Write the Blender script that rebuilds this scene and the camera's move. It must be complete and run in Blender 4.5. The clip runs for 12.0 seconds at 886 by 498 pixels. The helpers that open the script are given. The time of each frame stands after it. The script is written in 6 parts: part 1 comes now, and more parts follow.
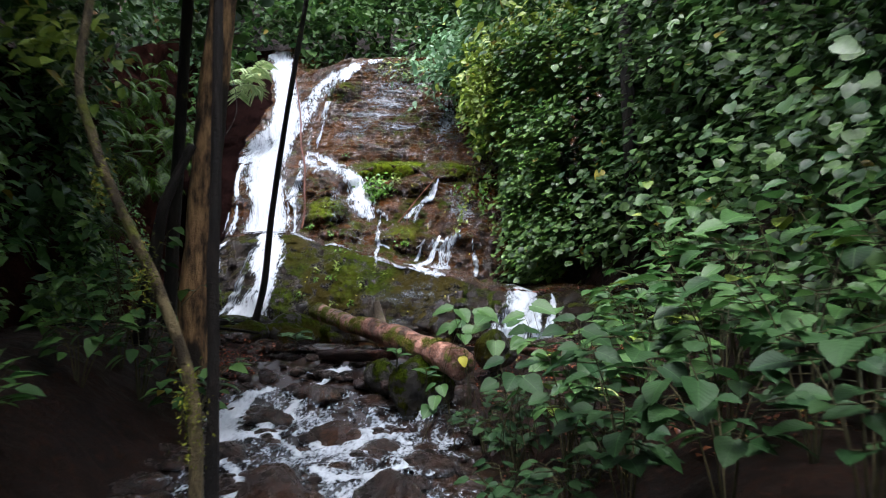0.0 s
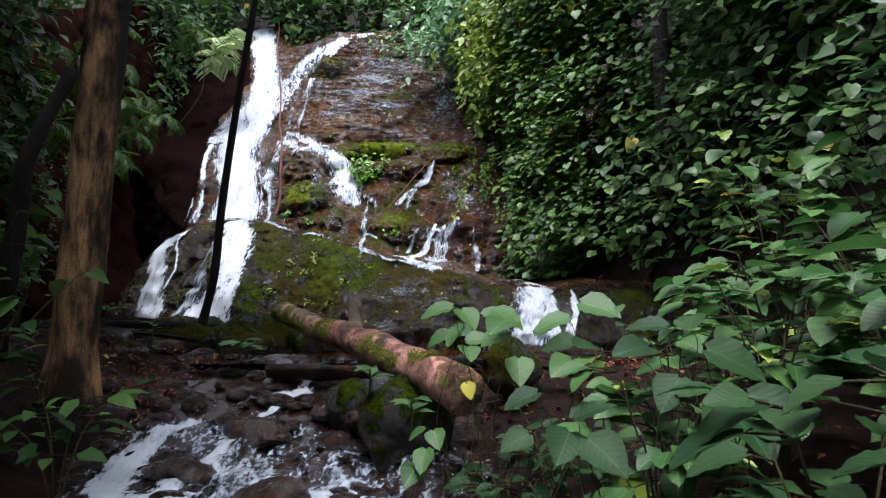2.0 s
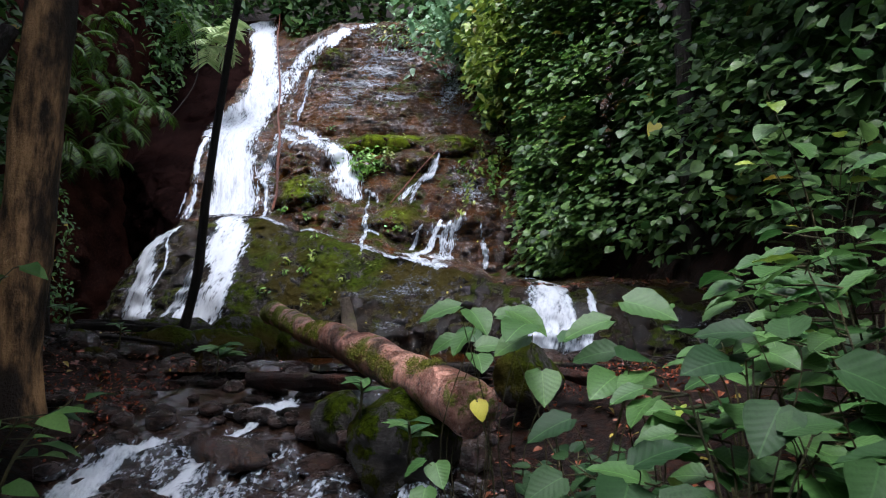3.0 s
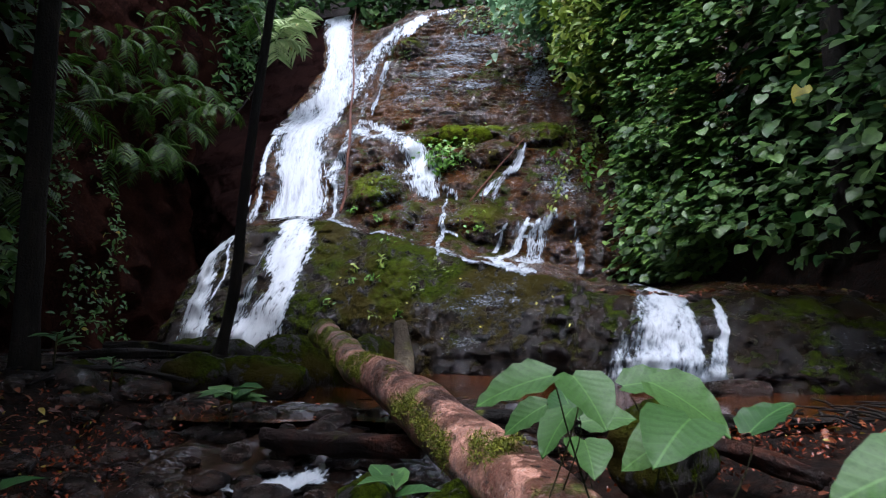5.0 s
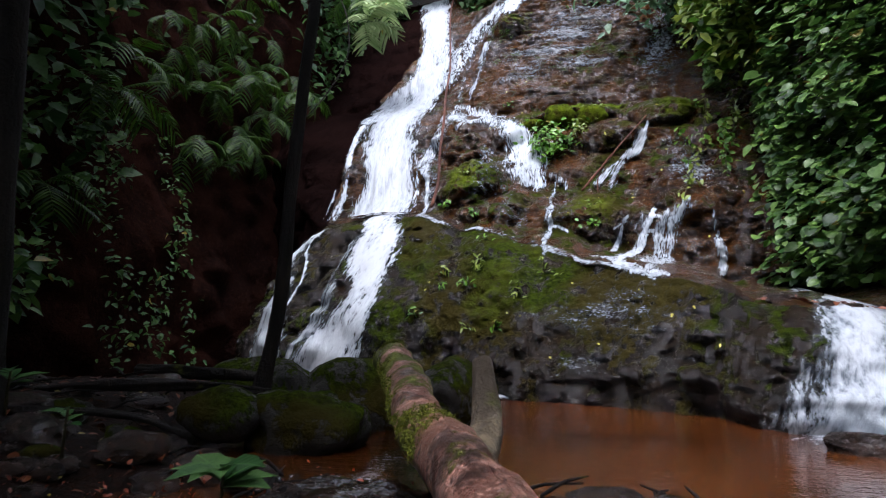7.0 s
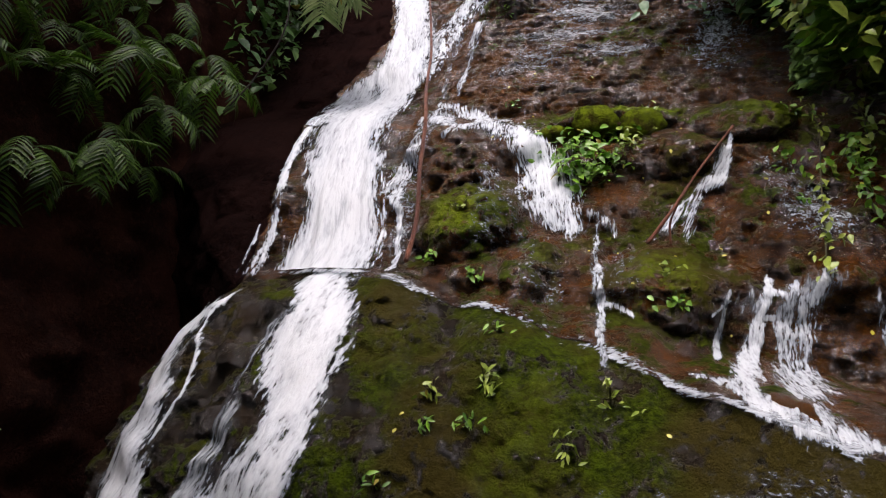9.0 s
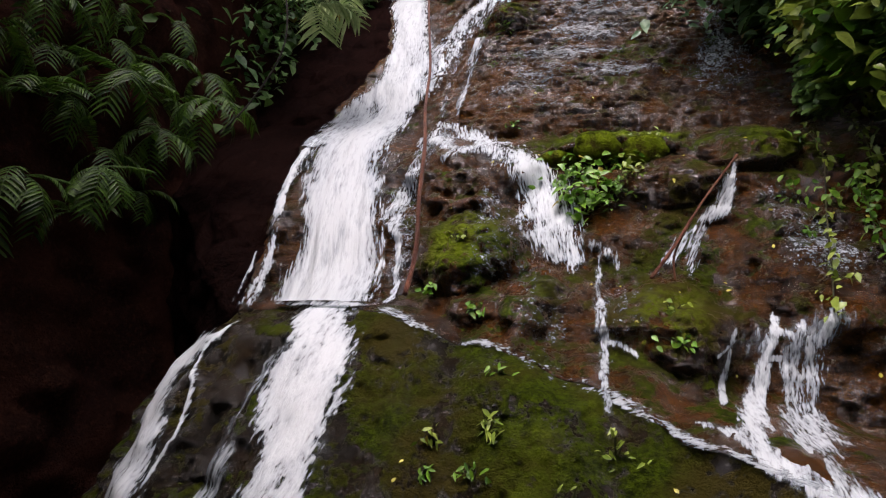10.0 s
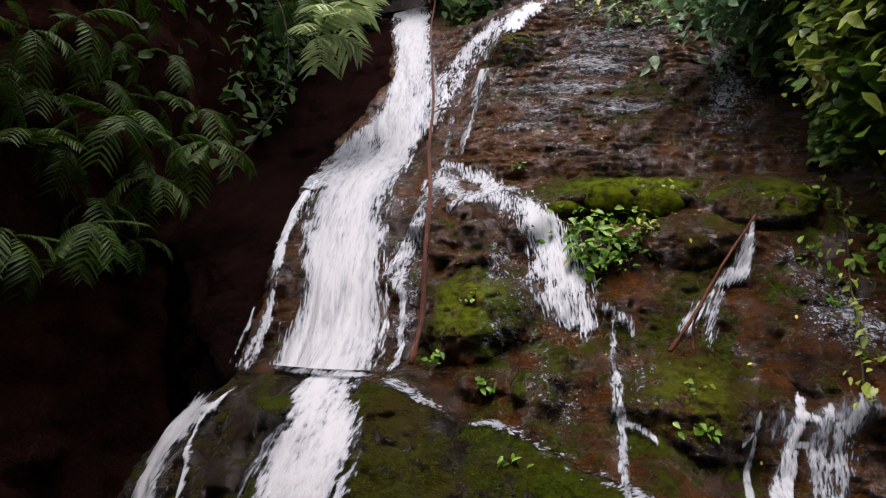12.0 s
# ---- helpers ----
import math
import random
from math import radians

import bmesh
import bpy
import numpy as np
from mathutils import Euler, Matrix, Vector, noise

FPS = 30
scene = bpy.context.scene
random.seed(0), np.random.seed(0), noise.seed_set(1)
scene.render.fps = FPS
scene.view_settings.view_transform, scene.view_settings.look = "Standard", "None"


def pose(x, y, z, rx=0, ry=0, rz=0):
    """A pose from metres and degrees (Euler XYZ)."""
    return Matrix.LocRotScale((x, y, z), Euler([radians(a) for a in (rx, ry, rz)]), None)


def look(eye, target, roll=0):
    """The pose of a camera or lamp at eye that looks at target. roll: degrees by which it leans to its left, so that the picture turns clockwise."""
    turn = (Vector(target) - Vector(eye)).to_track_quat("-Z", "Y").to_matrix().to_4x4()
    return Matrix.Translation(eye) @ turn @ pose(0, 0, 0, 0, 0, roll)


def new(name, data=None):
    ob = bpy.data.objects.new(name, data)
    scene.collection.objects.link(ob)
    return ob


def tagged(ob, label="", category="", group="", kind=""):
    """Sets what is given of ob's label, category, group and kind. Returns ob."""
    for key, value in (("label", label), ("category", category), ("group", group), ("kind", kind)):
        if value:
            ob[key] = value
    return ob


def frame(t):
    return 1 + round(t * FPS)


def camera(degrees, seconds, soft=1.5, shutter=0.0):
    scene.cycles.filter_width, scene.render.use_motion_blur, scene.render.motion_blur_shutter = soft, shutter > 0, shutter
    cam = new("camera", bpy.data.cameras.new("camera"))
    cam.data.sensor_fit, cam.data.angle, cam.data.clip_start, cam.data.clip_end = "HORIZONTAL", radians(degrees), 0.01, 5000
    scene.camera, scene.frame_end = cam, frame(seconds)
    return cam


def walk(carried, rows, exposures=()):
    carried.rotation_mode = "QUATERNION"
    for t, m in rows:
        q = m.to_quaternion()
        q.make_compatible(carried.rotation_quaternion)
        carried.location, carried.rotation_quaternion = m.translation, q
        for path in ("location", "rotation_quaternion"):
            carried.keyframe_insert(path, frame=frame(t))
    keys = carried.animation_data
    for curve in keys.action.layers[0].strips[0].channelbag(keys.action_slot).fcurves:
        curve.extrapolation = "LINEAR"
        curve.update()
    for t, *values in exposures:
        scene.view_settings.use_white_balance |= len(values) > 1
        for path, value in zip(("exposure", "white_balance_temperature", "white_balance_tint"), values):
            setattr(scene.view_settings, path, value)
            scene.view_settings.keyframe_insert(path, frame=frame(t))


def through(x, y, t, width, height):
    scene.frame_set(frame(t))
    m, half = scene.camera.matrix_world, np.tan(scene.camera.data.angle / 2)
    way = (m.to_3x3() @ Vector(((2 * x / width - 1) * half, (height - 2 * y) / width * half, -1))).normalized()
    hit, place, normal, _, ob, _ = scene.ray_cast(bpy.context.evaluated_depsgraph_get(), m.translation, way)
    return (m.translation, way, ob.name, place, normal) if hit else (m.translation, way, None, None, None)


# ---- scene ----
cam = camera(64.4, 12.0, soft=1.1, shutter=0.17)
PATH = [
    (0.0, (0.131, 0.956, 0.236), (0.066, 3.935, 0.579), 0.0),
    (0.2, (0.127, 1.666, 0.253), (0.066, 4.647, 0.595), 0.0),
    (0.5, (0.126, 1.903, 0.259), (0.066, 4.884, 0.6), -0.0),
    (1.0, (0.115, 2.298, 0.268), (0.058, 5.277, 0.611), 0.0),
    (1.5, (0.115, 2.661, 0.288), (0.06, 5.642, 0.629), 0.0),
    (2.0, (0.101, 3.059, 0.297), (0.048, 6.039, 0.639), -0.0),
    (2.5, (0.093, 3.438, 0.31), (0.042, 6.418, 0.654), -0.0),
    (4.5, (0.102, 4.887, 0.424), (-0.241, 7.846, 0.768), -0.2),
    (5.0, (0.091, 5.272, 0.528), (-0.37, 8.217, 0.874), -0.2),
    (5.5, (0.072, 5.598, 0.612), (-0.618, 8.498, 0.959), -0.2),
    (6.0, (0.051, 5.941, 0.66), (-0.837, 8.786, 1.006), -0.1),
    (6.5, (0.006, 6.293, 0.666), (-0.912, 9.127, 1.011), -0.1),
    (6.7, (-0.013, 6.426, 0.666), (-0.933, 9.261, 1.01), -0.0),
    (8.3, (-1.139, 9.659, 1.373), (-1.986, 12.516, 1.713), 0.9),
    (8.5, (-1.23, 9.911, 1.493), (-2.069, 12.771, 1.833), 0.9),
    (9.0, (-1.376, 10.216, 1.832), (-2.143, 13.095, 2.179), 1.1),
    (9.5, (-1.403, 10.25, 1.965), (-2.157, 13.133, 2.313), 1.2),
    (10.0, (-1.437, 10.283, 2.123), (-2.187, 13.165, 2.475), 1.3),
    (10.5, (-1.473, 10.297, 2.272), (-2.217, 13.182, 2.63), 1.4),
    (11.0, (-1.509, 10.311, 2.416), (-2.247, 13.197, 2.776), 1.6),
    (11.5, (-1.558, 10.37, 2.562), (-2.292, 13.255, 2.922), 1.7),
    (12.0, (-1.624, 10.461, 2.697), (-2.35, 13.348, 3.06), 1.8),
]
walk(cam, [(t, look(eye, target, roll)) for t, eye, target, roll in PATH],
     [(0, 2.18, 6000, 16), (2.5, 2.02, 5950, 18), (4.5, 1.8, 5720, 18), (6.5, 1.9, 5720, 18), (8.5, 1.74, 6850, 24), (12, 1.36, 6850, 25)])

# ---- light: an overcast sky over a gap in the forest ----
world = bpy.data.worlds.new("overcast_sky")
scene.world = world
world.use_nodes = True
wn, wl = world.node_tree.nodes, world.node_tree.links
sky = wn.new("ShaderNodeTexSky")
sky.sky_type, sky.sun_disc = "NISHITA", False
sky.sun_elevation, sky.sun_rotation = radians(76), radians(200)
sky.air_density, sky.dust_density = 1.0, 3.0
grey = wn.new("ShaderNodeHueSaturation")
grey.inputs["Saturation"].default_value = 0.35
wl.new(sky.outputs[0], grey.inputs["Color"])
wl.new(grey.outputs[0], wn["Background"].inputs[0])
wn["Background"].inputs[1].default_value = 0.15
sun = new("sun", bpy.data.lights.new("sun", "SUN"))
sun.data.energy, sun.data.angle, sun.data.color = 1.5, radians(40), (1.0, 0.97, 0.92)
sun.matrix_world = look((0, 0, 30), (0 + 30 * math.tan(radians(14)) * math.sin(radians(20)), 30 * math.tan(radians(14)) * math.cos(radians(20)), 0))


# ---- the form of the rocks: depth as a function of x and height ----
def ramp(x, xs, ys):
    return np.interp(x, xs, ys)


def smooth(a):
    a = np.clip(a, 0, 1)
    return a * a * (3 - 2 * a)


def ridge_height(x):
    return ramp(x, [-7, -5.6, -5, -3.6, -2.5, -1.5, -0.2, 0.5, 1.2, 5], [1.2, 1.95, 2.32, 2.3, 2.02, 1.65, 1.25, 0.95, 0.86, 0.8]) + 0.030 * np.sin(3.1 * x + 1) + 0.022 * np.sin(7.3 * x) + 0.014 * np.sin(15 * x + 2)


def ridge_depth(x):
    return ramp(x, [-7, -5.6, -5, -3.6, -2.5, -1.5, -0.2, 0.5, 1.2, 5], [17.9, 16.65, 16.42, 16.02, 15.8, 15.4, 14.3, 13.3, 12.9, 12.2])


def foot_depth(x):
    return ramp(x, [-7, -5.65, -5, -3.6, -2.4, -1.78, -0.74, 0.2, 0.6, 1.25, 5], [17.0, 15.05, 14.7, 14.42, 14.2, 14.0, 13.7, 13.2, 12.4, 11.9, 11.0])


def face_depth(x, z):
    """Depth of the upper face, which leans back in ledges."""
    left = ramp(z, [0, 2.3, 3.4, 4.5, 5.4, 7.0, 8.6, 10.2, 12], [15.8, 16.5, 17.3, 18.6, 20.4, 22.0, 23.6, 25.7, 28.5])
    right = ramp(z, [0, 2.2, 2.6, 3.8, 4.3, 4.75, 4.95, 7.0, 8.3, 9.0, 9.3, 12], [15.6, 16.3, 16.9, 17.9, 18.5, 19.5, 19.6, 21.4, 22.3, 22.9, 26, 32])
    k = smooth((x + 5.0) / 1.8)
    return left * (1 - k) + right * k - 0.5 * smooth((x - 0.2) / 2.5)


def front(x, z):
    """Depth of the rock at x and height z: the mossy boulder in front, the face behind its rim."""
    zr, yr, yb = ridge_height(x), ridge_depth(x), foot_depth(x)
    u = np.clip(z / zr, -0.5, 1)
    low = yb + (yr - yb) * np.sign(u) * np.abs(u) ** 1.7
    shelf = smooth((z - zr) / ramp(x, [-3.6, -2.6, -1.2, 0.3], [0.14, 0.2, 0.40, 0.42]))
    return np.where(z < zr, low, yr + (np.maximum(face_depth(x, z), yr) - yr) * shelf)


# ---- tools ----
def grid_hash(ix, iy, iz, seed):
    h = (ix * 374761393 + iy * 668265263 + iz * 2147483647 + seed * 1274126177) & 0xFFFFFFFF
    h = ((h ^ (h >> 13)) * 1274126177) & 0xFFFFFFFF
    return ((h ^ (h >> 16)) & 0xFFFF) / 65535.0


def vnoise(x, y, z, seed=0):
    """Smooth value noise from -1 to 1."""
    x, y, z = np.broadcast_arrays(np.asarray(x, float), np.asarray(y, float), np.asarray(z, float))
    i, j, k = (np.floor(a).astype(np.int64) for a in (x, y, z))
    u, v, w = (smooth(a - np.floor(a)) for a in (x, y, z))
    out = 0
    for a in (0, 1):
        for b in (0, 1):
            for c in (0, 1):
                wgt = (u if a else 1 - u) * (v if b else 1 - v) * (w if c else 1 - w)
                out = out + wgt * grid_hash(i + a, j + b, k + c, seed)
    return out * 2 - 1


def fbm(x, y, z, octaves=4, seed=0):
    out, amp = 0, 1.0
    for o in range(octaves):
        out = out + amp * vnoise(x * 2 ** o, y * 2 ** o, z * 2 ** o, seed + o)
        amp *= 0.5
    return out / 1.8


def lumps(x, y, z, seed=0):
    """Rounded stones packed together: 1 at their middles, 0 at their joints."""
    x, y, z = np.broadcast_arrays(np.asarray(x, float), np.asarray(y, float), np.asarray(z, float))
    i, j, k = (np.floor(a).astype(np.int64) for a in (x, y, z))
    one = np.full(x.shape, 9.0)
    two = np.full(x.shape, 9.0)
    for a in (-1, 0, 1):
        for b in (-1, 0, 1):
            for c in (-1, 0, 1):
                p, q, r = i + a, j + b, k + c
                d = np.sqrt((p + grid_hash(p, q, r, seed) - x) ** 2 + (q + grid_hash(p, q, r, seed + 7) - y) ** 2 + (r + grid_hash(p, q, r, seed + 13) - z) ** 2)
                two = np.minimum(two, np.maximum(one, d))
                one = np.minimum(one, d)
    return np.clip((two - one) * 1.6, 0, 1)


def raw_mesh(name, verts, tris, material, flat=False):
    """A mesh from arrays of corners and triangles or quads."""
    verts, tris = np.asarray(verts, np.float32), np.asarray(tris, np.int32)
    n = tris.shape[1]
    me = bpy.data.meshes.new(name)
    me.vertices.add(len(verts))
    me.vertices.foreach_set("co", verts.ravel())
    me.loops.add(tris.size)
    me.loops.foreach_set("vertex_index", tris.ravel())
    me.polygons.add(len(tris))
    me.polygons.foreach_set("loop_start", np.arange(0, tris.size, n, dtype=np.int32))
    me.polygons.foreach_set("loop_total", np.full(len(tris), n, np.int32))
    me.update(calc_edges=True)
    me.polygons.foreach_set("use_smooth", np.full(len(tris), not flat))
    me.materials.append(material)
    return me


def grid_quads(rows, cols):
    a = (np.arange(rows - 1)[:, None] * cols + np.arange(cols - 1)[None, :]).ravel()
    return np.stack([a, a + 1, a + cols + 1, a + cols], 1)


def child(ob, parent, label=""):
    ob.parent = parent
    if label:
        ob["label"] = label
    return ob


def part(name, bm, material, parent, label=""):
    me = bpy.data.meshes.new(name)
    bm.to_mesh(me)
    bm.free()
    me.polygons.foreach_set("use_smooth", [True] * len(me.polygons))
    me.materials.append(material)
    return child(new(name, me), parent, label)


def thing(name, place, label, category, group="", kind="", turn=0):
    ob = new(name)
    ob.empty_display_size = 0.1
    ob.matrix_basis = pose(*place, 0, 0, turn)
    return tagged(ob, label, category, group, kind)


def tube(points, radii, sides=10, wobble=0.0, seed=0, bm=None):
    """A tapered round limb along the points, with closed ends."""
    bm = bm or bmesh.new()
    pts = [Vector(p) for p in points]
    rings = []
    side = Vector((1, 0, 0))
    for i, p in enumerate(pts):
        along = (pts[min(i + 1, len(pts) - 1)] - pts[max(i - 1, 0)]).normalized()
        side = (side - along * side.dot(along))
        if side.length < 1e-3:
            side = along.orthogonal()
        side.normalize()
        up = along.cross(side)
        ring = []
        for s in range(sides):
            a = 2 * math.pi * s / sides
            r = radii[i] * (1 + wobble * float(vnoise(p.x * 3 + math.cos(a) * 1.5, p.y * 3 + math.sin(a) * 1.5, p.z * 3, seed)) + 0.5 * wobble * float(vnoise(p.x * 11 + math.cos(a) * 3, p.y * 11 + math.sin(a) * 3, p.z * 11, seed + 1)))
            ring.append(bm.verts.new(p + r * (math.cos(a) * side + math.sin(a) * up)))
        rings.append(ring)
    for one, two in zip(rings, rings[1:]):
        for s in range(sides):
            bm.faces.new((one[s], one[(s + 1) % sides], two[(s + 1) % sides], two[s]))
    bm.faces.new(rings[0][::-1])
    bm.faces.new(rings[-1])
    return bm


def curve_points(controls, steps):
    """A smooth line through a few controls (Catmull-Rom)."""
    c = [Vector(p) for p in controls]
    c = [2 * c[0] - c[1]] + c + [2 * c[-1] - c[-2]]
    out = []
    for i in range(1, len(c) - 2):
        for s in range(steps):
            t = s / steps
            out.append(0.5 * (2 * c[i] + (c[i + 1] - c[i - 1]) * t + (2 * c[i - 1] - 5 * c[i] + 4 * c[i + 1] - c[i + 2]) * t * t
                              + (3 * c[i] - c[i - 1] - 3 * c[i + 1] + c[i + 2]) * t ** 3))
    return out + [c[-2]]


def rounded_stone(size, seed, rough=0.25, cuts=3, squash=0.7):
    bm = bmesh.new()
    bmesh.ops.create_icosphere(bm, subdivisions=cuts, radius=1)
    co = np.array([v.co[:] for v in bm.verts])
    n = fbm(co[:, 0] * 0.9 + seed * 3.1, co[:, 1] * 0.9, co[:, 2] * 0.9, 4, seed)
    facet = np.round(vnoise(co[:, 0] * 1.1, co[:, 1] * 1.1 + seed, co[:, 2] * 1.1, seed + 5) * 2) / 2
    co = co * (1 + rough * n + 0.10 * facet)[:, None]
    for v, c in zip(bm.verts, co):
        v.co = Vector((c[0] * size[0], c[1] * size[1], c[2] * size[2] * squash))
    return bm


# ---- leaves ----
def heart_leaf():
    """A heart-shaped leaf one unit long, folded along its midrib, with a drip tip."""
    ys = [0.0, 0.12, 0.35, 0.62, 0.85, 1.0]
    ws = [0.20, 0.41, 0.48, 0.39, 0.19, 0.0]
    verts, tris = [], []
    for y, w in zip(ys, ws):
        back = -0.10 if y == 0 else 0
        droop = -0.22 * y * y
        verts += [(-w, y + back, droop + 0.16 * w), (0, y, droop), (w, y + back, droop + 0.16 * w)]
    for i in range(5):
        a = 3 * i
        tris += [(a, a + 1, a + 4), (a, a + 4, a + 3), (a + 1, a + 2, a + 5), (a + 1, a + 5, a + 4)]
    return np.array(verts), np.array(tris)


def lance_leaf(width=0.17):
    ys = [0.0, 0.3, 0.65, 1.0]
    ws = [0.02, width, width * 0.8, 0.0]
    verts, tris = [], []
    for y, w in zip(ys, ws):
        droop = -0.25 * y * y
        verts += [(-w, y, droop + 0.3 * w), (0, y, droop), (w, y, droop + 0.3 * w)]
    for i in range(3):
        a = 3 * i
        tris += [(a, a + 1, a + 4), (a, a + 4, a + 3), (a + 1, a + 2, a + 5), (a + 1, a + 5, a + 4)]
    return np.array(verts), np.array(tris)


HEART, LANCE, BROAD = heart_leaf(), lance_leaf(), lance_leaf(0.27)


def leaf_cloud(places, faces, sizes, rng, kind=HEART, hang=0.8, spread=0.5, lead=(0, 0)):
    """Corners and triangles of many leaves: each faces about along its normal, with its tip hanging down."""
    n = len(places)
    z = np.asarray(faces, float) + rng.normal(0, spread, (n, 3))
    z /= np.linalg.norm(z, axis=1, keepdims=True)
    y = rng.normal(0, 0.6, (n, 3)) + np.array([*lead, -hang])
    y -= z * np.sum(y * z, axis=1, keepdims=True)
    y /= np.linalg.norm(y, axis=1, keepdims=True)
    x = np.cross(y, z)
    tv, tt = kind
    sizes = np.asarray(sizes, float)[:, None, None]
    wide = rng.uniform(0.8, 1.15, (n, 1, 1))
    v = np.asarray(places)[:, None, :] + sizes * (wide * tv[None, :, 0:1] * x[:, None, :] + tv[None, :, 1:2] * y[:, None, :] + tv[None, :, 2:3] * z[:, None, :])
    t = tt[None] + (np.arange(n) * len(tv))[:, None, None]
    return v.reshape(-1, 3), t.reshape(-1, 3)


# ---- materials ----
def material(name):
    m = bpy.data.materials.new(name)
    m.use_nodes = True
    nt = m.node_tree
    return m, nt, nt.nodes["Principled BSDF"]


def add(nt, kind, **settings):
    n = nt.nodes.new(kind)
    for key, value in settings.items():
        n.inputs[key].default_value = value
    return n


def mix_colour(nt, factor, a, b):
    n = nt.nodes.new("ShaderNodeMix")
    n.data_type = "RGBA"
    for socket, value in ((n.inputs[0], factor), (n.inputs[6], a), (n.inputs[7], b)):
        if isinstance(value, bpy.types.NodeSocket):
            nt.links.new(value, socket)
        elif isinstance(value, tuple):
            socket.default_value = (*value, 1)
        else:
            socket.default_value = value
    return n.outputs[2]


def sums(nt, op, a, b=None, c=None, clamp=False):
    n = nt.nodes.new("ShaderNodeMath")
    n.operation, n.use_clamp = op, clamp
    for socket, value in zip(n.inputs, (a, b, c)):
        if value is None:
            continue
        if isinstance(value, bpy.types.NodeSocket):
            nt.links.new(value, socket)
        else:
            socket.default_value = value
    return n.outputs[0]


def steps(nt, factor, lo, hi):
    n = nt.nodes.new("ShaderNodeMapRange")
    nt.links.new(factor, n.inputs[0])
    n.inputs[1].default_value, n.inputs[2].default_value = lo, hi
    n.interpolation_type = "SMOOTHSTEP"
    return n.outputs[0]


def noise_of(nt, scale, detail=5.0, stretch=None, rough=0.6, source="Object"):
    """Noise at so many waves a metre."""
    tc = nt.nodes.new("ShaderNodeTexCoord")
    n = add(nt, "ShaderNodeTexNoise", Scale=scale, Detail=detail, Roughness=rough)
    link = tc.outputs[source]
    if stretch:
        mp = nt.nodes.new("ShaderNodeMapping")
        mp.inputs["Scale"].default_value = stretch
        nt.links.new(link, mp.inputs[0])
        link = mp.outputs[0]
    nt.links.new(link, n.inputs["Vector"])
    return n.outputs["Fac"]


def relief(nt, bsdf, height, strength, distance=0.02):
    b = add(nt, "ShaderNodeBump", Strength=strength, Distance=distance)
    nt.links.new(height, b.inputs["Height"])
    nt.links.new(b.outputs[0], bsdf.inputs["Normal"])


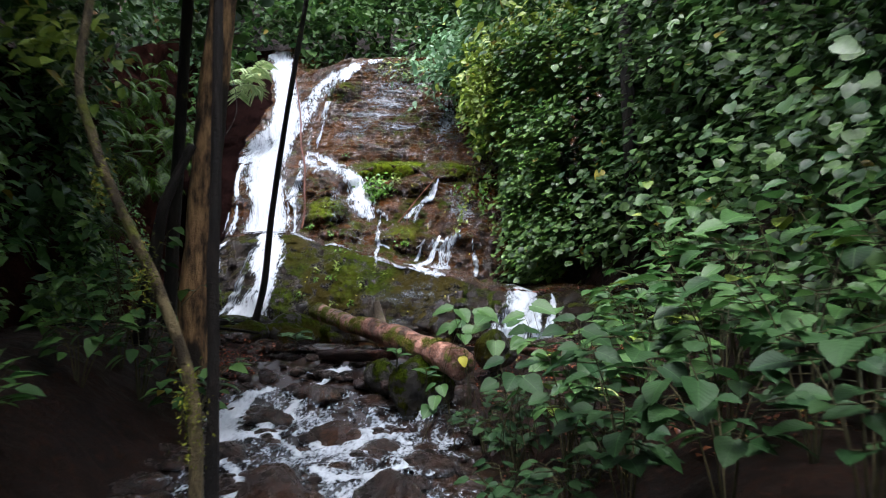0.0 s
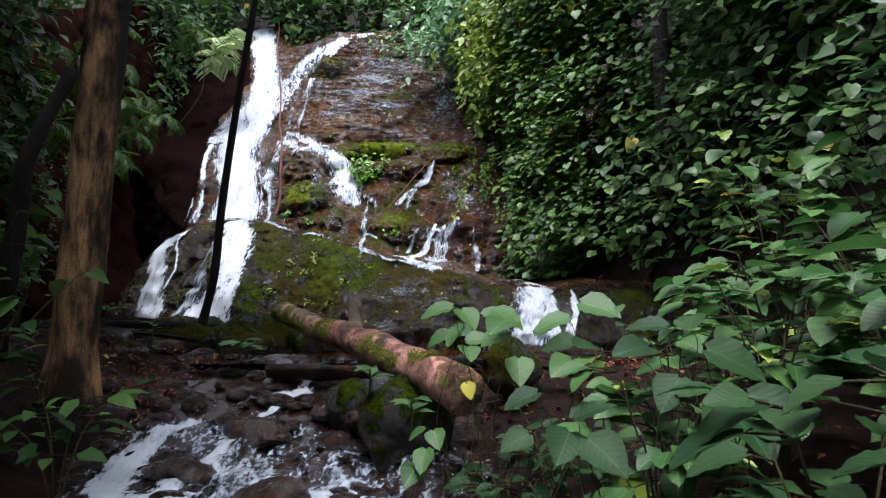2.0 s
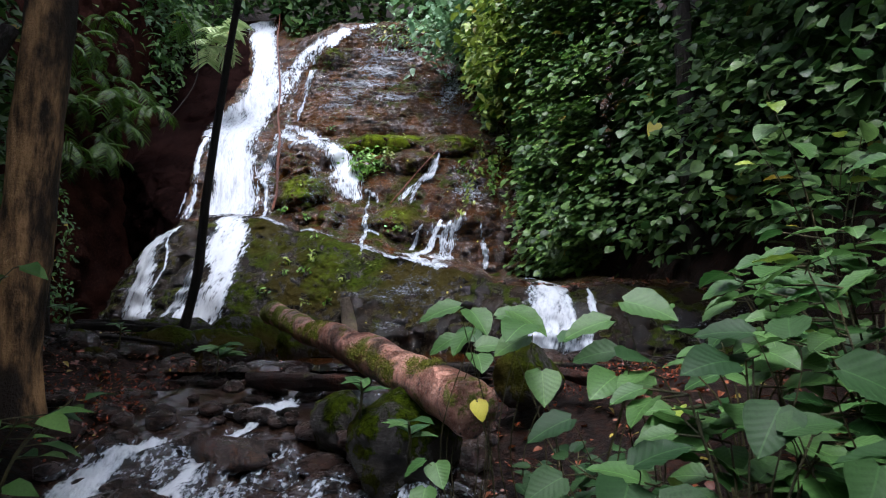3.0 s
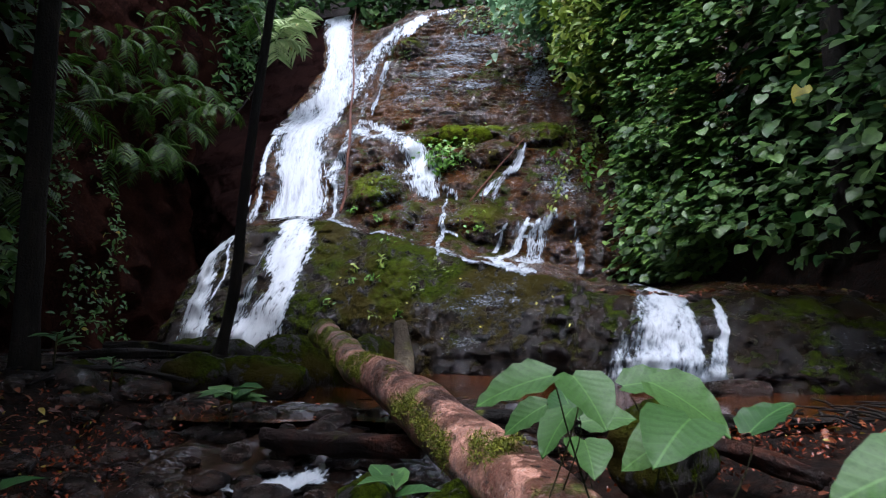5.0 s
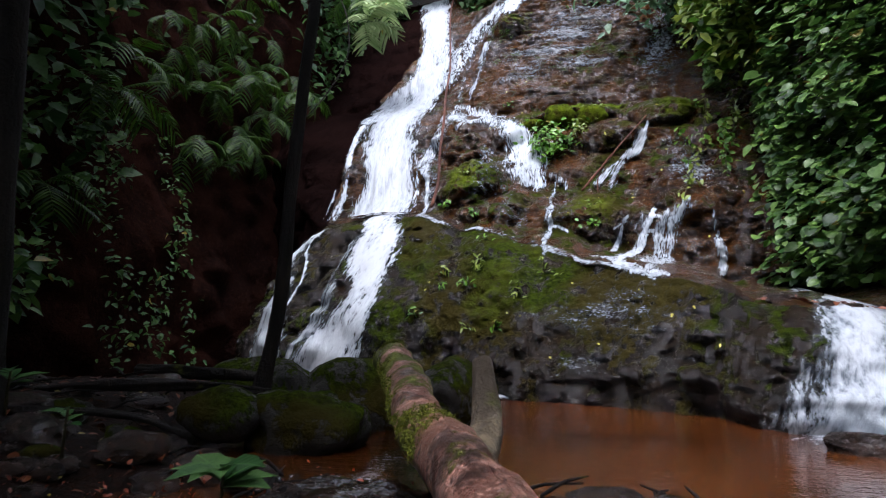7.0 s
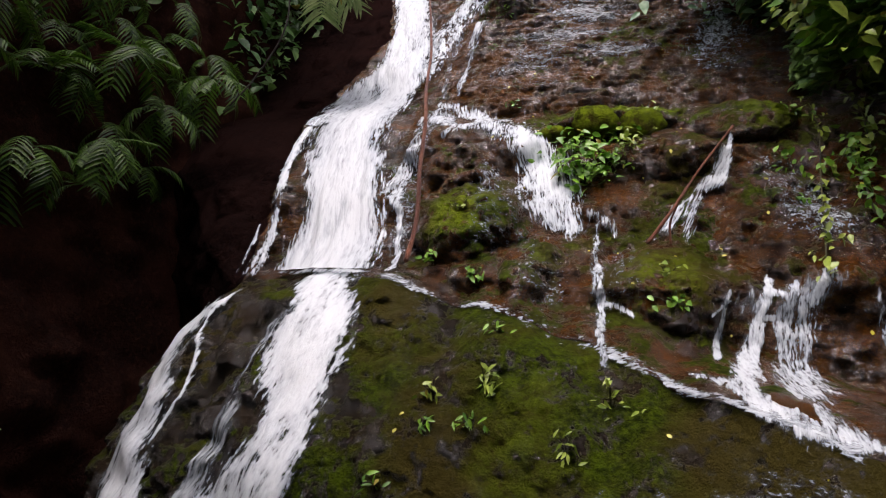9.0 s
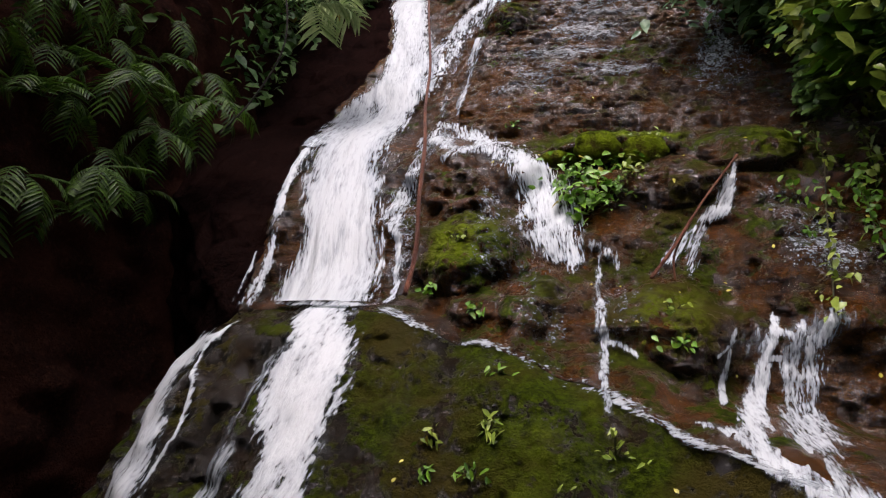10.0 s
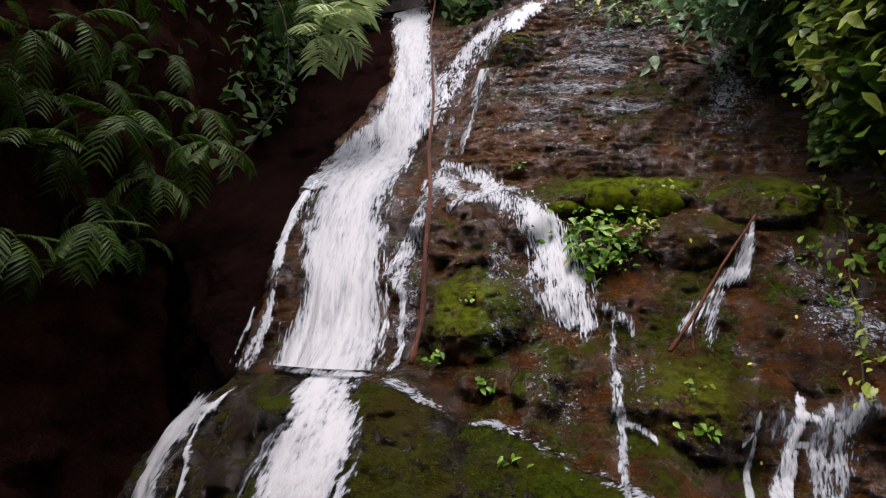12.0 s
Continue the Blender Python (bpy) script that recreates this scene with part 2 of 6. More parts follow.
def wet_rock(name, dark, pale, rust, moss_bias=0.0, wet=0.2, coat=1.0):
    """Dark wet rock with rust stains, drying to grey, and moss on what faces up and where the moss attribute says."""
    m, nt, b = material(name)
    big, mid, fine = noise_of(nt, 0.7, 4), noise_of(nt, 5, 8, (1, 1, 2.2), 0.7), noise_of(nt, 45, 6)
    c = mix_colour(nt, steps(nt, noise_of(nt, 7, 9, (1, 1, 1.2), 0.78), 0.40, 0.66), dark, pale)
    c = mix_colour(nt, steps(nt, noise_of(nt, 1.6, 7, None, 0.7), 0.38, 0.60), c, rust)
    c = mix_colour(nt, steps(nt, fine, 0.56, 0.78), c, tuple(v * 0.6 for v in dark))
    geo = nt.nodes.new("ShaderNodeNewGeometry")
    up = nt.nodes.new("ShaderNodeSeparateXYZ")
    nt.links.new(geo.outputs["Normal"], up.inputs[0])
    at = nt.nodes.new("ShaderNodeAttribute")
    at.attribute_name = "moss"
    k = sums(nt, "ADD", sums(nt, "MULTIPLY", up.outputs[2], 0.22), sums(nt, "MULTIPLY", at.outputs["Fac"], 0.55))
    k = sums(nt, "ADD", k, sums(nt, "MULTIPLY", sums(nt, "SUBTRACT", noise_of(nt, 3.2, 8, (1, 1, 0.6), 0.7), 0.5), 2.9))
    k = sums(nt, "ADD", k, sums(nt, "MULTIPLY", sums(nt, "SUBTRACT", noise_of(nt, 19, 4), 0.5), 0.9))
    k = steps(nt, sums(nt, "ADD", k, moss_bias), 0.22, 0.46)
    moss = mix_colour(nt, steps(nt, noise_of(nt, 15, 8, None, 0.8), 0.36, 0.64), (0.008, 0.014, 0.001), (0.056, 0.086, 0.002))
    moss = mix_colour(nt, steps(nt, noise_of(nt, 36, 5), 0.56, 0.68), moss, (0.010, 0.014, 0.001))
    moss = mix_colour(nt, steps(nt, noise_of(nt, 2.3, 5), 0.54, 0.74), moss, (0.072, 0.118, 0.003))
    moss = mix_colour(nt, steps(nt, big, 0.42, 0.62), moss, (0.045, 0.036, 0.006))
    moss = mix_colour(nt, sums(nt, "MULTIPLY", sums(nt, "MULTIPLY", steps(nt, at.outputs["Fac"], 0.62, 1.05), steps(nt, noise_of(nt, 7, 7, None, 0.7), 0.36, 0.60)), 0.85), moss, (0.125, 0.180, 0.005))
    nt.links.new(mix_colour(nt, k, c, moss), b.inputs["Base Color"])
    r = sums(nt, "ADD", sums(nt, "MULTIPLY", mid, 0.35), wet)
    nt.links.new(sums(nt, "ADD", r, sums(nt, "MULTIPLY", k, 0.55), None, True), b.inputs["Roughness"])
    h = sums(nt, "ADD", sums(nt, "MULTIPLY", noise_of(nt, 9, 8, (1, 1, 1.3), 0.72), 1.9), sums(nt, "MULTIPLY", noise_of(nt, 38, 6, (1, 1, 2.0), 0.75), 1.5))
    h = sums(nt, "ADD", h, sums(nt, "MULTIPLY", sums(nt, "MULTIPLY", noise_of(nt, 42, 5), k), 1.8))
    relief(nt, b, h, 0.9, 0.045)
    nt.links.new(sums(nt, "MULTIPLY_ADD", k, -0.36, 0.40), b.inputs["Specular IOR Level"])
    runs = steps(nt, noise_of(nt, 2.6, 6, (1.6, 1.6, 0.35), 0.65), 0.47, 0.62)
    nt.links.new(sums(nt, "MULTIPLY", runs, sums(nt, "MULTIPLY_ADD", k, -0.85 * coat, coat)), b.inputs["Coat Weight"])
    b.inputs["Coat Roughness"].default_value, b.inputs["Coat IOR"].default_value = 0.05, 1.65
    film = add(nt, "ShaderNodeBump", Strength=1.0, Distance=0.05)
    nt.links.new(noise_of(nt, 27, 4, (1, 1, 1.4), 0.6), film.inputs["Height"])
    nt.links.new(film.outputs[0], b.inputs["Coat Normal"])
    return m


def leafy(name, dark, light, yellow=0.03, gloss=0.34, through=0.25, veins=False, shine=0.4):
    """Living leaves: each a little different, shiny, lit through."""
    m, nt, b = material(name)
    geo = nt.nodes.new("ShaderNodeNewGeometry")
    info = nt.nodes.new("ShaderNodeObjectInfo")
    r = sums(nt, "FRACT", sums(nt, "ADD", geo.outputs["Random Per Island"], info.outputs["Random"]))
    c = mix_colour(nt, r, dark, light)
    c = mix_colour(nt, sums(nt, "GREATER_THAN", sums(nt, "FRACT", sums(nt, "MULTIPLY", r, 17.3)), 1 - yellow), c, (0.28, 0.22, 0.03))
    c = mix_colour(nt, sums(nt, "MULTIPLY", steps(nt, noise_of(nt, 22, 3), 0.4, 0.8), 0.5), c, tuple(v * 0.5 for v in dark))
    b.inputs["Roughness"].default_value = gloss
    b.inputs["Specular IOR Level"].default_value = shine
    if veins:
        # a pale midrib and slanting side veins
        tc = nt.nodes.new("ShaderNodeTexCoord")
        xyz = nt.nodes.new("ShaderNodeSeparateXYZ")
        nt.links.new(tc.outputs["Object"], xyz.inputs[0])
        off = sums(nt, "ABSOLUTE", xyz.outputs[0])
        rib = sums(nt, "LESS_THAN", off, 0.014)
        wave = sums(nt, "SINE", sums(nt, "MULTIPLY", sums(nt, "SUBTRACT", xyz.outputs[1], sums(nt, "MULTIPLY", off, 0.8)), 44.0))
        side = steps(nt, wave, 0.80, 1.0)
        c = mix_colour(nt, sums(nt, "MULTIPLY", side, 0.10), c, tuple(min(1, v * 1.7) for v in light))
        c = mix_colour(nt, sums(nt, "MULTIPLY", rib, 0.4), c, tuple(min(1, v * 2.0) for v in light))
        relief(nt, b, sums(nt, "ADD", wave, noise_of(nt, 9, 3)), 0.12, 0.003)
    else:
        relief(nt, b, noise_of(nt, 60, 3), 0.25, 0.01)
    nt.links.new(c, b.inputs["Base Color"])
    t = nt.nodes.new("ShaderNodeBsdfTranslucent")
    nt.links.new(c, t.inputs[0])
    s = add(nt, "ShaderNodeMixShader", Fac=through)
    nt.links.new(b.outputs[0], s.inputs[1])
    nt.links.new(t.outputs[0], s.inputs[2])
    nt.links.new(s.outputs[0], nt.nodes["Material Output"].inputs[0])
    return m


def bark(name, dark, light, moss=0.0, stretch=(1, 1, 0.25), scale=9, rough=0.75):
    m, nt, b = material(name)
    f = noise_of(nt, scale, 8, stretch, 0.7)
    c = mix_colour(nt, steps(nt, f, 0.35, 0.68), dark, light)
    c = mix_colour(nt, steps(nt, noise_of(nt, 2.5, 5, (1, 1, 0.4)), 0.46, 0.60), c, tuple(v * 0.8 for v in dark))
    if moss:
        k = steps(nt, noise_of(nt, 2.8, 7, None, 0.65), 0.66 - moss, 0.78 - moss)
        g = mix_colour(nt, noise_of(nt, 30, 4), (0.03, 0.045, 0.004), (0.17, 0.18, 0.015))
        c = mix_colour(nt, k, c, g)
    nt.links.new(c, b.inputs["Base Color"])
    b.inputs["Roughness"].default_value = rough
    b.inputs["Specular IOR Level"].default_value = 0.25
    relief(nt, b, sums(nt, "ADD", f, sums(nt, "MULTIPLY", noise_of(nt, 60, 5), 0.3)), 1.0, 0.06)
    return m


def earth(name, a, b_, c_, rough=0.6, gloss=0.3):
    m, nt, b = material(name)
    c = mix_colour(nt, steps(nt, noise_of(nt, 1.3, 5), 0.4, 0.62), a, b_)
    c = mix_colour(nt, steps(nt, noise_of(nt, 17, 8, None, 0.75), 0.45, 0.7), c, c_)
    c = mix_colour(nt, steps(nt, noise_of(nt, 60, 4), 0.55, 0.7), c, tuple(v * 0.4 for v in a))
    nt.links.new(c, b.inputs["Base Color"])
    nt.links.new(sums(nt, "ADD", sums(nt, "MULTIPLY", noise_of(nt, 3, 5), 0.5), rough - 0.25), b.inputs["Roughness"])
    b.inputs["Specular IOR Level"].default_value = gloss
    relief(nt, b, sums(nt, "ADD", noise_of(nt, 12, 8, None, 0.7), sums(nt, "MULTIPLY", noise_of(nt, 50, 4), 0.4)), 1.0, 0.05)
    return m


def white_water(name, cover, streak=(9, 1.5), patch=0.45, fine=6, tone=1.0, soft=0.0, solid=0.55, fray=1.75, spread=(2.2, 0.8)):
    """Falling foam: streaks along the flow, torn open where the water thins and at its edges."""
    m, nt, b = material(name)
    tc = nt.nodes.new("ShaderNodeTexCoord")
    def strands(sx, sy, detail, rough, shift):
        mp = nt.nodes.new("ShaderNodeMapping")
        mp.inputs["Scale"].default_value = (sx, sy, 1)
        mp.inputs["Location"].default_value = (shift, shift, 0)
        nt.links.new(tc.outputs["UV"], mp.inputs[0])
        n = add(nt, "ShaderNodeTexNoise", Scale=1.0, Detail=detail, Roughness=rough)
        n.inputs["Distortion"].default_value = 0.15
        nt.links.new(mp.outputs[0], n.inputs["Vector"])
        return n.outputs["Fac"]
    s1, s2, s3 = strands(streak[0], streak[1], fine, 0.65, 3.1), strands(streak[0] * 3, streak[1] * 3.4, fine - 1, 0.6, 9.7), strands(*spread, 4, 0.55, 5.5)
    d = sums(nt, "ADD", sums(nt, "MULTIPLY", s1, 0.55), sums(nt, "ADD", sums(nt, "MULTIPLY", s2, 0.60), sums(nt, "MULTIPLY", s3, patch)))
    d = sums(nt, "SUBTRACT", d, 0.075 + 0.5 * patch)
    at = nt.nodes.new("ShaderNodeAttribute")
    at.attribute_name = "body"
    d = sums(nt, "MULTIPLY_ADD", sums(nt, "SUBTRACT", d, 0.5), 1.75, 0.5)
    deep = sums(nt, "SUBTRACT", at.outputs["Fac"], 0.5)
    dense = sums(nt, "ADD", sums(nt, "MULTIPLY_ADD", d, fray / 1.75, 0.5 - 0.5 * fray / 1.75), sums(nt, "MULTIPLY", deep, solid))
    alpha = steps(nt, dense, 0.35 - soft - cover, 0.63 + soft - cover)
    thin = steps(nt, sums(nt, "ADD", d, sums(nt, "MULTIPLY", deep, 0.5)), 0.34 - cover, 0.84 - cover)
    nt.links.new(mix_colour(nt, thin, (0.22 * tone, 0.28 * tone, 0.35 * tone), (0.765 * tone, 0.83 * tone, 0.875 * tone)), b.inputs["Base Color"])
    b.inputs["Roughness"].default_value = 0.5
    relief(nt, b, sums(nt, "ADD", s1, sums(nt, "MULTIPLY", s2, 0.5)), 0.6, 0.05)
    t = nt.nodes.new("ShaderNodeBsdfTranslucent")
    t.inputs[0].default_value = (0.75 * tone, 0.82 * tone, 0.87 * tone, 1)
    body = add(nt, "ShaderNodeMixShader", Fac=0.35)
    nt.links.new(b.outputs[0], body.inputs[1])
    nt.links.new(t.outputs[0], body.inputs[2])
    clear = nt.nodes.new("ShaderNodeBsdfTransparent")
    s = nt.nodes.new("ShaderNodeMixShader")
    nt.links.new(alpha, s.inputs[0])
    nt.links.new(clear.outputs[0], s.inputs[1])
    nt.links.new(body.outputs[0], s.inputs[2])
    nt.links.new(s.outputs[0], nt.nodes["Material Output"].inputs[0])
    return m


def still_water(name, colour, ripple, rough=0.06):
    m, nt, b = material(name)
    c = mix_colour(nt, steps(nt, noise_of(nt, 0.8, 4), 0.35, 0.65), colour, tuple(v * 0.55 for v in colour))
    nt.links.new(c, b.inputs["Base Color"])
    b.inputs["Roughness"].default_value = rough
    b.inputs["IOR"].default_value = 1.33
    b.inputs["Specular IOR Level"].default_value = 0.9
    relief(nt, b, sums(nt, "ADD", noise_of(nt, 6, 3, (1, 2.2, 1)), sums(nt, "MULTIPLY", noise_of(nt, 26, 2), 0.3)), ripple, 0.03)
    return m


ROCK = wet_rock("wet_layered_rock", (0.011, 0.0048, 0.0022), (0.064, 0.031, 0.011), (0.088, 0.030, 0.002), -0.08, 0.05, 0.75)
BOULDER = wet_rock("mossy_wet_rock", (0.008, 0.006, 0.004), (0.028, 0.022, 0.016), (0.022, 0.013, 0.005), 0.03, 0.03, 0.6)
STONE = wet_rock("wet_river_stone", (0.012, 0.009, 0.008), (0.075, 0.062, 0.056), (0.045, 0.020, 0.011), -0.42, 0.10, 0.35)
WET_STONE = wet_rock("water_washed_stone", (0.016, 0.011, 0.009), (0.085, 0.066, 0.056), (0.060, 0.026, 0.012), -0.42, 0.03, 1.0)
MOSSROCK = wet_rock("moss_covered_stone", (0.012, 0.010, 0.008), (0.035, 0.030, 0.024), (0.025, 0.018, 0.008), 0.34, 0.3, 0.15)
BANK = earth("dark_red_earth", (0.026, 0.0103, 0.0076), (0.014, 0.0068, 0.006), (0.039, 0.0162, 0.011), 0.95, 0.0)
# the BANK earth at about a third of its base colour
DARKER_EARTH = earth("darker_earth", (0.0082, 0.0040, 0.0036), (0.0052, 0.0029, 0.0028), (0.0140, 0.0060, 0.0050), 0.95, 0.0)
GROUND = earth("damp_forest_floor", (0.010, 0.005, 0.003), (0.005, 0.0035, 0.003), (0.036, 0.012, 0.005), 0.6, 0.12)
VINE_LEAF = leafy("vine_leaves", (0.020, 0.080, 0.012), (0.195, 0.345, 0.070), 0.010, 0.38, 0.3, False, 0.34)
UNDERGROWTH = leafy("undergrowth_leaves", (0.015, 0.058, 0.013), (0.115, 0.215, 0.052), 0.010, 0.40, 0.3, False, 0.34)
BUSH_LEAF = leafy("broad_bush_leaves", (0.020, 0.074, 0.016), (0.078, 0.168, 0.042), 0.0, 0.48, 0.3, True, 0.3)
# darker copy of BUSH_LEAF: shade on the bank leaves set into their colour
SHADE_TONED_LEAF = leafy("shade_toned_broad_leaves", (0.011, 0.040, 0.012), (0.032, 0.078, 0.022), 0.0, 0.55, 0.3, True, 0.2)
LIME_LEAF = leafy("young_light_leaves", (0.11, 0.19, 0.018), (0.31, 0.40, 0.065), 0.03)
DARK_LEAF = leafy("forest_leaves", (0.014, 0.055, 0.012), (0.080, 0.165, 0.035), 0.01, 0.5, 0.3, False, 0.25)
FERN_LEAF = leafy("fern_fronds", (0.006, 0.026, 0.003), (0.058, 0.125, 0.012), 0.0, 0.45, 0.3, False, 0.22)
PALM_LEAF = leafy("pale_palm_fronds", (0.22, 0.34, 0.12), (0.42, 0.52, 0.24), 0.02, 0.4)
YELLOW_LEAF = leafy("yellow_leaf", (0.42, 0.38, 0.04), (0.55, 0.50, 0.06), 0.0, 0.4)
LITTER = leafy("fallen_dry_leaves", (0.06, 0.014, 0.006), (0.22, 0.06, 0.015), 0.06, 0.45, 0.1)
TRUNK = bark("pale_tree_bark", (0.014, 0.008, 0.004), (0.42, 0.24, 0.105), 0.0)
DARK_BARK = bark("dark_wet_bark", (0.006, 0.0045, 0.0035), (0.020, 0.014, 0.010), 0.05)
LIANA = bark("mossy_liana_bark", (0.04, 0.028, 0.014), (0.22, 0.17, 0.08), 0.12, (1, 1, 0.5), 14)


def log_bark(name):
    """Wet pink-red bark in flakes, cracked dark, mossy towards the far end."""
    m, nt, b = material(name)
    f = noise_of(nt, 6, 10, (1, 1, 1), 0.78)
    c = mix_colour(nt, steps(nt, f, 0.40, 0.56), (0.22, 0.075, 0.046), (0.55, 0.27, 0.19))
    c = mix_colour(nt, steps(nt, noise_of(nt, 34, 5), 0.60, 0.66), c, (0.62, 0.40, 0.32))
    c = mix_colour(nt, steps(nt, noise_of(nt, 14, 8, None, 0.8), 0.56, 0.63), c, (0.022, 0.009, 0.006))
    c = mix_colour(nt, steps(nt, noise_of(nt, 2.6, 6, None, 0.65), 0.50, 0.60), c, (0.060, 0.020, 0.012))
    tc = nt.nodes.new("ShaderNodeTexCoord")
    xyz = nt.nodes.new("ShaderNodeSeparateXYZ")
    nt.links.new(tc.outputs["Object"], xyz.inputs[0])
    far = sums(nt, "MULTIPLY_ADD", steps(nt, xyz.outputs[1], 0.2, 1.5), 0.15, -0.03)
    k = steps(nt, sums(nt, "ADD", noise_of(nt, 3.4, 7, None, 0.7), far), 0.53, 0.61)
    g = mix_colour(nt, noise_of(nt, 32, 5, None, 0.75), (0.03, 0.045, 0.002), (0.24, 0.26, 0.012))
    nt.links.new(mix_colour(nt, k, c, g), b.inputs["Base Color"])
    nt.links.new(sums(nt, "MULTIPLY_ADD", k, 0.5, 0.32), b.inputs["Roughness"])
    relief(nt, b, sums(nt, "ADD", sums(nt, "MULTIPLY", steps(nt, f, 0.44, 0.54), 0.7), sums(nt, "ADD", noise_of(nt, 40, 6), sums(nt, "MULTIPLY", k, 0.8))), 1.0, 0.03)
    return m


LOG = log_bark("red_brown_log_bark")
STUB = bark("grey_mossy_stub", (0.09, 0.068, 0.045), (0.30, 0.24, 0.15), 0.1, (1, 1, 0.3), 16, 0.5)
ROTTEN = bark("rotten_red_wood", (0.015, 0.006, 0.004), (0.08, 0.024, 0.012), 0.03, (1, 1, 1), 14, 0.45)
STEM = bark("green_brown_stems", (0.03, 0.035, 0.012), (0.10, 0.08, 0.03), 0.0, (1, 1, 0.4), 20)
REDVINE = bark("red_brown_vine", (0.10, 0.028, 0.014), (0.20, 0.07, 0.035), 0.0, (1, 1, 0.3), 25, 0.5)
FALLS = white_water("falling_water", 0.02, (12, 1.4), 0.4, 5.0, 0.86, 0.12, 1.5, 3.0)
SPLASH = white_water("splashing_water", 0.0, (8, 2.2), 0.6, 5.0, 0.85, 0.14, 1.2, 2.2)
TORN = white_water("tumbling_water", -0.01, (9, 2.6), 0.7, 5.0, 0.95, 0.10, 1.0, 3.4)
RUN = white_water("water_running_along_rock", -0.04, (7.0, 15.0), 0.5, 5.0, 0.8, 0.05, 0.9, 3.0)
LACE = white_water("lacy_falling_water", -0.02, (16, 3.0), 0.5, 5.0, 0.9, 0.12, 0.95, 2.8)
COMBED = white_water("combed_falling_water", -0.03, (17, 2.0), 0.6, 5.0, 0.92, 0.10, 1.0, 3.4)
THIN = white_water("thin_falling_water", -0.17, (11, 1.8), 0.45, 6, 0.7, 0.10)
FOAM = white_water("foaming_stream_water", -0.04, (11, 5.5), 0.6, 4.0, 0.86, 0.10, 0.9, 2.2)
POOL = still_water("brown_pool_water", (0.085, 0.025, 0.005), 0.22, 0.03)
STREAM = still_water("dark_stream_water", (0.020, 0.011, 0.007), 0.7, 0.04)
LOG_MOSS = leafy("bright_log_moss", (0.06, 0.075, 0.004), (0.20, 0.21, 0.010), 0.0, 0.85, 0.0)
# white flecks: sky glints of wet rock painted in, along with broken water
GLINT_FILM = white_water("painted_glints_on_film", -0.42, (17, 15.0), 0.75, 4.0, 0.72, 0.0)
GLINTS = white_water("painted_ledge_glints", -0.34, (10, 24.0), 0.9, 4.0, 0.46, 0.02, spread=(0.7, 2.6))
ROCK_LEAF = leafy("bright_green_leaves", (0.045, 0.15, 0.008), (0.17, 0.36, 0.03), 0.02, 0.38, 0.3)
PALE_LEAF = leafy("pale_blue_green_leaves", (0.08, 0.19, 0.085), (0.20, 0.36, 0.17), 0.0, 0.4, 0.3)
RED_LITTER = leafy("wet_red_leaves", (0.085, 0.014, 0.005), (0.30, 0.055, 0.011), 0.05, 0.35, 0.15)


# ---- the ground ----
def bank_left(y):
    return ramp(y, [-8, 0, 5, 8, 12, 15, 17, 20, 25, 30], [-5.2, -4.8, -4.4, -4.5, -5.3, -6.25, -6.2, -6.5, -7.2, -8])


def bank_right(y):
    return ramp(y, [-8, 0, 5, 9, 12, 14.4, 17.5, 19, 23, 30], [3.8, 3.6, 3.6, 3.9, 3.1, 2.05, 1.15, 0.85, 0.7, 0.7])


def stream_middle(y):
    return ramp(y, [-8, 2, 5, 7, 8, 9, 10], [-0.9, -0.8, -0.8, -0.9, -1.1, -1.2, -1.0])


def bed(y):
    return ramp(y, [-8, 0, 4, 6, 6.9, 7.5, 8.0, 8.4, 9.2, 9.7, 10.5, 14], [-1.9, -1.45, -1.1, -0.92, -0.80, -0.68, -0.52, -0.34, -0.14, 0.02, -0.25, -0.35])


def ground_height(x, y):
    mid = stream_middle(y)
    half = ramp(y, [0, 5, 8, 9.5, 10.2, 14], [1.2, 1.1, 1.0, 0.8, 1.2, 1.2])
    left = smooth((mid - half - x) / 1.6)
    right = smooth((x - mid - half - ramp(y, [9, 10.2], [0, 3.0])) / 1.8)
    b = bed(y)
    b = b - 0.14 * smooth((half + 0.2 - np.abs(x - mid)) / 0.4) * (y < 9.3)
    z = b + left * (ramp(y, [0, 6, 8.5, 11, 12.6, 13.6, 16], [0.1, 0.1, 0.25, 0.32, 0.2, -0.15, -0.3]) - b) + right * (ramp(y, [0, 6, 9, 12], [-0.5, -0.35, 0.0, 0.5]) - b)
    out_l, out_r = np.maximum(bank_left(y) - 0.5 - x, 0), np.maximum(x - bank_right(y) + 0.3, 0)
    z = z + 2.6 * np.minimum(out_l, 3.5) + 0.6 * np.maximum(out_l - 3.5, 0) + 1.8 * np.minimum(out_r, 4) + 0.6 * np.maximum(out_r - 4, 0)
    z = z + smooth((y - 24) / 6) * 10 * smooth((12 - np.abs(x + 3)) / 4)
    z = z + 0.9 * np.clip(y - 28, 0, 40)
    return np.minimum(z, 46)


def ground_point(x, y):
    return float(ground_height(np.float64(x), np.float64(y)))


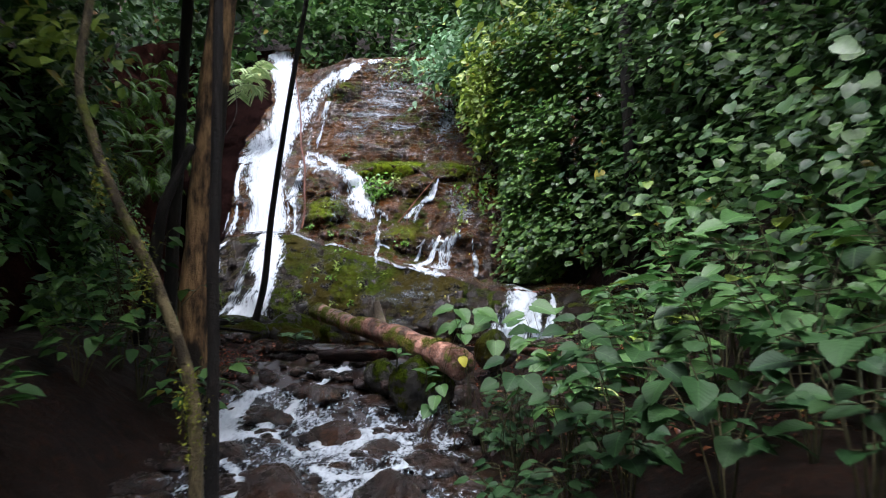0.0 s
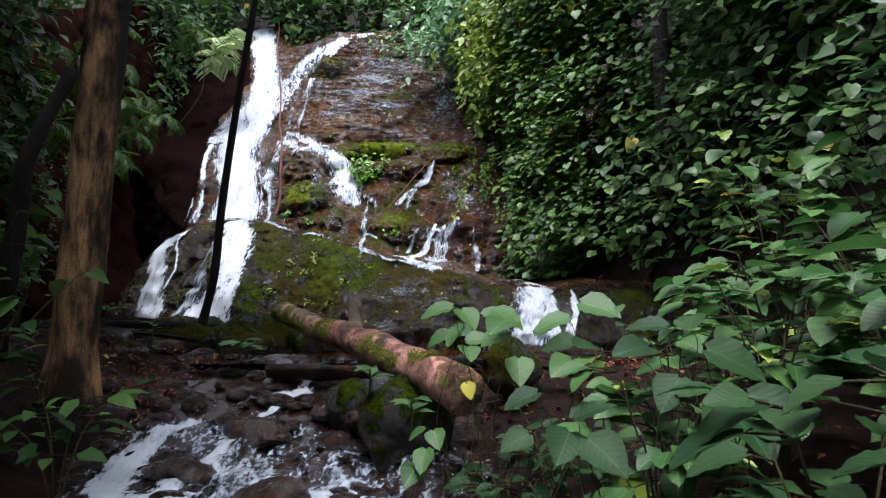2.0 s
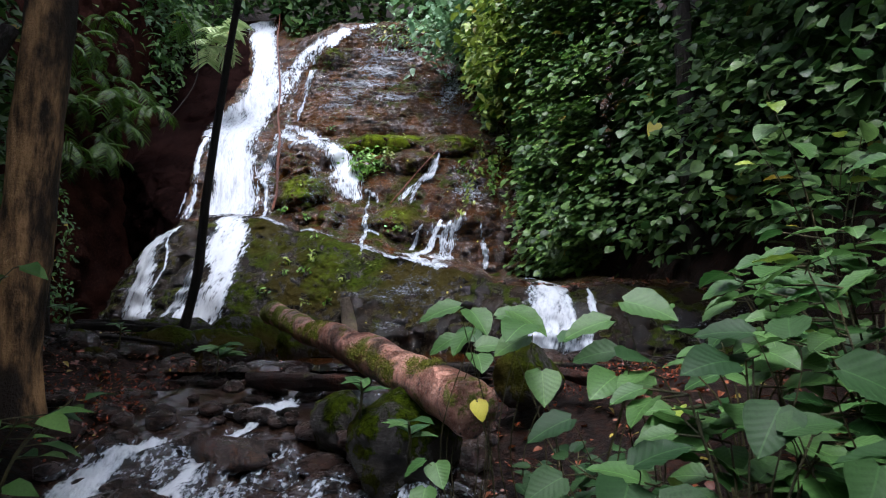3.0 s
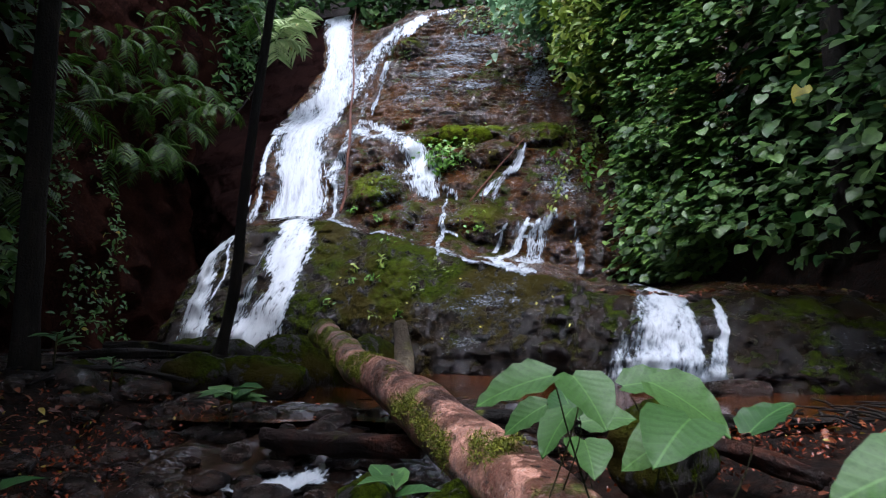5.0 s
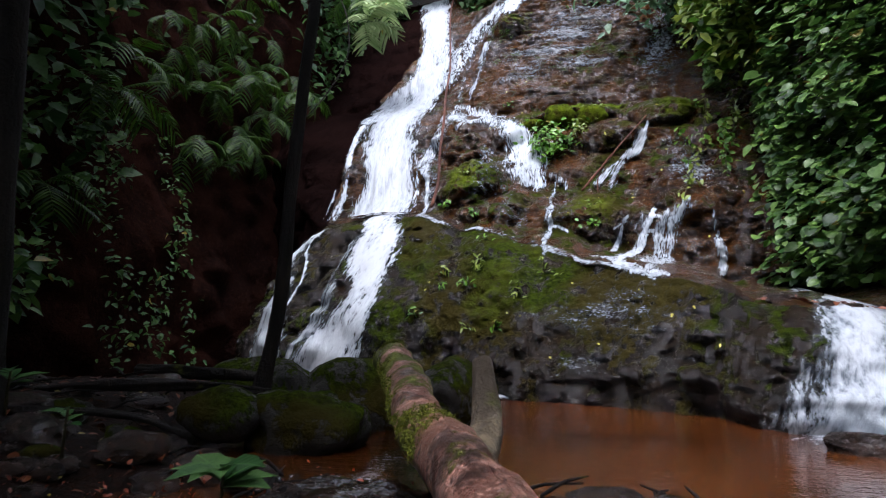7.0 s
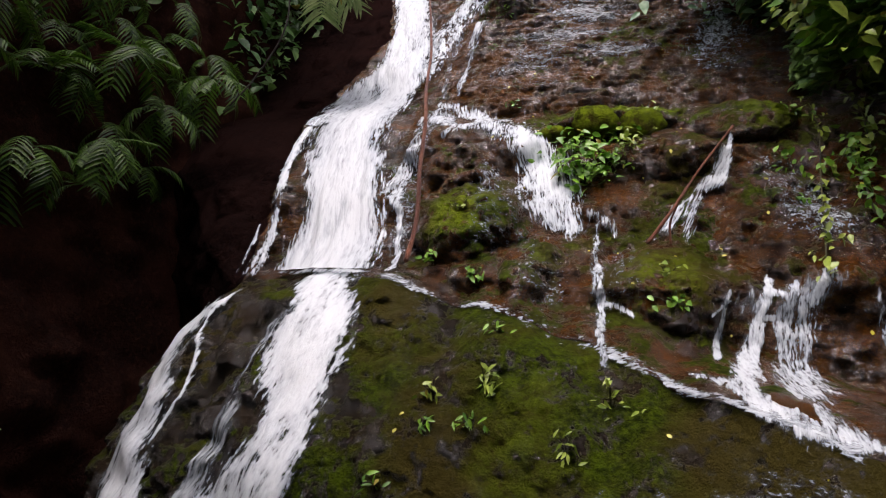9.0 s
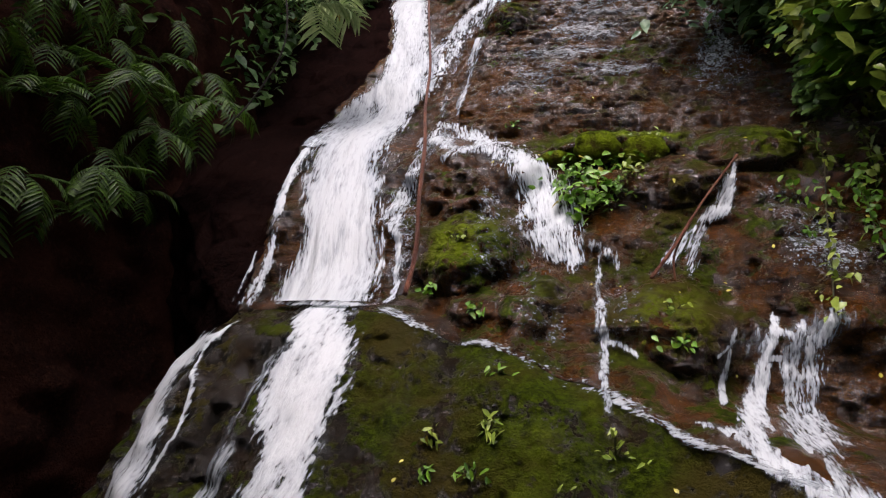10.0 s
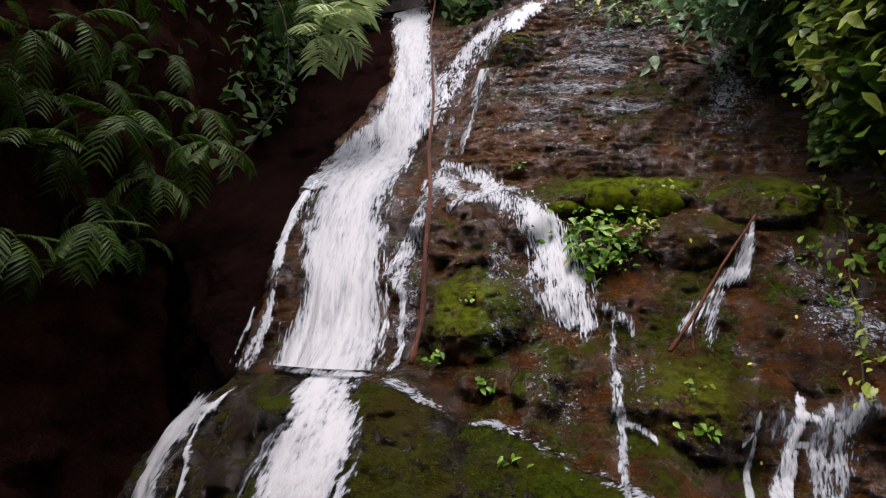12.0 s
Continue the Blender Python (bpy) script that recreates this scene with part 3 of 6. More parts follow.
def build_ground():
    near = np.concatenate([np.linspace(-600, -40, 8), np.linspace(-30, -9, 12), np.arange(-8, 6, 0.07), np.linspace(6.2, 30, 16), np.linspace(40, 600, 8)])
    deep = np.concatenate([np.linspace(-600, -20, 8), np.linspace(-15, -1, 12), np.arange(-0.5, 15.5, 0.07), np.linspace(15.8, 45, 40), np.linspace(60, 700, 8)])
    x, y = np.meshgrid(near, deep)
    z = ground_height(x, y)
    soft = smooth((16 - np.hypot(x + 1, y - 7)) / 4)
    z = z + soft * (0.05 * fbm(x * 1.3, y * 1.3, 0, 4, 3) + 0.05 * fbm(x * 5, y * 5, 0, 3, 9)) + (1 - soft) * 0.5 * fbm(x * 0.4, y * 0.4, 0, 4, 5)
    # under the rock the ground stays low
    inside = (y > front(x, np.maximum(z, 0)) + 0.4) & (x > -7) & (x < 4.5) & (y < 24)
    z = np.where(inside, np.minimum(z, -0.4), z)
    me = raw_mesh("ground", np.stack([x, y, z], -1).reshape(-1, 3), grid_quads(*x.shape), GROUND)
    tagged(new("ground", me), "damp red-brown forest floor with leaf litter", "ground", kind="structure")


build_ground()


def set_moss(me, values):
    a = me.attributes.new("moss", "FLOAT", "POINT")
    a.data.foreach_set("value", np.asarray(values, np.float32).ravel())


def rock_relief(x, z, boulder):
    """How far the rock stands out of its plain form: ledges, packed blocks and grain."""
    bend = 0.35 * fbm(x * 0.7, z * 0.7, 0, 3, 21)
    bed_line = z * 2.6 + bend + 0.12 * x
    frac = bed_line - np.floor(bed_line)
    ledge = np.where(frac < 0.82, frac / 0.82, (1 - frac) / 0.18) * (0.55 + 0.45 * vnoise(x * 0.9, np.floor(bed_line) * 3.7, 0, 4))
    fine = z * 9 + 2.2 * bend + 0.3 * x
    ff = fine - np.floor(fine)
    block = lumps(x * 1.15, z * 1.5, 0.3, 11)
    small = lumps(x * 3.6, z * 5.0, 0.7, 12)
    grain = fbm(x * 2.2, z * 2.2, 0, 5, 31)
    if boulder:
        right = smooth((x + 1.3) / 2.0) + smooth((-3.7 - x) / 1.0)
        return 0.20 * fbm(x * 0.9, z * 1.1, 0, 3, 41) + 0.06 * lumps(x * 1.6, z * 1.9, 0.2, 42) + 0.07 * grain + 0.08 * small * (0.3 + 0.7 * right) + right * 0.12 * ledge + 0.03 * fbm(x * 9, z * 9, 0, 3, 43) + 0.07 * lumps(x * 3.5 + 0.4 * grain, z * 4.5, 0.4, 44) + 0.028 * lumps(x * 10, z * 12, 0.4, 46)
    slab = smooth((z - 4.6) / 0.5) * smooth((x + 4.2) / 0.8)
    rough = 0.15 * (block - 0.4) + 0.06 * small + 0.10 * ledge
    flat = 0.09 * ledge + 0.04 * np.where(ff < 0.8, ff / 0.8, (1 - ff) / 0.2) + 0.05 * small + 0.05 * (block - 0.4) + 0.008 * np.abs(2 * (z * 16 + 3 * bend - np.floor(z * 16 + 3 * bend)) - 1)
    return rough * (1 - slab) + flat * slab + 0.10 * grain + 0.045 * fbm(x * 8, z * 10, 0, 3, 33) + 0.035 * lumps(x * 8, z * 12, 0.1, 14) + 0.018 * lumps(x * 17, z * 22, 0.1, 15)


MOSS_PATCHES = ((-3.35, 7.5, 0.5, 0.42, 1.0), (-1.5, 4.5, 0.95, 0.3, 1.5), (-2.95, 3.0, 0.6, 0.6, 1.15), (-1.1, 2.3, 0.7, 0.6, 0.95), (0.1, 4.2, 0.8, 0.5, 0.95), (0.7, 3.4, 0.5, 0.7, 0.6), (-0.9, 3.2, 0.35, 0.4, 0.6),
                (-2.1, 2.4, 0.5, 0.5, 0.6), (-0.8, 8.6, 2.0, 0.6, 0.6), (0.3, 3.3, 0.6, 0.5, 0.5), (-1.0, 6.0, 1.8, 1.2, 0.48), (-5.0, 9.7, 0.6, 0.5, 0.5), (-0.7, 3.7, 0.5, 0.5, 0.6))


def moss_cover(x, z):
    moss = 0.0 * x
    for cx, cz, rx, rz, s in MOSS_PATCHES:
        moss = np.maximum(moss, s * np.exp(-((x - cx) / rx) ** 2 - ((z - cz) / rz) ** 2))
    return moss


def bump_at(x, z, cx, cz, rx, rz, out):
    d = ((x - cx) / rx) ** 2 + ((z - cz) / rz) ** 2
    return out * np.sqrt(np.clip(1 - d, 0, 1))


def earth_edge(z):
    """Where the rock beside the main fall turns to dark earth."""
    return ramp(z, [2.2, 3.4, 4.45, 5.2, 5.85, 6.5, 7.3, 8.4, 10.15], [-5.0, -5.15, -5.5, -5.85, -5.9, -5.75, -5.7, -6.0, -6.75])


def cliff_front(x, z):
    rocky = 0.12 + 0.88 * smooth((x - earth_edge(z)) / 0.35 + 0.6)
    y = front(x, z) - rock_relief(x, z, False) * smooth((z - ridge_height(x)) / 0.25) * rocky - (1 - rocky) * (0.22 * fbm(x * 1.6, z * 1.3, 0, 5, 35) + 0.10 * lumps(x * 2.6, z * 2.0, 0.5, 36))
    # the moss shelf, the block under the side stream, and the blocks beside the cascade
    for one in ((-1.55, 4.30, 0.75, 0.24, 0.42), (-0.15, 4.25, 0.55, 0.4, 0.35), (-3.1, 3.95, 0.75, 0.55, 0.30), (-2.95, 3.0, 0.6, 0.55, 0.30),
                (-2.62, 2.5, 0.62, 0.75, 0.42), (-2.0, 2.35, 0.45, 0.42, 0.25), (-1.1, 2.15, 0.5, 0.5, 0.28), (-0.95, 3.75, 0.5, 0.35, 0.25), (-3.35, 7.45, 0.42, 0.36, 0.22), (0.25, 2.6, 0.6, 0.4, 0.25)):
        y = y - bump_at(x, z, *one) * smooth((z - ridge_height(x)) / 0.28)
    return y - moss_cover(x, z) * (0.07 * lumps(x * 4.5, z * 6, 0.4, 17) + 0.03 * lumps(x * 11, z * 13, 0.4, 18))


def boulder_front(x, z):
    return front(x, z) - rock_relief(x, z, True) * smooth((ridge_height(x) - z) / 0.25 + 0.25)


def build_cliff():
    x, v = np.meshgrid(np.arange(-8.2, 4.6, 0.024), np.linspace(0, 1, 520))
    zr = ridge_height(x) - 0.06
    z = zr + (10.9 - zr) * v
    y = cliff_front(x, z) + 0.5 * smooth((ridge_height(x) - z) / 0.05)
    me = raw_mesh("cliff", np.stack([x, y, z], -1).reshape(-1, 3), grid_quads(*x.shape), ROCK)
    set_moss(me, moss_cover(x, z))
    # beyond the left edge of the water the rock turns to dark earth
    me.materials.append(DARKER_EARTH)
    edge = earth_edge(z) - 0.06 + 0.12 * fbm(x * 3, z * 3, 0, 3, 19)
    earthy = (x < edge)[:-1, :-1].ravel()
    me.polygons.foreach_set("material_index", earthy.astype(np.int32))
    tagged(new("cliff", me), "wet layered brown rock face with moss patches", "cliff", kind="structure")


def build_boulder(name, x0, x1, label, mossy):
    x, v = np.meshgrid(np.arange(x0, x1 + 0.01, 0.02), np.linspace(0, 1, 150))
    z = -0.45 + (ridge_height(x) + 0.45) * v
    y = boulder_front(x, z)
    # the top edge turns over and runs back under the face
    xb, zb = x[-1:], z[-1:] - 0.1
    x = np.concatenate([x, xb, xb, xb])
    y = np.concatenate([y, y[-1:] + 0.10, y[-1:] + 0.30, y[-1:] + 0.9])
    z = np.concatenate([z, zb + 0.125, zb + 0.14, zb - 0.2])
    me = raw_mesh(name, np.stack([x, y, z], -1).reshape(-1, 3), grid_quads(*x.shape), BOULDER)
    set_moss(me, mossy * smooth((z + 0.1) / 1.3) * np.exp(-((x + 1.6) / 2.3) ** 4) * (0.58 + 0.5 * fbm(x * 1.5, z * 1.5, 0, 3, 45)) + 0.05)
    tagged(new(name, me), label, "boulder" if mossy else "rock ledge")


build_cliff()
build_boulder("mossy_boulder", -6.9, 0.30, "broad dark boulder covered in green moss, wet at its foot", 1.0)
build_boulder("rock_ledge", 0.30, 4.6, "low wet rock ledge beside the pool", 0.25)


def build_bank():
    y, v = np.meshgrid(np.arange(3.0, 27, 0.12), np.linspace(0, 1, 70))
    top = ramp(y, [3, 10, 15, 20, 27], [2.0, 4.0, 6.0, 8.5, 11.5])
    z = -0.2 + (top + 0.2) * v
    x = bank_left(y) - 0.22 * z + 0.05 * z * smooth((y - 15) / 3) + 0.35 * fbm(y * 0.6, z * 0.6, 0, 4, 51) + 0.12 * fbm(y * 2.4, z * 2.4, 0, 4, 52) + 0.14 * lumps(y * 1.6, z * 2.2, 0.2, 53) + 0.06 * lumps(y * 5, z * 6, 0.2, 54)
    me = raw_mesh("earth_bank", np.stack([x, y, z], -1).reshape(-1, 3), grid_quads(*x.shape)[:, ::-1], BANK)
    tagged(new("earth_bank", me), "steep dark red earth bank under ferns", "bank", kind="structure")


build_bank()


# ---- water ----
def ribbon(name, rows, mat, parent, surface, lift=0.05, across=26, thick=0.05, seed=0, step=0.045, edge=0.32, fade=(0.12, 0.12), hug=16, widen=0.06, dim=1.0):
    """A sheet of falling water that follows the rock: rows of left x, left z, right x, right z from its lip downwards."""
    rows = np.array(rows, float)
    mids = np.stack([(rows[:, 0] + rows[:, 2]) / 2, (rows[:, 1] + rows[:, 3]) / 2], 1)
    run = np.concatenate([[0], np.cumsum(np.linalg.norm(np.diff(mids, axis=0), axis=1))])
    n = max(6, int(run[-1] / step))
    s = np.linspace(0, run[-1], n)
    xl, zl, xr, zr = (np.interp(s, run, rows[:, k]) for k in range(4))
    wide = np.abs(xr - xl)
    xl, xr = xl - widen * wide, xr + widen * wide
    u = np.linspace(0, 1, across)
    wave = 0.02 * (xr - xl)[:, None] * vnoise(s[:, None] * 2.5, (u > 0.5)[None, :] * 9.0, 0, seed)
    x = xl[:, None] + (xr - xl)[:, None] * u[None] + wave
    z = zl[:, None] + (zr - zl)[:, None] * u[None]
    y = surface(x, z)
    # water leaps over hollows: smooth the rock along the flow
    for _ in range(hug):
        y[1:-1] = np.minimum(y[1:-1], (y[:-2] + y[1:-1] + y[2:]) / 3)
    for _ in range(hug):
        y[1:-1] = (y[:-2] + y[1:-1] + y[2:]) / 3
        y[:, 1:-1] = (y[:, :-2] + 2 * y[:, 1:-1] + y[:, 2:]) / 4
    round_ = np.sqrt(np.clip(1 - (2 * u - 1) ** 2, 0, 1))[None]
    strand = vnoise(u[None] * (xr - xl)[:, None] * 13 + 0.6 * vnoise(s[:, None] * 2, u[None] * 3, 0, seed + 1), s[:, None] * 1.7, seed * 1.3, seed + 2)
    y = y - lift - thick * round_ * (1 + 0.35 * strand)
    me = raw_mesh(name, np.stack([x, y, z], -1).reshape(-1, 3), grid_quads(n, across), mat)
    uv = np.stack([np.broadcast_to(u[None] * wide.mean(), x.shape) + seed * 1.7, np.broadcast_to(s[:, None], x.shape)], -1)
    layer = me.uv_layers.new(name="flow")
    idx = np.empty(len(me.loops), np.int32)
    me.loops.foreach_get("vertex_index", idx)
    layer.data.foreach_set("uv", uv.reshape(-1, 2)[idx].astype(np.float32).ravel())
    body = np.clip(np.minimum(u, 1 - u) / edge, 0, 1)[None] * np.ones((n, 1))
    if fade[0]:
        body = body * np.clip(s / fade[0] + 0.35, 0, 1)[:, None]
    if fade[1]:
        body = body * np.clip((run[-1] - s) / fade[1] + 0.3, 0, 1)[:, None]
    a = me.attributes.new("body", "FLOAT", "POINT")
    a.data.foreach_set("value", (dim * body).astype(np.float32).ravel())
    return child(new(name, me), parent)


falls = thing("waterfall", (0, 0, 0), "white waterfall running down a dark stepped rock face", "waterfall")


def rock_front(x, z):
    return np.where(z > ridge_height(x) - 0.02, cliff_front(x, z), boulder_front(x, z))


def strand_cover(x, z, strands):
    """How deep inside the nearest strand each place lies: 1 in its middle, 0 at its edge. A strand is rows of x, z, half width."""
    best = np.zeros_like(x)
    for rows in strands:
        for (xa, za, wa), (xb, zb, wb) in zip(rows[:-1], rows[1:]):
            dx, dz = xb - xa, zb - za
            t = np.clip(((x - xa) * dx + (z - za) * dz) / (dx * dx + dz * dz), 0, 1)
            d = np.hypot(x - xa - t * dx, z - za - t * dz) / (wa + (wb - wa) * t)
            best = np.maximum(best, np.clip(1.45 - d, 0, 1.25))
    return best


def flow_sheet(name, strands, mat, surface=rock_front, cell=0.022, lift=0.03, thick=0.02, seed=0, soft=4, shear=0.0, fade=0.0, ragged=1.0, glide=0, full=0.85, level=False):
    """Water running over rock in strands that part and join: a sheet that follows the rock, torn at its edges."""
    pts = np.array([p for rows in strands for p in rows])
    pad = 1.5 * pts[:, 2].max() + 0.06
    x, z = np.meshgrid(np.arange(pts[:, 0].min() - pad, pts[:, 0].max() + pad, cell), np.arange(pts[:, 1].min() - (0.02 if level else pad * 0.5), pts[:, 1].max() + pad * 0.4, cell))
    slim = np.median(pts[:, 2])
    wx = x + ragged * min(0.09, 0.55 * slim) * fbm(x * 5, z * 2.2, 0, 4, seed + 3)
    wz = z + ragged * min(0.06, 0.5 * slim) * fbm(x * 6, z * 5, 0, 3, seed + 4)
    body = strand_cover(wx, wz, strands)
    body = np.clip(body, 0, 1) * (full + 0.4 * fbm(x * 2.5, z * 1.6, 0, 3, seed + 5))
    if fade:
        body = body * np.clip((z - pts[:, 1].min()) / fade + 0.15, 0, 1)
    y = surface(x, z)
    for _ in range(soft):
        y[1:-1] = np.minimum(y[1:-1], (y[:-2] + y[1:-1] + y[2:]) / 3)
        y[:, 1:-1] = (y[:, :-2] + 2 * y[:, 1:-1] + y[:, 2:]) / 4
    for _ in range(glide):
        y[1:-1] = (y[:-2] + y[1:-1] + y[2:]) / 3
        y[:, 1:-1] = (y[:, :-2] + 2 * y[:, 1:-1] + y[:, 2:]) / 4
    swell = vnoise((x + shear * z) * 11, z * 2.6, seed * 1.3, seed + 6)
    y = y - lift - thick * np.clip(body, 0, 1) ** 0.6 * (1 + 0.45 * swell)
    quads = grid_quads(*x.shape)
    wet = body.ravel() > 0.02
    quads = quads[wet[quads].any(axis=1)]
    used, back = np.unique(quads.ravel(), return_inverse=True)
    quads = back.reshape(quads.shape)
    me = raw_mesh(name, np.stack([x, y, z], -1).reshape(-1, 3)[used], quads, mat)
    run = np.hypot(cell, np.diff(y, axis=0, prepend=y[:1]))
    for _ in range(12):
        run[:, 1:-1] = (run[:, :-2] + 2 * run[:, 1:-1] + run[:, 2:]) / 4
    uv = np.stack([x + shear * z + seed * 1.7, -np.cumsum(run, axis=0)], -1).reshape(-1, 2)[used]
    layer = me.uv_layers.new(name="flow")
    idx = np.empty(len(me.loops), np.int32)
    me.loops.foreach_get("vertex_index", idx)
    layer.data.foreach_set("uv", uv[idx].astype(np.float32).ravel())
    a = me.attributes.new("body", "FLOAT", "POINT")
    a.data.foreach_set("value", np.clip(body.ravel()[used], 0, 1).astype(np.float32))
    return child(new(name, me), falls)


# the main fall, with the upper stream that joins it
MAIN = [(-6.32, 10.17, 0.40), (-5.98, 9.3, 0.36), (-5.67, 8.65, 0.33), (-5.32, 7.77, 0.32), (-5.18, 7.3, 0.36), (-5.03, 6.75, 0.44), (-4.95, 6.2, 0.50), (-5.05, 5.8, 0.56), (-5.08, 5.35, 0.56),
        (-4.93, 4.9, 0.53), (-4.81, 4.5, 0.51), (-4.55, 4.05, 0.46), (-4.40, 3.68, 0.42), (-4.30, 3.3, 0.40), (-4.24, 3.0, 0.39), (-4.20, 2.7, 0.42), (-4.15, 2.40, 0.50)]
flow_sheet("main_fall", [MAIN], FALLS, cliff_front, 0.03, 0.10, 0.11, 1, 40, 0.26, glide=60, full=0.98, ragged=0.8, level=True)
flow_sheet("main_fall_veil", [[(-5.3, 4.35, 0.05), (-5.31, 4.05, 0.045), (-5.17, 3.67, 0.05), (-5.03, 3.29, 0.05), (-4.98, 3.0, 0.05), (-4.95, 2.72, 0.06), (-4.95, 2.4, 0.09)], [(-5.12, 2.9, 0.012), (-5.1, 2.4, 0.02)], [(-5.5, 4.75, 0.1), (-5.3, 4.55, 0.12)]],
           TORN, cliff_front, 0.022, 0.10, 0.03, 16, 40, 0.2, glide=60, full=0.85)
flow_sheet("main_fall_foot", [[(-4.62, 2.37, 0.012), (-4.4, 2.36, 0.03), (-3.9, 2.35, 0.03), (-3.62, 2.34, 0.012)]], THIN, cliff_front, 0.018, 0.14, 0.05, 17, 20, glide=30, full=0.95)
flow_sheet("upper_side_fall", [[(-2.3, 8.82, 0.11), (-2.6, 8.70, 0.15), (-3.16, 8.42, 0.21), (-3.62, 8.14, 0.28), (-4.02, 7.78, 0.38), (-4.33, 7.40, 0.40), (-4.46, 6.87, 0.34), (-4.58, 6.45, 0.26), (-4.6, 6.0, 0.2)]],
           TORN, cliff_front, 0.03, 0.05, 0.05, 2, 20, 0.15, glide=14, full=0.86)
flow_sheet("upper_side_fall", [[(-3.75, 7.0, 0.14), (-3.79, 6.5, 0.11), (-3.76, 5.85, 0.07), (-3.74, 5.22, 0.05)], [(-4.15, 6.6, 0.12), (-4.18, 6.3, 0.09), (-4.07, 5.67, 0.07), (-3.99, 5.26, 0.05)]], THIN, cliff_front, 0.025, 0.04, 0.03, 22, 5)
flow_sheet("side_stream", [[(-3.9, 5.06, 0.07), (-3.6, 4.88, 0.13), (-3.35, 4.73, 0.16), (-2.84, 4.28, 0.18), (-2.53, 4.0, 0.18), (-2.38, 3.84, 0.22), (-2.31, 3.66, 0.27), (-2.25, 3.46, 0.27), (-2.16, 3.24, 0.24), (-2.05, 3.0, 0.23), (-1.96, 2.83, 0.17)]],
           COMBED, cliff_front, 0.022, 0.05, 0.03, 3, 8, 0.22, glide=10, full=0.86)
flow_sheet("side_stream", [[(-2.0, 3.04, 0.08), (-1.85, 3.05, 0.06), (-1.7, 2.96, 0.06), (-1.54, 2.87, 0.04), (-1.5, 2.75, 0.03)], [(-2.1, 2.9, 0.08), (-1.8, 2.82, 0.06)]], LACE, cliff_front, 0.018, 0.04, 0.02, 24, 3, full=0.6)
flow_sheet("side_stream", [[(-3.9, 4.85, 0.12), (-3.75, 4.61, 0.13), (-3.5, 4.4, 0.10), (-3.27, 4.28, 0.12), (-3.05, 4.29, 0.09)], [(-3.3, 4.25, 0.05), (-3.4, 4.05, 0.04)]], LACE, cliff_front, 0.018, 0.04, 0.02, 23, 3, full=0.55)
flow_sheet("trickle", [[(-1.67, 2.85, 0.04), (-1.65, 2.5, 0.035), (-1.62, 2.22, 0.04), (-1.6, 2.02, 0.042), (-1.58, 1.82, 0.04), (-1.54, 1.62, 0.04)], [(-1.58, 2.08, 0.02), (-1.46, 2.04, 0.03), (-1.36, 2.0, 0.02)]], LACE, rock_front, 0.014, 0.04, 0.01, 4, 4, ragged=1.5, full=0.62)
flow_sheet("trickle", [[(-3.94, 4.6, 0.06), (-3.75, 4.05, 0.08), (-3.76, 3.8, 0.11), (-3.82, 3.55, 0.13), (-3.76, 3.27, 0.08), (-3.68, 3.09, 0.035), (-3.63, 2.87, 0.03), (-3.62, 2.65, 0.035), (-3.56, 2.4, 0.035)], [(-3.86, 3.7, 0.05), (-3.9, 3.3, 0.04)]], LACE, cliff_front, 0.016, 0.04, 0.015, 6, 5, ragged=1.4, full=0.6)
flow_sheet("branch_stream", [[(-0.36, 3.88, 0.02), (-0.44, 3.62, 0.07), (-0.52, 3.37, 0.075), (-0.69, 3.25, 0.055), (-0.79, 3.02, 0.066), (-0.84, 2.78, 0.05), (-0.89, 2.59, 0.03)], [(-0.72, 3.2, 0.04), (-0.92, 3.0, 0.065), (-1.08, 2.8, 0.06), (-1.16, 2.7, 0.04)]], LACE, cliff_front, 0.016, 0.04, 0.012, 7, 5, -0.4, 0.25, 1.0, 10, 0.75)
flow_sheet("cascade", [[(0.14, 2.38, 0.035), (0.04, 2.2, 0.05), (-0.04, 2.07, 0.08), (-0.1, 1.83, 0.12), (-0.16, 1.6, 0.13), (-0.40, 1.43, 0.13)], [(-0.74, 1.5, 0.04), (-0.62, 1.43, 0.07), (-0.43, 1.36, 0.085), (-0.28, 1.31, 0.05), (-0.12, 1.26, 0.02)], [(-1.0, 1.58, 0.012), (-0.8, 1.53, 0.025), (-0.64, 1.48, 0.04)],
                       [(-0.27, 2.3, 0.035), (-0.35, 2.12, 0.06), (-0.42, 1.97, 0.045), (-0.51, 1.73, 0.06), (-0.66, 1.54, 0.063)], [(-0.1, 2.26, 0.04), (-0.16, 2.06, 0.085), (-0.21, 1.93, 0.085), (-0.24, 1.69, 0.07)], [(-0.3, 2.2, 0.03), (-0.16, 2.12, 0.04), (0.0, 2.12, 0.03)],
                       [(-0.59, 2.2, 0.022), (-0.66, 2.04, 0.028), (-0.72, 1.86, 0.026), (-0.77, 1.68, 0.032)], [(-0.38, 1.92, 0.03), (-0.47, 1.73, 0.034), (-0.56, 1.57, 0.034)], [(-0.6, 2.1, 0.014), (-0.78, 1.98, 0.014)], [(-0.35, 1.98, 0.03), (-0.2, 1.98, 0.03)]],
           LACE, rock_front, 0.016, 0.035, 0.012, 8, 3, -0.2, ragged=1.7, full=0.74, glide=12)
flow_sheet("cascade", [[(-0.62, 2.02, 0.10), (-0.35, 2.12, 0.14), (0.0, 2.2, 0.14), (0.25, 2.3, 0.08)]], THIN, rock_front, 0.018, 0.025, 0.008, 28, 3, -0.2, ragged=1.5, full=0.56, glide=8)
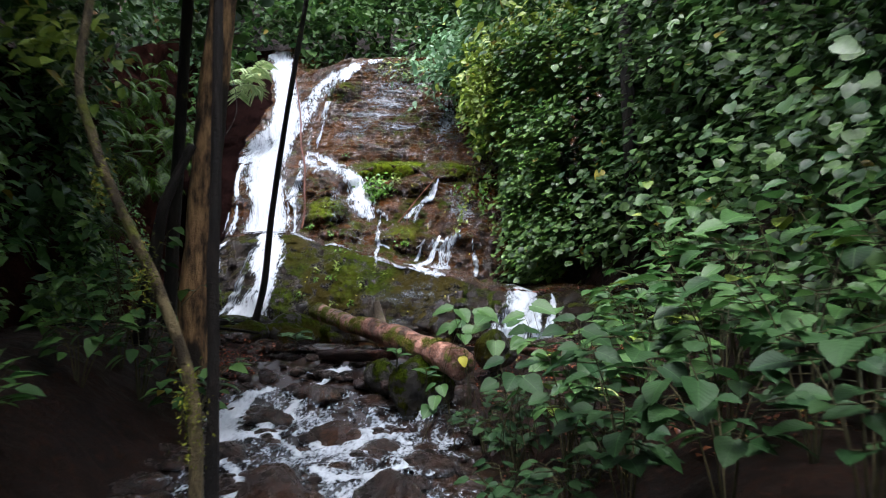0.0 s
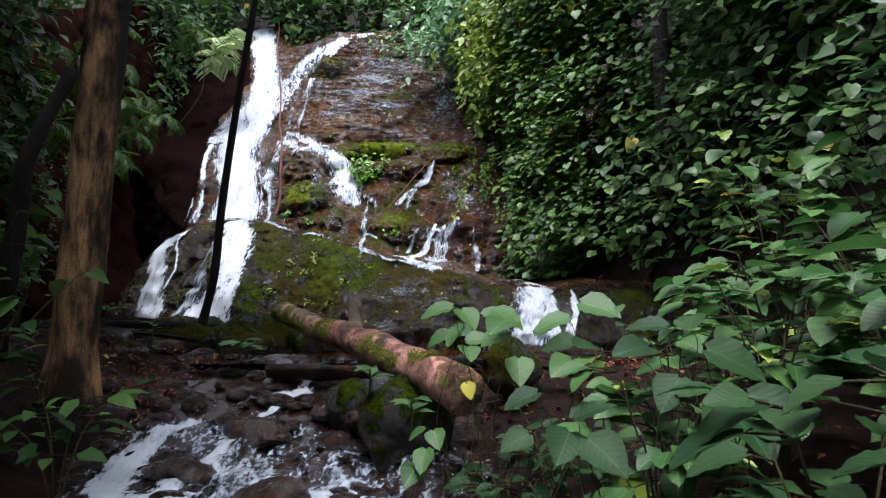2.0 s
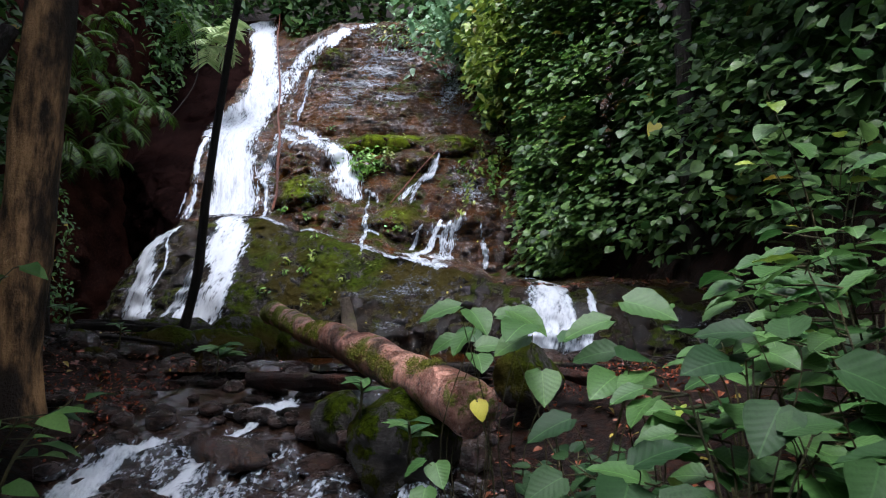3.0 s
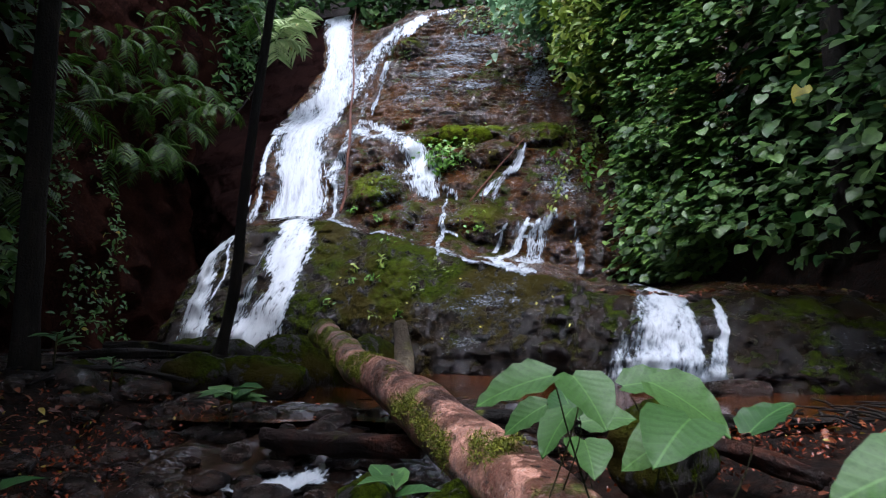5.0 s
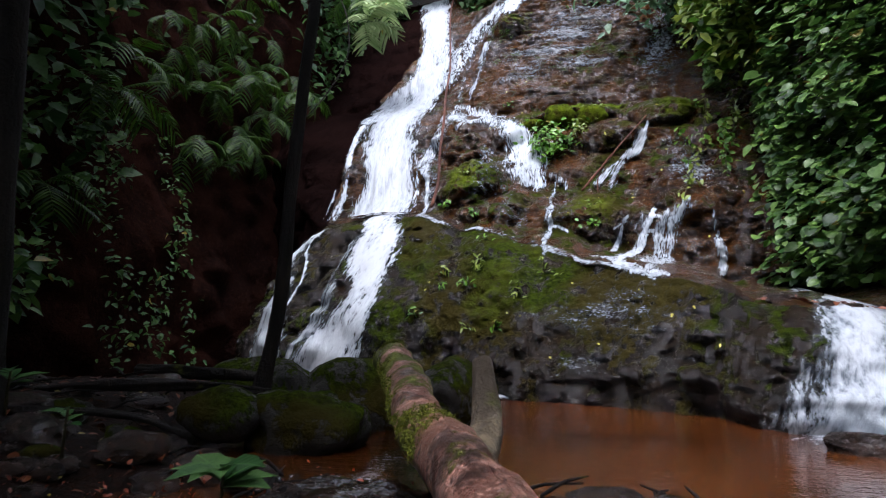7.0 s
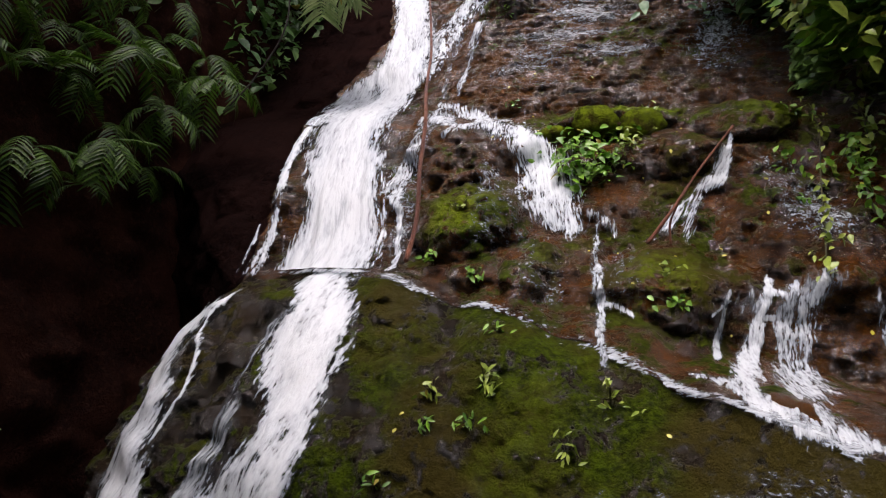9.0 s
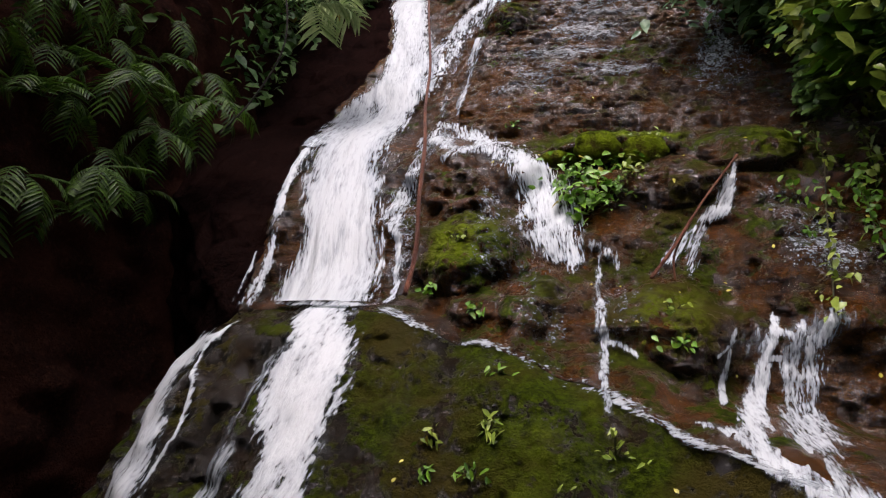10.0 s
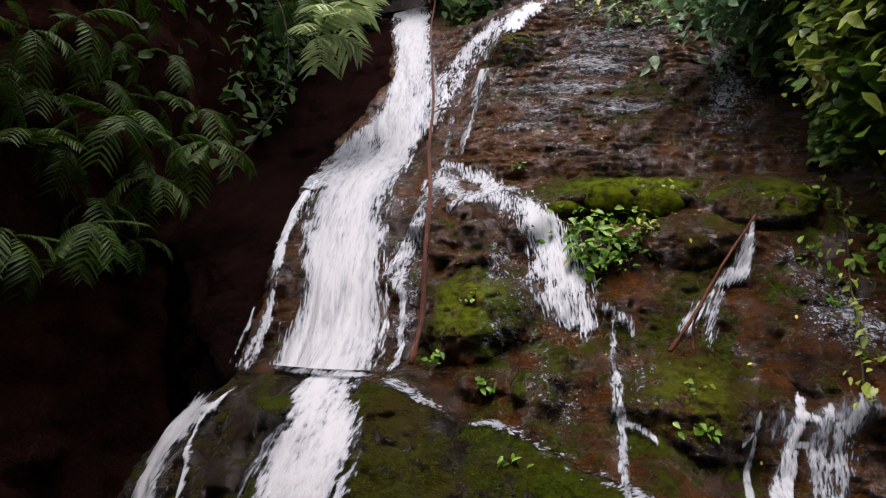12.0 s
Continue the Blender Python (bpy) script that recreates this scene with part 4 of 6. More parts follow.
flow_sheet("cascade", [[(0.40, 2.26, 0.02), (0.44, 2.01, 0.028), (0.46, 1.83, 0.06), (0.52, 1.62, 0.05), (0.52, 1.42, 0.05)]], LACE, rock_front, 0.016, 0.035, 0.012, 9, 4, ragged=1.5, full=0.7)
flow_sheet("lower_fall", [[(-3.93, 2.22, 0.19), (-3.84, 1.99, 0.22), (-3.84, 1.78, 0.265), (-3.80, 1.58, 0.255), (-3.77, 1.4, 0.24), (-3.72, 1.23, 0.235), (-3.70, 1.07, 0.245), (-3.72, 0.92, 0.275), (-3.80, 0.75, 0.315), (-3.85, 0.6, 0.35), (-3.92, 0.45, 0.41), (-4.0, 0.3, 0.46), (-4.08, 0.0, 0.52)]], TORN, boulder_front, 0.022, 0.04, 0.06, 11, 12, -0.22, glide=10, full=1.0)
flow_sheet("lower_fall", [[(-4.06, 2.05, 0.03), (-4.21, 1.81, 0.04), (-4.24, 1.63, 0.036), (-4.27, 1.44, 0.04), (-4.29, 1.23, 0.05), (-4.33, 0.99, 0.045), (-4.34, 0.75, 0.05), (-4.45, 0.55, 0.05), (-4.58, 0.2, 0.07)], [(-4.2, 1.3, 0.07), (-4.22, 1.0, 0.09), (-4.28, 0.7, 0.11)]], THIN, boulder_front, 0.018, 0.035, 0.01, 27, 4, -0.25, ragged=1.6)
flow_sheet("lower_left_fall", [[(-4.85, 2.14, 0.02), (-4.99, 2.02, 0.08), (-5.15, 1.93, 0.16), (-5.38, 1.82, 0.21), (-5.35, 1.62, 0.21), (-5.24, 1.42, 0.205), (-5.16, 1.25, 0.23), (-5.12, 1.07, 0.26), (-5.06, 0.9, 0.28), (-5.02, 0.72, 0.295), (-4.99, 0.55, 0.295), (-5.02, 0.38, 0.29), (-5.1, 0.15, 0.24), (-5.22, -0.1, 0.23)],
                               [(-4.98, 1.96, 0.018), (-4.86, 1.7, 0.018), (-4.78, 1.5, 0.02), (-4.68, 1.27, 0.018), (-4.77, 0.98, 0.022)]], TORN, boulder_front, 0.02, 0.04, 0.05, 12, 10, -0.2, glide=10, full=1.0)


# shallow broken water over the boulder's rim
RIM = [(x, float(ridge_height(np.float64(x))) + 0.025 + 0.012 * math.sin(5 * x), 0.030 + 0.010 * math.sin(3.3 * x + 1) + 0.022 * max(0, 1 - abs(x + 1.9) / 0.6)) for x in np.arange(-3.5, -0.2, 0.12)]
flow_sheet("rim_stream", [RIM], RUN, rock_front, 0.014, 0.03, 0.01, 13, 2, 0.0, ragged=1.1, full=0.58)
# pale fleck sheets on the rock: painted glints and bits of trickle
for k, (rows, on) in enumerate((
        ([(-3.3, 8.7, 0.0, 8.6), (-3.5, 7.6, 0.0, 7.5), (-3.8, 6.6, -0.2, 6.6), (-3.9, 5.2, -0.6, 5.2)], cliff_front),
        ([(-0.6, 3.3, 0.75, 3.3), (-0.6, 2.9, 0.75, 2.9), (-0.55, 2.45, 0.7, 2.4)], cliff_front),
        ([(-2.6, 2.9, -0.9, 2.9), (-2.7, 2.4, -0.8, 2.4), (-2.5, 1.95, -0.9, 1.7)], cliff_front),
        ([(-4.1, 5.3, -3.6, 5.3), (-4.1, 4.6, -3.4, 4.6), (-4.0, 3.6, -3.4, 3.6), (-3.9, 2.4, -3.3, 2.4)], cliff_front),
        ([(-0.9, 3.9, 0.9, 3.9), (-0.8, 3.2, 1.0, 3.2), (-0.7, 2.5, 1.0, 2.4)], cliff_front),
        ([(-3.2, 4.3, -2.3, 3.4), (-3.3, 3.4, -2.2, 2.9), (-3.2, 2.4, -1.7, 2.2)], cliff_front),
        ([(-0.7, 8.6, 0.7, 8.5), (-0.9, 6.9, 0.6, 6.9), (-1.2, 5.2, 0.6, 5.0)], cliff_front),
        ([(-1.6, 1.45, 0.9, 0.98), (-2.0, 0.9, 0.9, 0.7), (-2.4, 0.45, 0.9, 0.4), (-3.0, 0.02, 0.9, 0.02)], boulder_front),
        ([(1.5, 0.86, 4.0, 0.82), (1.5, 0.5, 4.0, 0.5), (1.5, 0.05, 4.0, 0.05)], boulder_front))):
    ribbon("water_film", rows, GLINTS if k in (0, 7, 8) else GLINT_FILM, falls, on, 0.025, 60, 0.0, 40 + k, hug=0, step=0.04, edge=0.4, fade=(0.5, 0.5), dim=1.0 if on is cliff_front else 0.72)
flow_sheet("ledge_fall", [[(1.24, 0.95, 0.20), (1.12, 0.65, 0.23), (1.04, 0.38, 0.29), (1.0, 0.12, 0.35), (0.98, 0.0, 0.40)], [(1.39, 0.88, 0.08), (1.36, 0.57, 0.09), (1.34, 0.3, 0.12), (1.4, 0.0, 0.14)],
                          [(1.70, 0.86, 0.03), (1.60, 0.53, 0.04), (1.52, 0.23, 0.06), (1.45, 0.0, 0.1)]], SPLASH, boulder_front, 0.018, 0.035, 0.03, 14, 2, -0.24, full=0.80, glide=2, ragged=1.6)


def flat_water(name, x0, x1, y0, y1, mat, label):
    """The pool: a thin level sheet with low ripples, its rim under the banks."""
    x, y = np.meshgrid(np.linspace(x0, x1, 120), np.linspace(y0, y1, 90))
    y = y + 0.22 * fbm(x * 1.6, 0 * y, 0, 4, 62) * smooth((y0 + 1.2 - y) / 1.2)
    z = 0.0 + 0.006 * fbm(x * 3, y * 3, 0, 3, 61)
    me = raw_mesh(name, np.stack([x, y, z], -1).reshape(-1, 3), grid_quads(*x.shape), mat)
    tagged(new(name, me), label, "water", kind="structure")


flat_water("pool_water", -6.6, 5.0, 9.4, 15.6, POOL, "shallow red-brown pool under the falls")


def stream_sheet(name, rows, mat, parent, lift, body_at, seed):
    """Running water down the stream bed: rows of y, left x, right x."""
    rows = np.array(rows, float)
    n = int((rows[0, 0] - rows[-1, 0]) / 0.03)
    yy = np.linspace(rows[0, 0], rows[-1, 0], n)
    xl, xr = np.interp(-yy, -rows[:, 0], rows[:, 1]), np.interp(-yy, -rows[:, 0], rows[:, 2])
    xl, xr = xl + 0.3 * fbm(yy * 1.3, 0 * yy, 0, 4, seed + 7), xr + 0.3 * fbm(yy * 1.3, 0 * yy + 5, 0, 4, seed + 8)
    u = np.linspace(0, 1, 90)
    x = xl[:, None] + (xr - xl)[:, None] * u
    y = np.broadcast_to(yy[:, None], x.shape)
    z = bed(y) + lift + 0.05 * fbm(x * 3, y * 3, 0, 3, seed) + 0.03 * lumps(x * 4, y * 4, 0, seed + 1)
    me = raw_mesh(name, np.stack([x, y, z], -1).reshape(-1, 3), grid_quads(*x.shape)[:, ::-1], mat)
    layer = me.uv_layers.new(name="flow")
    idx = np.empty(len(me.loops), np.int32)
    me.loops.foreach_get("vertex_index", idx)
    layer.data.foreach_set("uv", np.stack([x, y], -1).reshape(-1, 2)[idx].astype(np.float32).ravel())
    a = me.attributes.new("body", "FLOAT", "POINT")
    a.data.foreach_set("value", (body_at(x, y) * np.clip(np.minimum(u, 1 - u) / 0.16, 0, 1)).astype(np.float32).ravel())
    return child(new(name, me), parent)


stream = thing("stream", (0, 0, 0), "dark stony stream breaking white over wet stones", "stream", kind="structure")
BROOK = [(9.75, -1.6, 0.3), (8.6, -2.2, -0.2), (7.6, -2.4, 0.3), (6.5, -2.3, 0.6), (5, -2.2, 0.5), (2, -2.2, 0.6), (-3, -2.4, 0.6)]
stream_sheet("running_water", BROOK, STREAM, stream, 0.03, lambda x, y: 0 * x, 71)


CHUTES = [[(-1.80, 8.12, 0.05), (-1.90, 7.93, 0.09), (-2.0, 7.72, 0.12), (-2.0, 7.42, 0.12), (-1.82, 6.95, 0.10)], [(-1.37, 8.05, 0.05), (-1.46, 7.70, 0.06), (-1.53, 7.45, 0.08), (-1.60, 7.15, 0.10), (-1.74, 7.02, 0.10)], [(-1.54, 7.17, 0.07), (-1.15, 6.75, 0.05)],
          [(-1.68, 6.5, 0.07), (-1.38, 5.98, 0.07), (-1.3, 5.5, 0.12)], [(-0.95, 6.3, 0.05), (-0.70, 6.02, 0.10), (-0.5, 6.12, 0.09), (-0.24, 6.42, 0.04)], [(-1.46, 8.56, 0.04), (-1.30, 8.56, 0.05), (-1.10, 8.66, 0.06)], [(-1.42, 8.17, 0.04), (-1.25, 8.4, 0.03)],
          [(-0.9, 5.2, 0.12), (-0.3, 4.9, 0.12), (-1.6, 4.6, 0.12)], [(-0.66, 7.59, 0.04), (-0.5, 7.2, 0.05), (-0.3, 6.91, 0.04)]]


def white_at(x, y):
    wash = np.exp(-((x + 0.65) / 0.45) ** 2 - ((y - 7.3) / 0.55) ** 2)
    chutes = np.clip(strand_cover(x + 0.06 * fbm(x * 5, y * 5, 0, 3, 82), y + 0.06 * fbm(x * 5, y * 5, 1, 3, 83), CHUTES), 0, 1)
    return np.clip(np.maximum(1.05 * chutes, (0.42 + 0.30 * wash + 0.36 * fbm(x * 3.2, y * 2.0, 0, 3, 81)) * smooth((8.5 - y) / 0.6)), 0, 1)


stream_sheet("white_water", BROOK, FOAM, stream, 0.09, white_at, 71)


def foam_patch(x0, y0, rx, ry, z, seed):
    """Foam spreading where falling water meets the pool."""
    x, y = np.meshgrid(np.linspace(-1, 1, 40), np.linspace(-1, 1, 30))
    edge = np.clip(1 - np.hypot(x, y) + 0.25 * fbm(x * 2, y * 2, 0, 3, seed), 0, 1)
    px_, py_ = x0 + rx * x, y0 + ry * y
    me = raw_mesh("foam", np.stack([px_, py_, z + 0.012 + 0.05 * edge + 0.01 * fbm(px_ * 8, py_ * 8, 0, 2, seed)], -1).reshape(-1, 3), grid_quads(*x.shape), FOAM)
    layer = me.uv_layers.new(name="flow")
    idx = np.empty(len(me.loops), np.int32)
    me.loops.foreach_get("vertex_index", idx)
    layer.data.foreach_set("uv", np.stack([px_, py_ * 2], -1).reshape(-1, 2)[idx].astype(np.float32).ravel())
    a = me.attributes.new("body", "FLOAT", "POINT")
    a.data.foreach_set("value", (1.3 * edge).astype(np.float32).ravel())
    return child(new("foam", me), falls)


foam_patch(-4.2, 16.55, 0.62, 0.22, 2.33, 5)
foam_patch(1.05, 11.85, 0.72, 0.42, 0.0, 1)
foam_patch(-1.9, 14.0, 0.5, 0.12, 0.0, 4)


# ---- log and trees ----
def fallen_log():
    ob = thing("fallen_log", (-0.9, 9.35, 0.2), "fallen red-brown log with moss patches lying across the stream", "log")
    axis = curve_points([(-1.06, 2.05, 0.30), (-0.95, 1.85, 0.28), (-0.56, 1.05, 0.18), (-0.27, 0.4, 0.09), (0.09, -0.2, 0.02), (0.75, -1.4, -0.17), (1.05, -2.0, -0.27)], 14)
    n = len(axis)
    r = [0.06, 0.10] + [float(ramp(np.float64(i), [0, 30, 46, 55, 84], [0.125, 0.116, 0.106, 0.128, 0.146])) for i in range(2, n - 1)] + [0.14]
    part("trunk", tube(axis, r, 40, 0.13, 5), LOG, ob)
    part("branch_stub", tube(curve_points([(0.10, -0.05, 0.0), (0.09, 0.16, 0.12), (0.05, 0.30, 0.24), (0.01, 0.40, 0.37)], 6), [0.074 - 0.0016 * i for i in range(19)], 16, 0.14, 6), STUB, ob, "broken mossy branch stub")
    # bark peels off in strips along the trunk
    flaps = random.Random(12)
    for k in (54, 62):
        a = flaps.uniform(-1.1, 0.9)
        lift = r[k] - 0.006
        out = Vector((math.sin(a) * 0.88, math.sin(a) * 0.47, math.cos(a)))
        strip = [axis[min(k + d, n - 1)] + out * (lift + e) for d, e in ((-3, -0.01), (-1, 0.008), (1, 0.010), (3, -0.006), (5, -0.014))]
        part("bark_flap", tube(strip, [0.006, 0.017, 0.021, 0.015, 0.005], 9, 0.5, 8 + k), LOG, ob, "peeling strip of pink bark")
    # tufts of moss on the upper side of the trunk
    rng = np.random.default_rng(3)
    spots, ups = [], []
    for i in range(84):
        low, high, left, right = ((45, 53, -1.5, 0.6), (16, 44, -1.7, -1.0), (62, 69, -1.7, -0.9), (71, 75, -1.2, 0.6), (2, 14, -1.4, 0.4))[(0, 0, 1, 2, 3, 2, 0, 1, 4)[i % 9]]
        k = int(rng.integers(low, high))
        p = axis[min(k, n - 1)]
        a0 = rng.uniform(left, right)
        for j in range(150):
            a = a0 + rng.normal(0, 0.16)
            out = Vector((math.sin(a) * 0.88, math.sin(a) * 0.47, math.cos(a)))
            q = p + (axis[min(k + 1, n - 1)] - p) * rng.normal(0, 0.5) + out * (r[k] + 0.016 * rng.random())
            spots.append(q[:])
            ups.append(out[:])
    v, t = leaf_cloud(np.array(spots), np.array(ups), rng.uniform(0.008, 0.019, len(spots)), rng, LANCE, 0.0, 0.9)
    moss = child(new("moss", raw_mesh("moss", v, t, LOG_MOSS)), ob, "bright yellow-green moss tufts")
    moss["kind"] = "stuff"
    return ob


fallen_log()


def dead_log(controls, r, label, mat=None, name="rotten_log", seed=1):
    base = controls[0]
    ob = thing(name, base, label, "log")
    pts = curve_points([tuple(c[k] - base[k] for k in range(3)) for c in controls], 8)
    part("trunk", tube(pts, [r * (0.8 + 0.35 * math.sin(3.0 * i / len(pts))) for i in range(len(pts))], 16, 0.55, seed), mat or ROTTEN, ob)
    return ob


dead_log([(-1.45, 8.95, -0.04), (-1.1, 8.83, -0.03), (-0.55, 8.72, -0.02)], 0.06, "rotten red-brown log lying in the stream", seed=2)
dead_log([(0.55, 8.9, 0.06), (0.85, 8.45, 0.02), (1.05, 8.1, -0.02)], 0.035, "short dark stick resting on leaf litter", seed=3)
dead_log([(-0.8, 9.55, 0.0), (-0.3, 9.38, 0.03), (0.0, 9.36, 0.02), (0.6, 9.15, 0.02)], 0.028, "dark wet log damming the pool", DARK_BARK, seed=4)
dead_log([(0.3, 9.45, 0.0), (0.7, 9.3, 0.03), (1.2, 9.42, 0.02), (1.8, 9.5, 0.03)], 0.026, "dark wet branch damming the pool", DARK_BARK, seed=5)
dead_log([(-3.9, 10.3, 0.32), (-3.4, 10.45, 0.36), (-3.1, 10.8, 0.34), (-2.6, 10.9, 0.3)], 0.028, "dark fallen branch on the bank", DARK_BARK, seed=6)
dead_log([(-3.6, 9.5, 0.3), (-2.9, 9.9, 0.26), (-2.35, 9.75, 0.2)], 0.018, "thin dark fallen branch on leaf litter", DARK_BARK, seed=7)
dead_log([(-4.1, 11.4, 0.40), (-3.6, 11.3, 0.40), (-3.3, 11.5, 0.38), (-2.9, 11.5, 0.36)], 0.035, "dark fallen branch below the falls", DARK_BARK, seed=8)


def tree(name, controls, r0, r1, mat, label, limbs=(), crown=None, seed=7, sides=20, wobble=0.12):
    """A trunk along its controls, with limbs (start height share, end, radius) and an optional crown of leaves."""
    base = controls[0]
    ob = thing(name, base, label, "tree")
    pts = curve_points([tuple(c[k] - base[k] for k in range(3)) for c in controls], 10)
    n = len(pts)
    flare = [1 + 0.3 * max(0, 1 - i / 5) for i in range(n)]
    part("trunk", tube(pts, [(r0 + (r1 - r0) * i / (n - 1)) * flare[i] for i in range(n)], sides, wobble, seed), mat, ob)
    ends = [pts[-1]]
    for share, end, r in limbs:
        a = pts[int(share * (n - 1))]
        b = Vector(end)
        mid = (a + b) / 2 + Vector((0, 0, 0.15 * (b - a).length))
        path = curve_points([a, mid, b], 7)
        part("limb", tube(path, [r * (1 - 0.7 * i / (len(path) - 1)) for i in range(len(path))], 9, 0.1, seed + 1), mat, ob)
        ends.append(b)
    if crown:
        count, spread, size, leaf = crown
        rng = np.random.default_rng(seed)
        mids = np.array([e[:] for e in ends])
        clumps = mids[rng.integers(0, len(mids), count // 40)] + rng.normal(0, 1, (count // 40, 3)) * np.array([spread, spread, spread * 0.55])
        at = clumps[rng.integers(0, len(clumps), count)] + rng.normal(0, 0.28, (count, 3))
        v, t = leaf_cloud(at, np.tile([0, -0.15, 1.0], (count, 1)), rng.uniform(*size, count), rng, BROAD, 0.4, 0.45)
        child(new("crown", raw_mesh("crown", v, t, leaf)), ob)
    return ob


tree("leaning_sapling", [(-2.85, 11.16, 0.22), (-2.70, 11.14, 0.9), (-2.63, 11.14, 1.78), (-2.48, 11.15, 3.1), (-2.32, 11.15, 4.25), (-1.9, 11.3, 7.5)], 0.052, 0.036, DARK_BARK, "thin dark leaning sapling trunk at the stream's edge", sides=12)
tree("forest_tree", [(-2.46, 7.75, -0.2), (-2.43, 7.75, 0.6), (-2.36, 7.72, 1.8), (-2.26, 7.7, 3.3), (-1.95, 7.8, 8)], 0.155, 0.13, TRUNK, "forest tree trunk with pale peeling bark",
     limbs=((0.95, (-1.4, -2.2, 7.6), 0.08), (0.9, (-2.6, 0.6, 7.4), 0.08), (0.98, (-1.2, 1.8, 8.4), 0.07)), crown=(900, 1.1, (0.16, 0.3), DARK_LEAF), seed=8, sides=26)
tree("forest_tree", [(3.22, 13.3, 1.0), (3.21, 13.3, 3), (3.18, 13.3, 5), (3.15, 13.5, 9), (3.1, 13.8, 12)], 0.13, 0.11, DARK_BARK, "dark forest tree trunk half hidden in leaves",
     limbs=((0.8, (-1.0, 1.2, 9.8), 0.08), (0.9, (1.6, -0.6, 10.4), 0.08)), crown=(1800, 1.6, (0.2, 0.35), DARK_LEAF), seed=9)
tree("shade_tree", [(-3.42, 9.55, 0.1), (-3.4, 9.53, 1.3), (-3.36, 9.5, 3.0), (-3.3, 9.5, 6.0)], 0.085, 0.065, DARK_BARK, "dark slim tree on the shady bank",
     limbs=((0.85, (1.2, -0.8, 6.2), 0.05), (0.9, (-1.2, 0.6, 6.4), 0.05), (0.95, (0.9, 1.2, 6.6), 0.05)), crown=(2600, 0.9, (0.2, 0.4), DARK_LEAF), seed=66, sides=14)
BACK = ((-10.5, 20.5, 0.24), (-10.0, 16.2, 0.2), (-8.6, 11.6, 0.2), (-10.4, 24.5, 0.26), (-6.3, 27.6, 0.22), (-2.6, 27.2, 0.2), (0.6, 27.0, 0.24), (4.2, 24.0, 0.24), (5.4, 19.5, 0.26), (6.0, 16.2, 0.24), (-4.4, 29.0, 0.24))
for i, (bx, by, br) in enumerate(BACK):
    bz = ground_point(bx, by) - 0.3
    tall = 6.5 + (i * 37 % 10) * 0.35
    tree("forest_tree", [(bx, by, bz), (bx + 0.15, by, bz + tall * 0.35), (bx - 0.1, by + 0.1, bz + tall * 0.7), (bx + 0.2 * (i % 3 - 1), by, bz + tall)], br, br * 0.6, DARK_BARK if i % 3 else TRUNK,
         "tall forest tree standing among dense leaves", limbs=((0.6, (1.3, -0.8, tall * 0.75), 0.07), (0.7, (-1.4, -0.5, tall * 0.85), 0.07), (0.85, (0.4, -1.4, tall), 0.06)),
         crown=(1500, 1.5, (0.2, 0.4), DARK_LEAF), seed=20 + i, sides=12)

# out-of-view trees, added so their crowns keep light off the left bank
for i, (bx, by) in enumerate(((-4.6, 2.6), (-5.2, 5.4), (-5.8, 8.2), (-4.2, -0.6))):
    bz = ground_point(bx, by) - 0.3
    tree("shade_tree", [(bx, by, bz), (bx + 0.1, by, bz + 2.2), (bx + 0.3, by, bz + 4.0), (bx + 0.5, by, bz + 5.6)], 0.18, 0.1, DARK_BARK, "added unseen tree whose dense wide crown shades the bank",
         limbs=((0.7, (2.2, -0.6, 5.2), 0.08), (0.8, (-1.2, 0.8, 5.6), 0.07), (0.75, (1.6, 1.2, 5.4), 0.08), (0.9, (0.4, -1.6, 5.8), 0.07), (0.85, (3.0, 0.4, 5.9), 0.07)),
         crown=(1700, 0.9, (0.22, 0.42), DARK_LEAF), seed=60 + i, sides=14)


def liana(controls, r, label, mat, seed=0, name="liana"):
    base = controls[0]
    ob = thing(name, base, label, "vine")
    pts = curve_points([tuple(c[k] - base[k] for k in range(3)) for c in controls], 10)
    part("stem", tube(pts, [r * (1 - 0.35 * i / len(pts)) for i in range(len(pts))], 10, 0.25, seed), mat, ob)
    return ob


pale_liana = liana([(-1.12, 4.4, -0.95), (-1.14, 4.42, -0.3), (-1.22, 4.46, 0.05), (-1.36, 4.46, 0.41), (-1.52, 4.46, 0.72), (-1.65, 4.46, 0.97), (-1.78, 4.5, 1.25), (-1.87, 4.5, 1.64), (-1.8, 4.6, 2.6)], 0.034, "mottled pale liana with moss, climbing from the stream bank", LIANA, 3)
for k, (lx, lz) in enumerate(((-0.03, 0.68), (-0.06, 0.85), (-0.3, 1.45), (-0.55, 1.95))):
    g = np.random.default_rng(70 + k)
    at = np.array([lx, 0.0, lz]) + g.normal(0, 1, (160, 3)) * np.array([0.035, 0.03, 0.09])
    v, t = leaf_cloud(at, np.tile([0.0, -0.6, 0.6], (160, 1)), g.uniform(0.012, 0.03, 160), g, LANCE, 0.2, 0.9)
    child(new("moss", raw_mesh("moss", v, t, LOG_MOSS)), pale_liana, "tuft of yellow-green moss")["kind"] = "stuff"
liana([(-1.17, 4.8, -1.1), (-1.19, 4.8, -0.3), (-1.22, 4.8, 0.5), (-1.24, 4.82, 1.4), (-1.30, 4.85, 3.4)], 0.04, "slim dark stem standing in the stream bank", DARK_BARK, 4, "slim_tree")
liana([(-2.9, 7.6, 0.1), (-2.72, 7.5, 0.9), (-2.62, 7.4, 1.4), (-2.42, 7.5, 2.0)], 0.07, "dark forked stem leaning on a tree", DARK_BARK, 5)
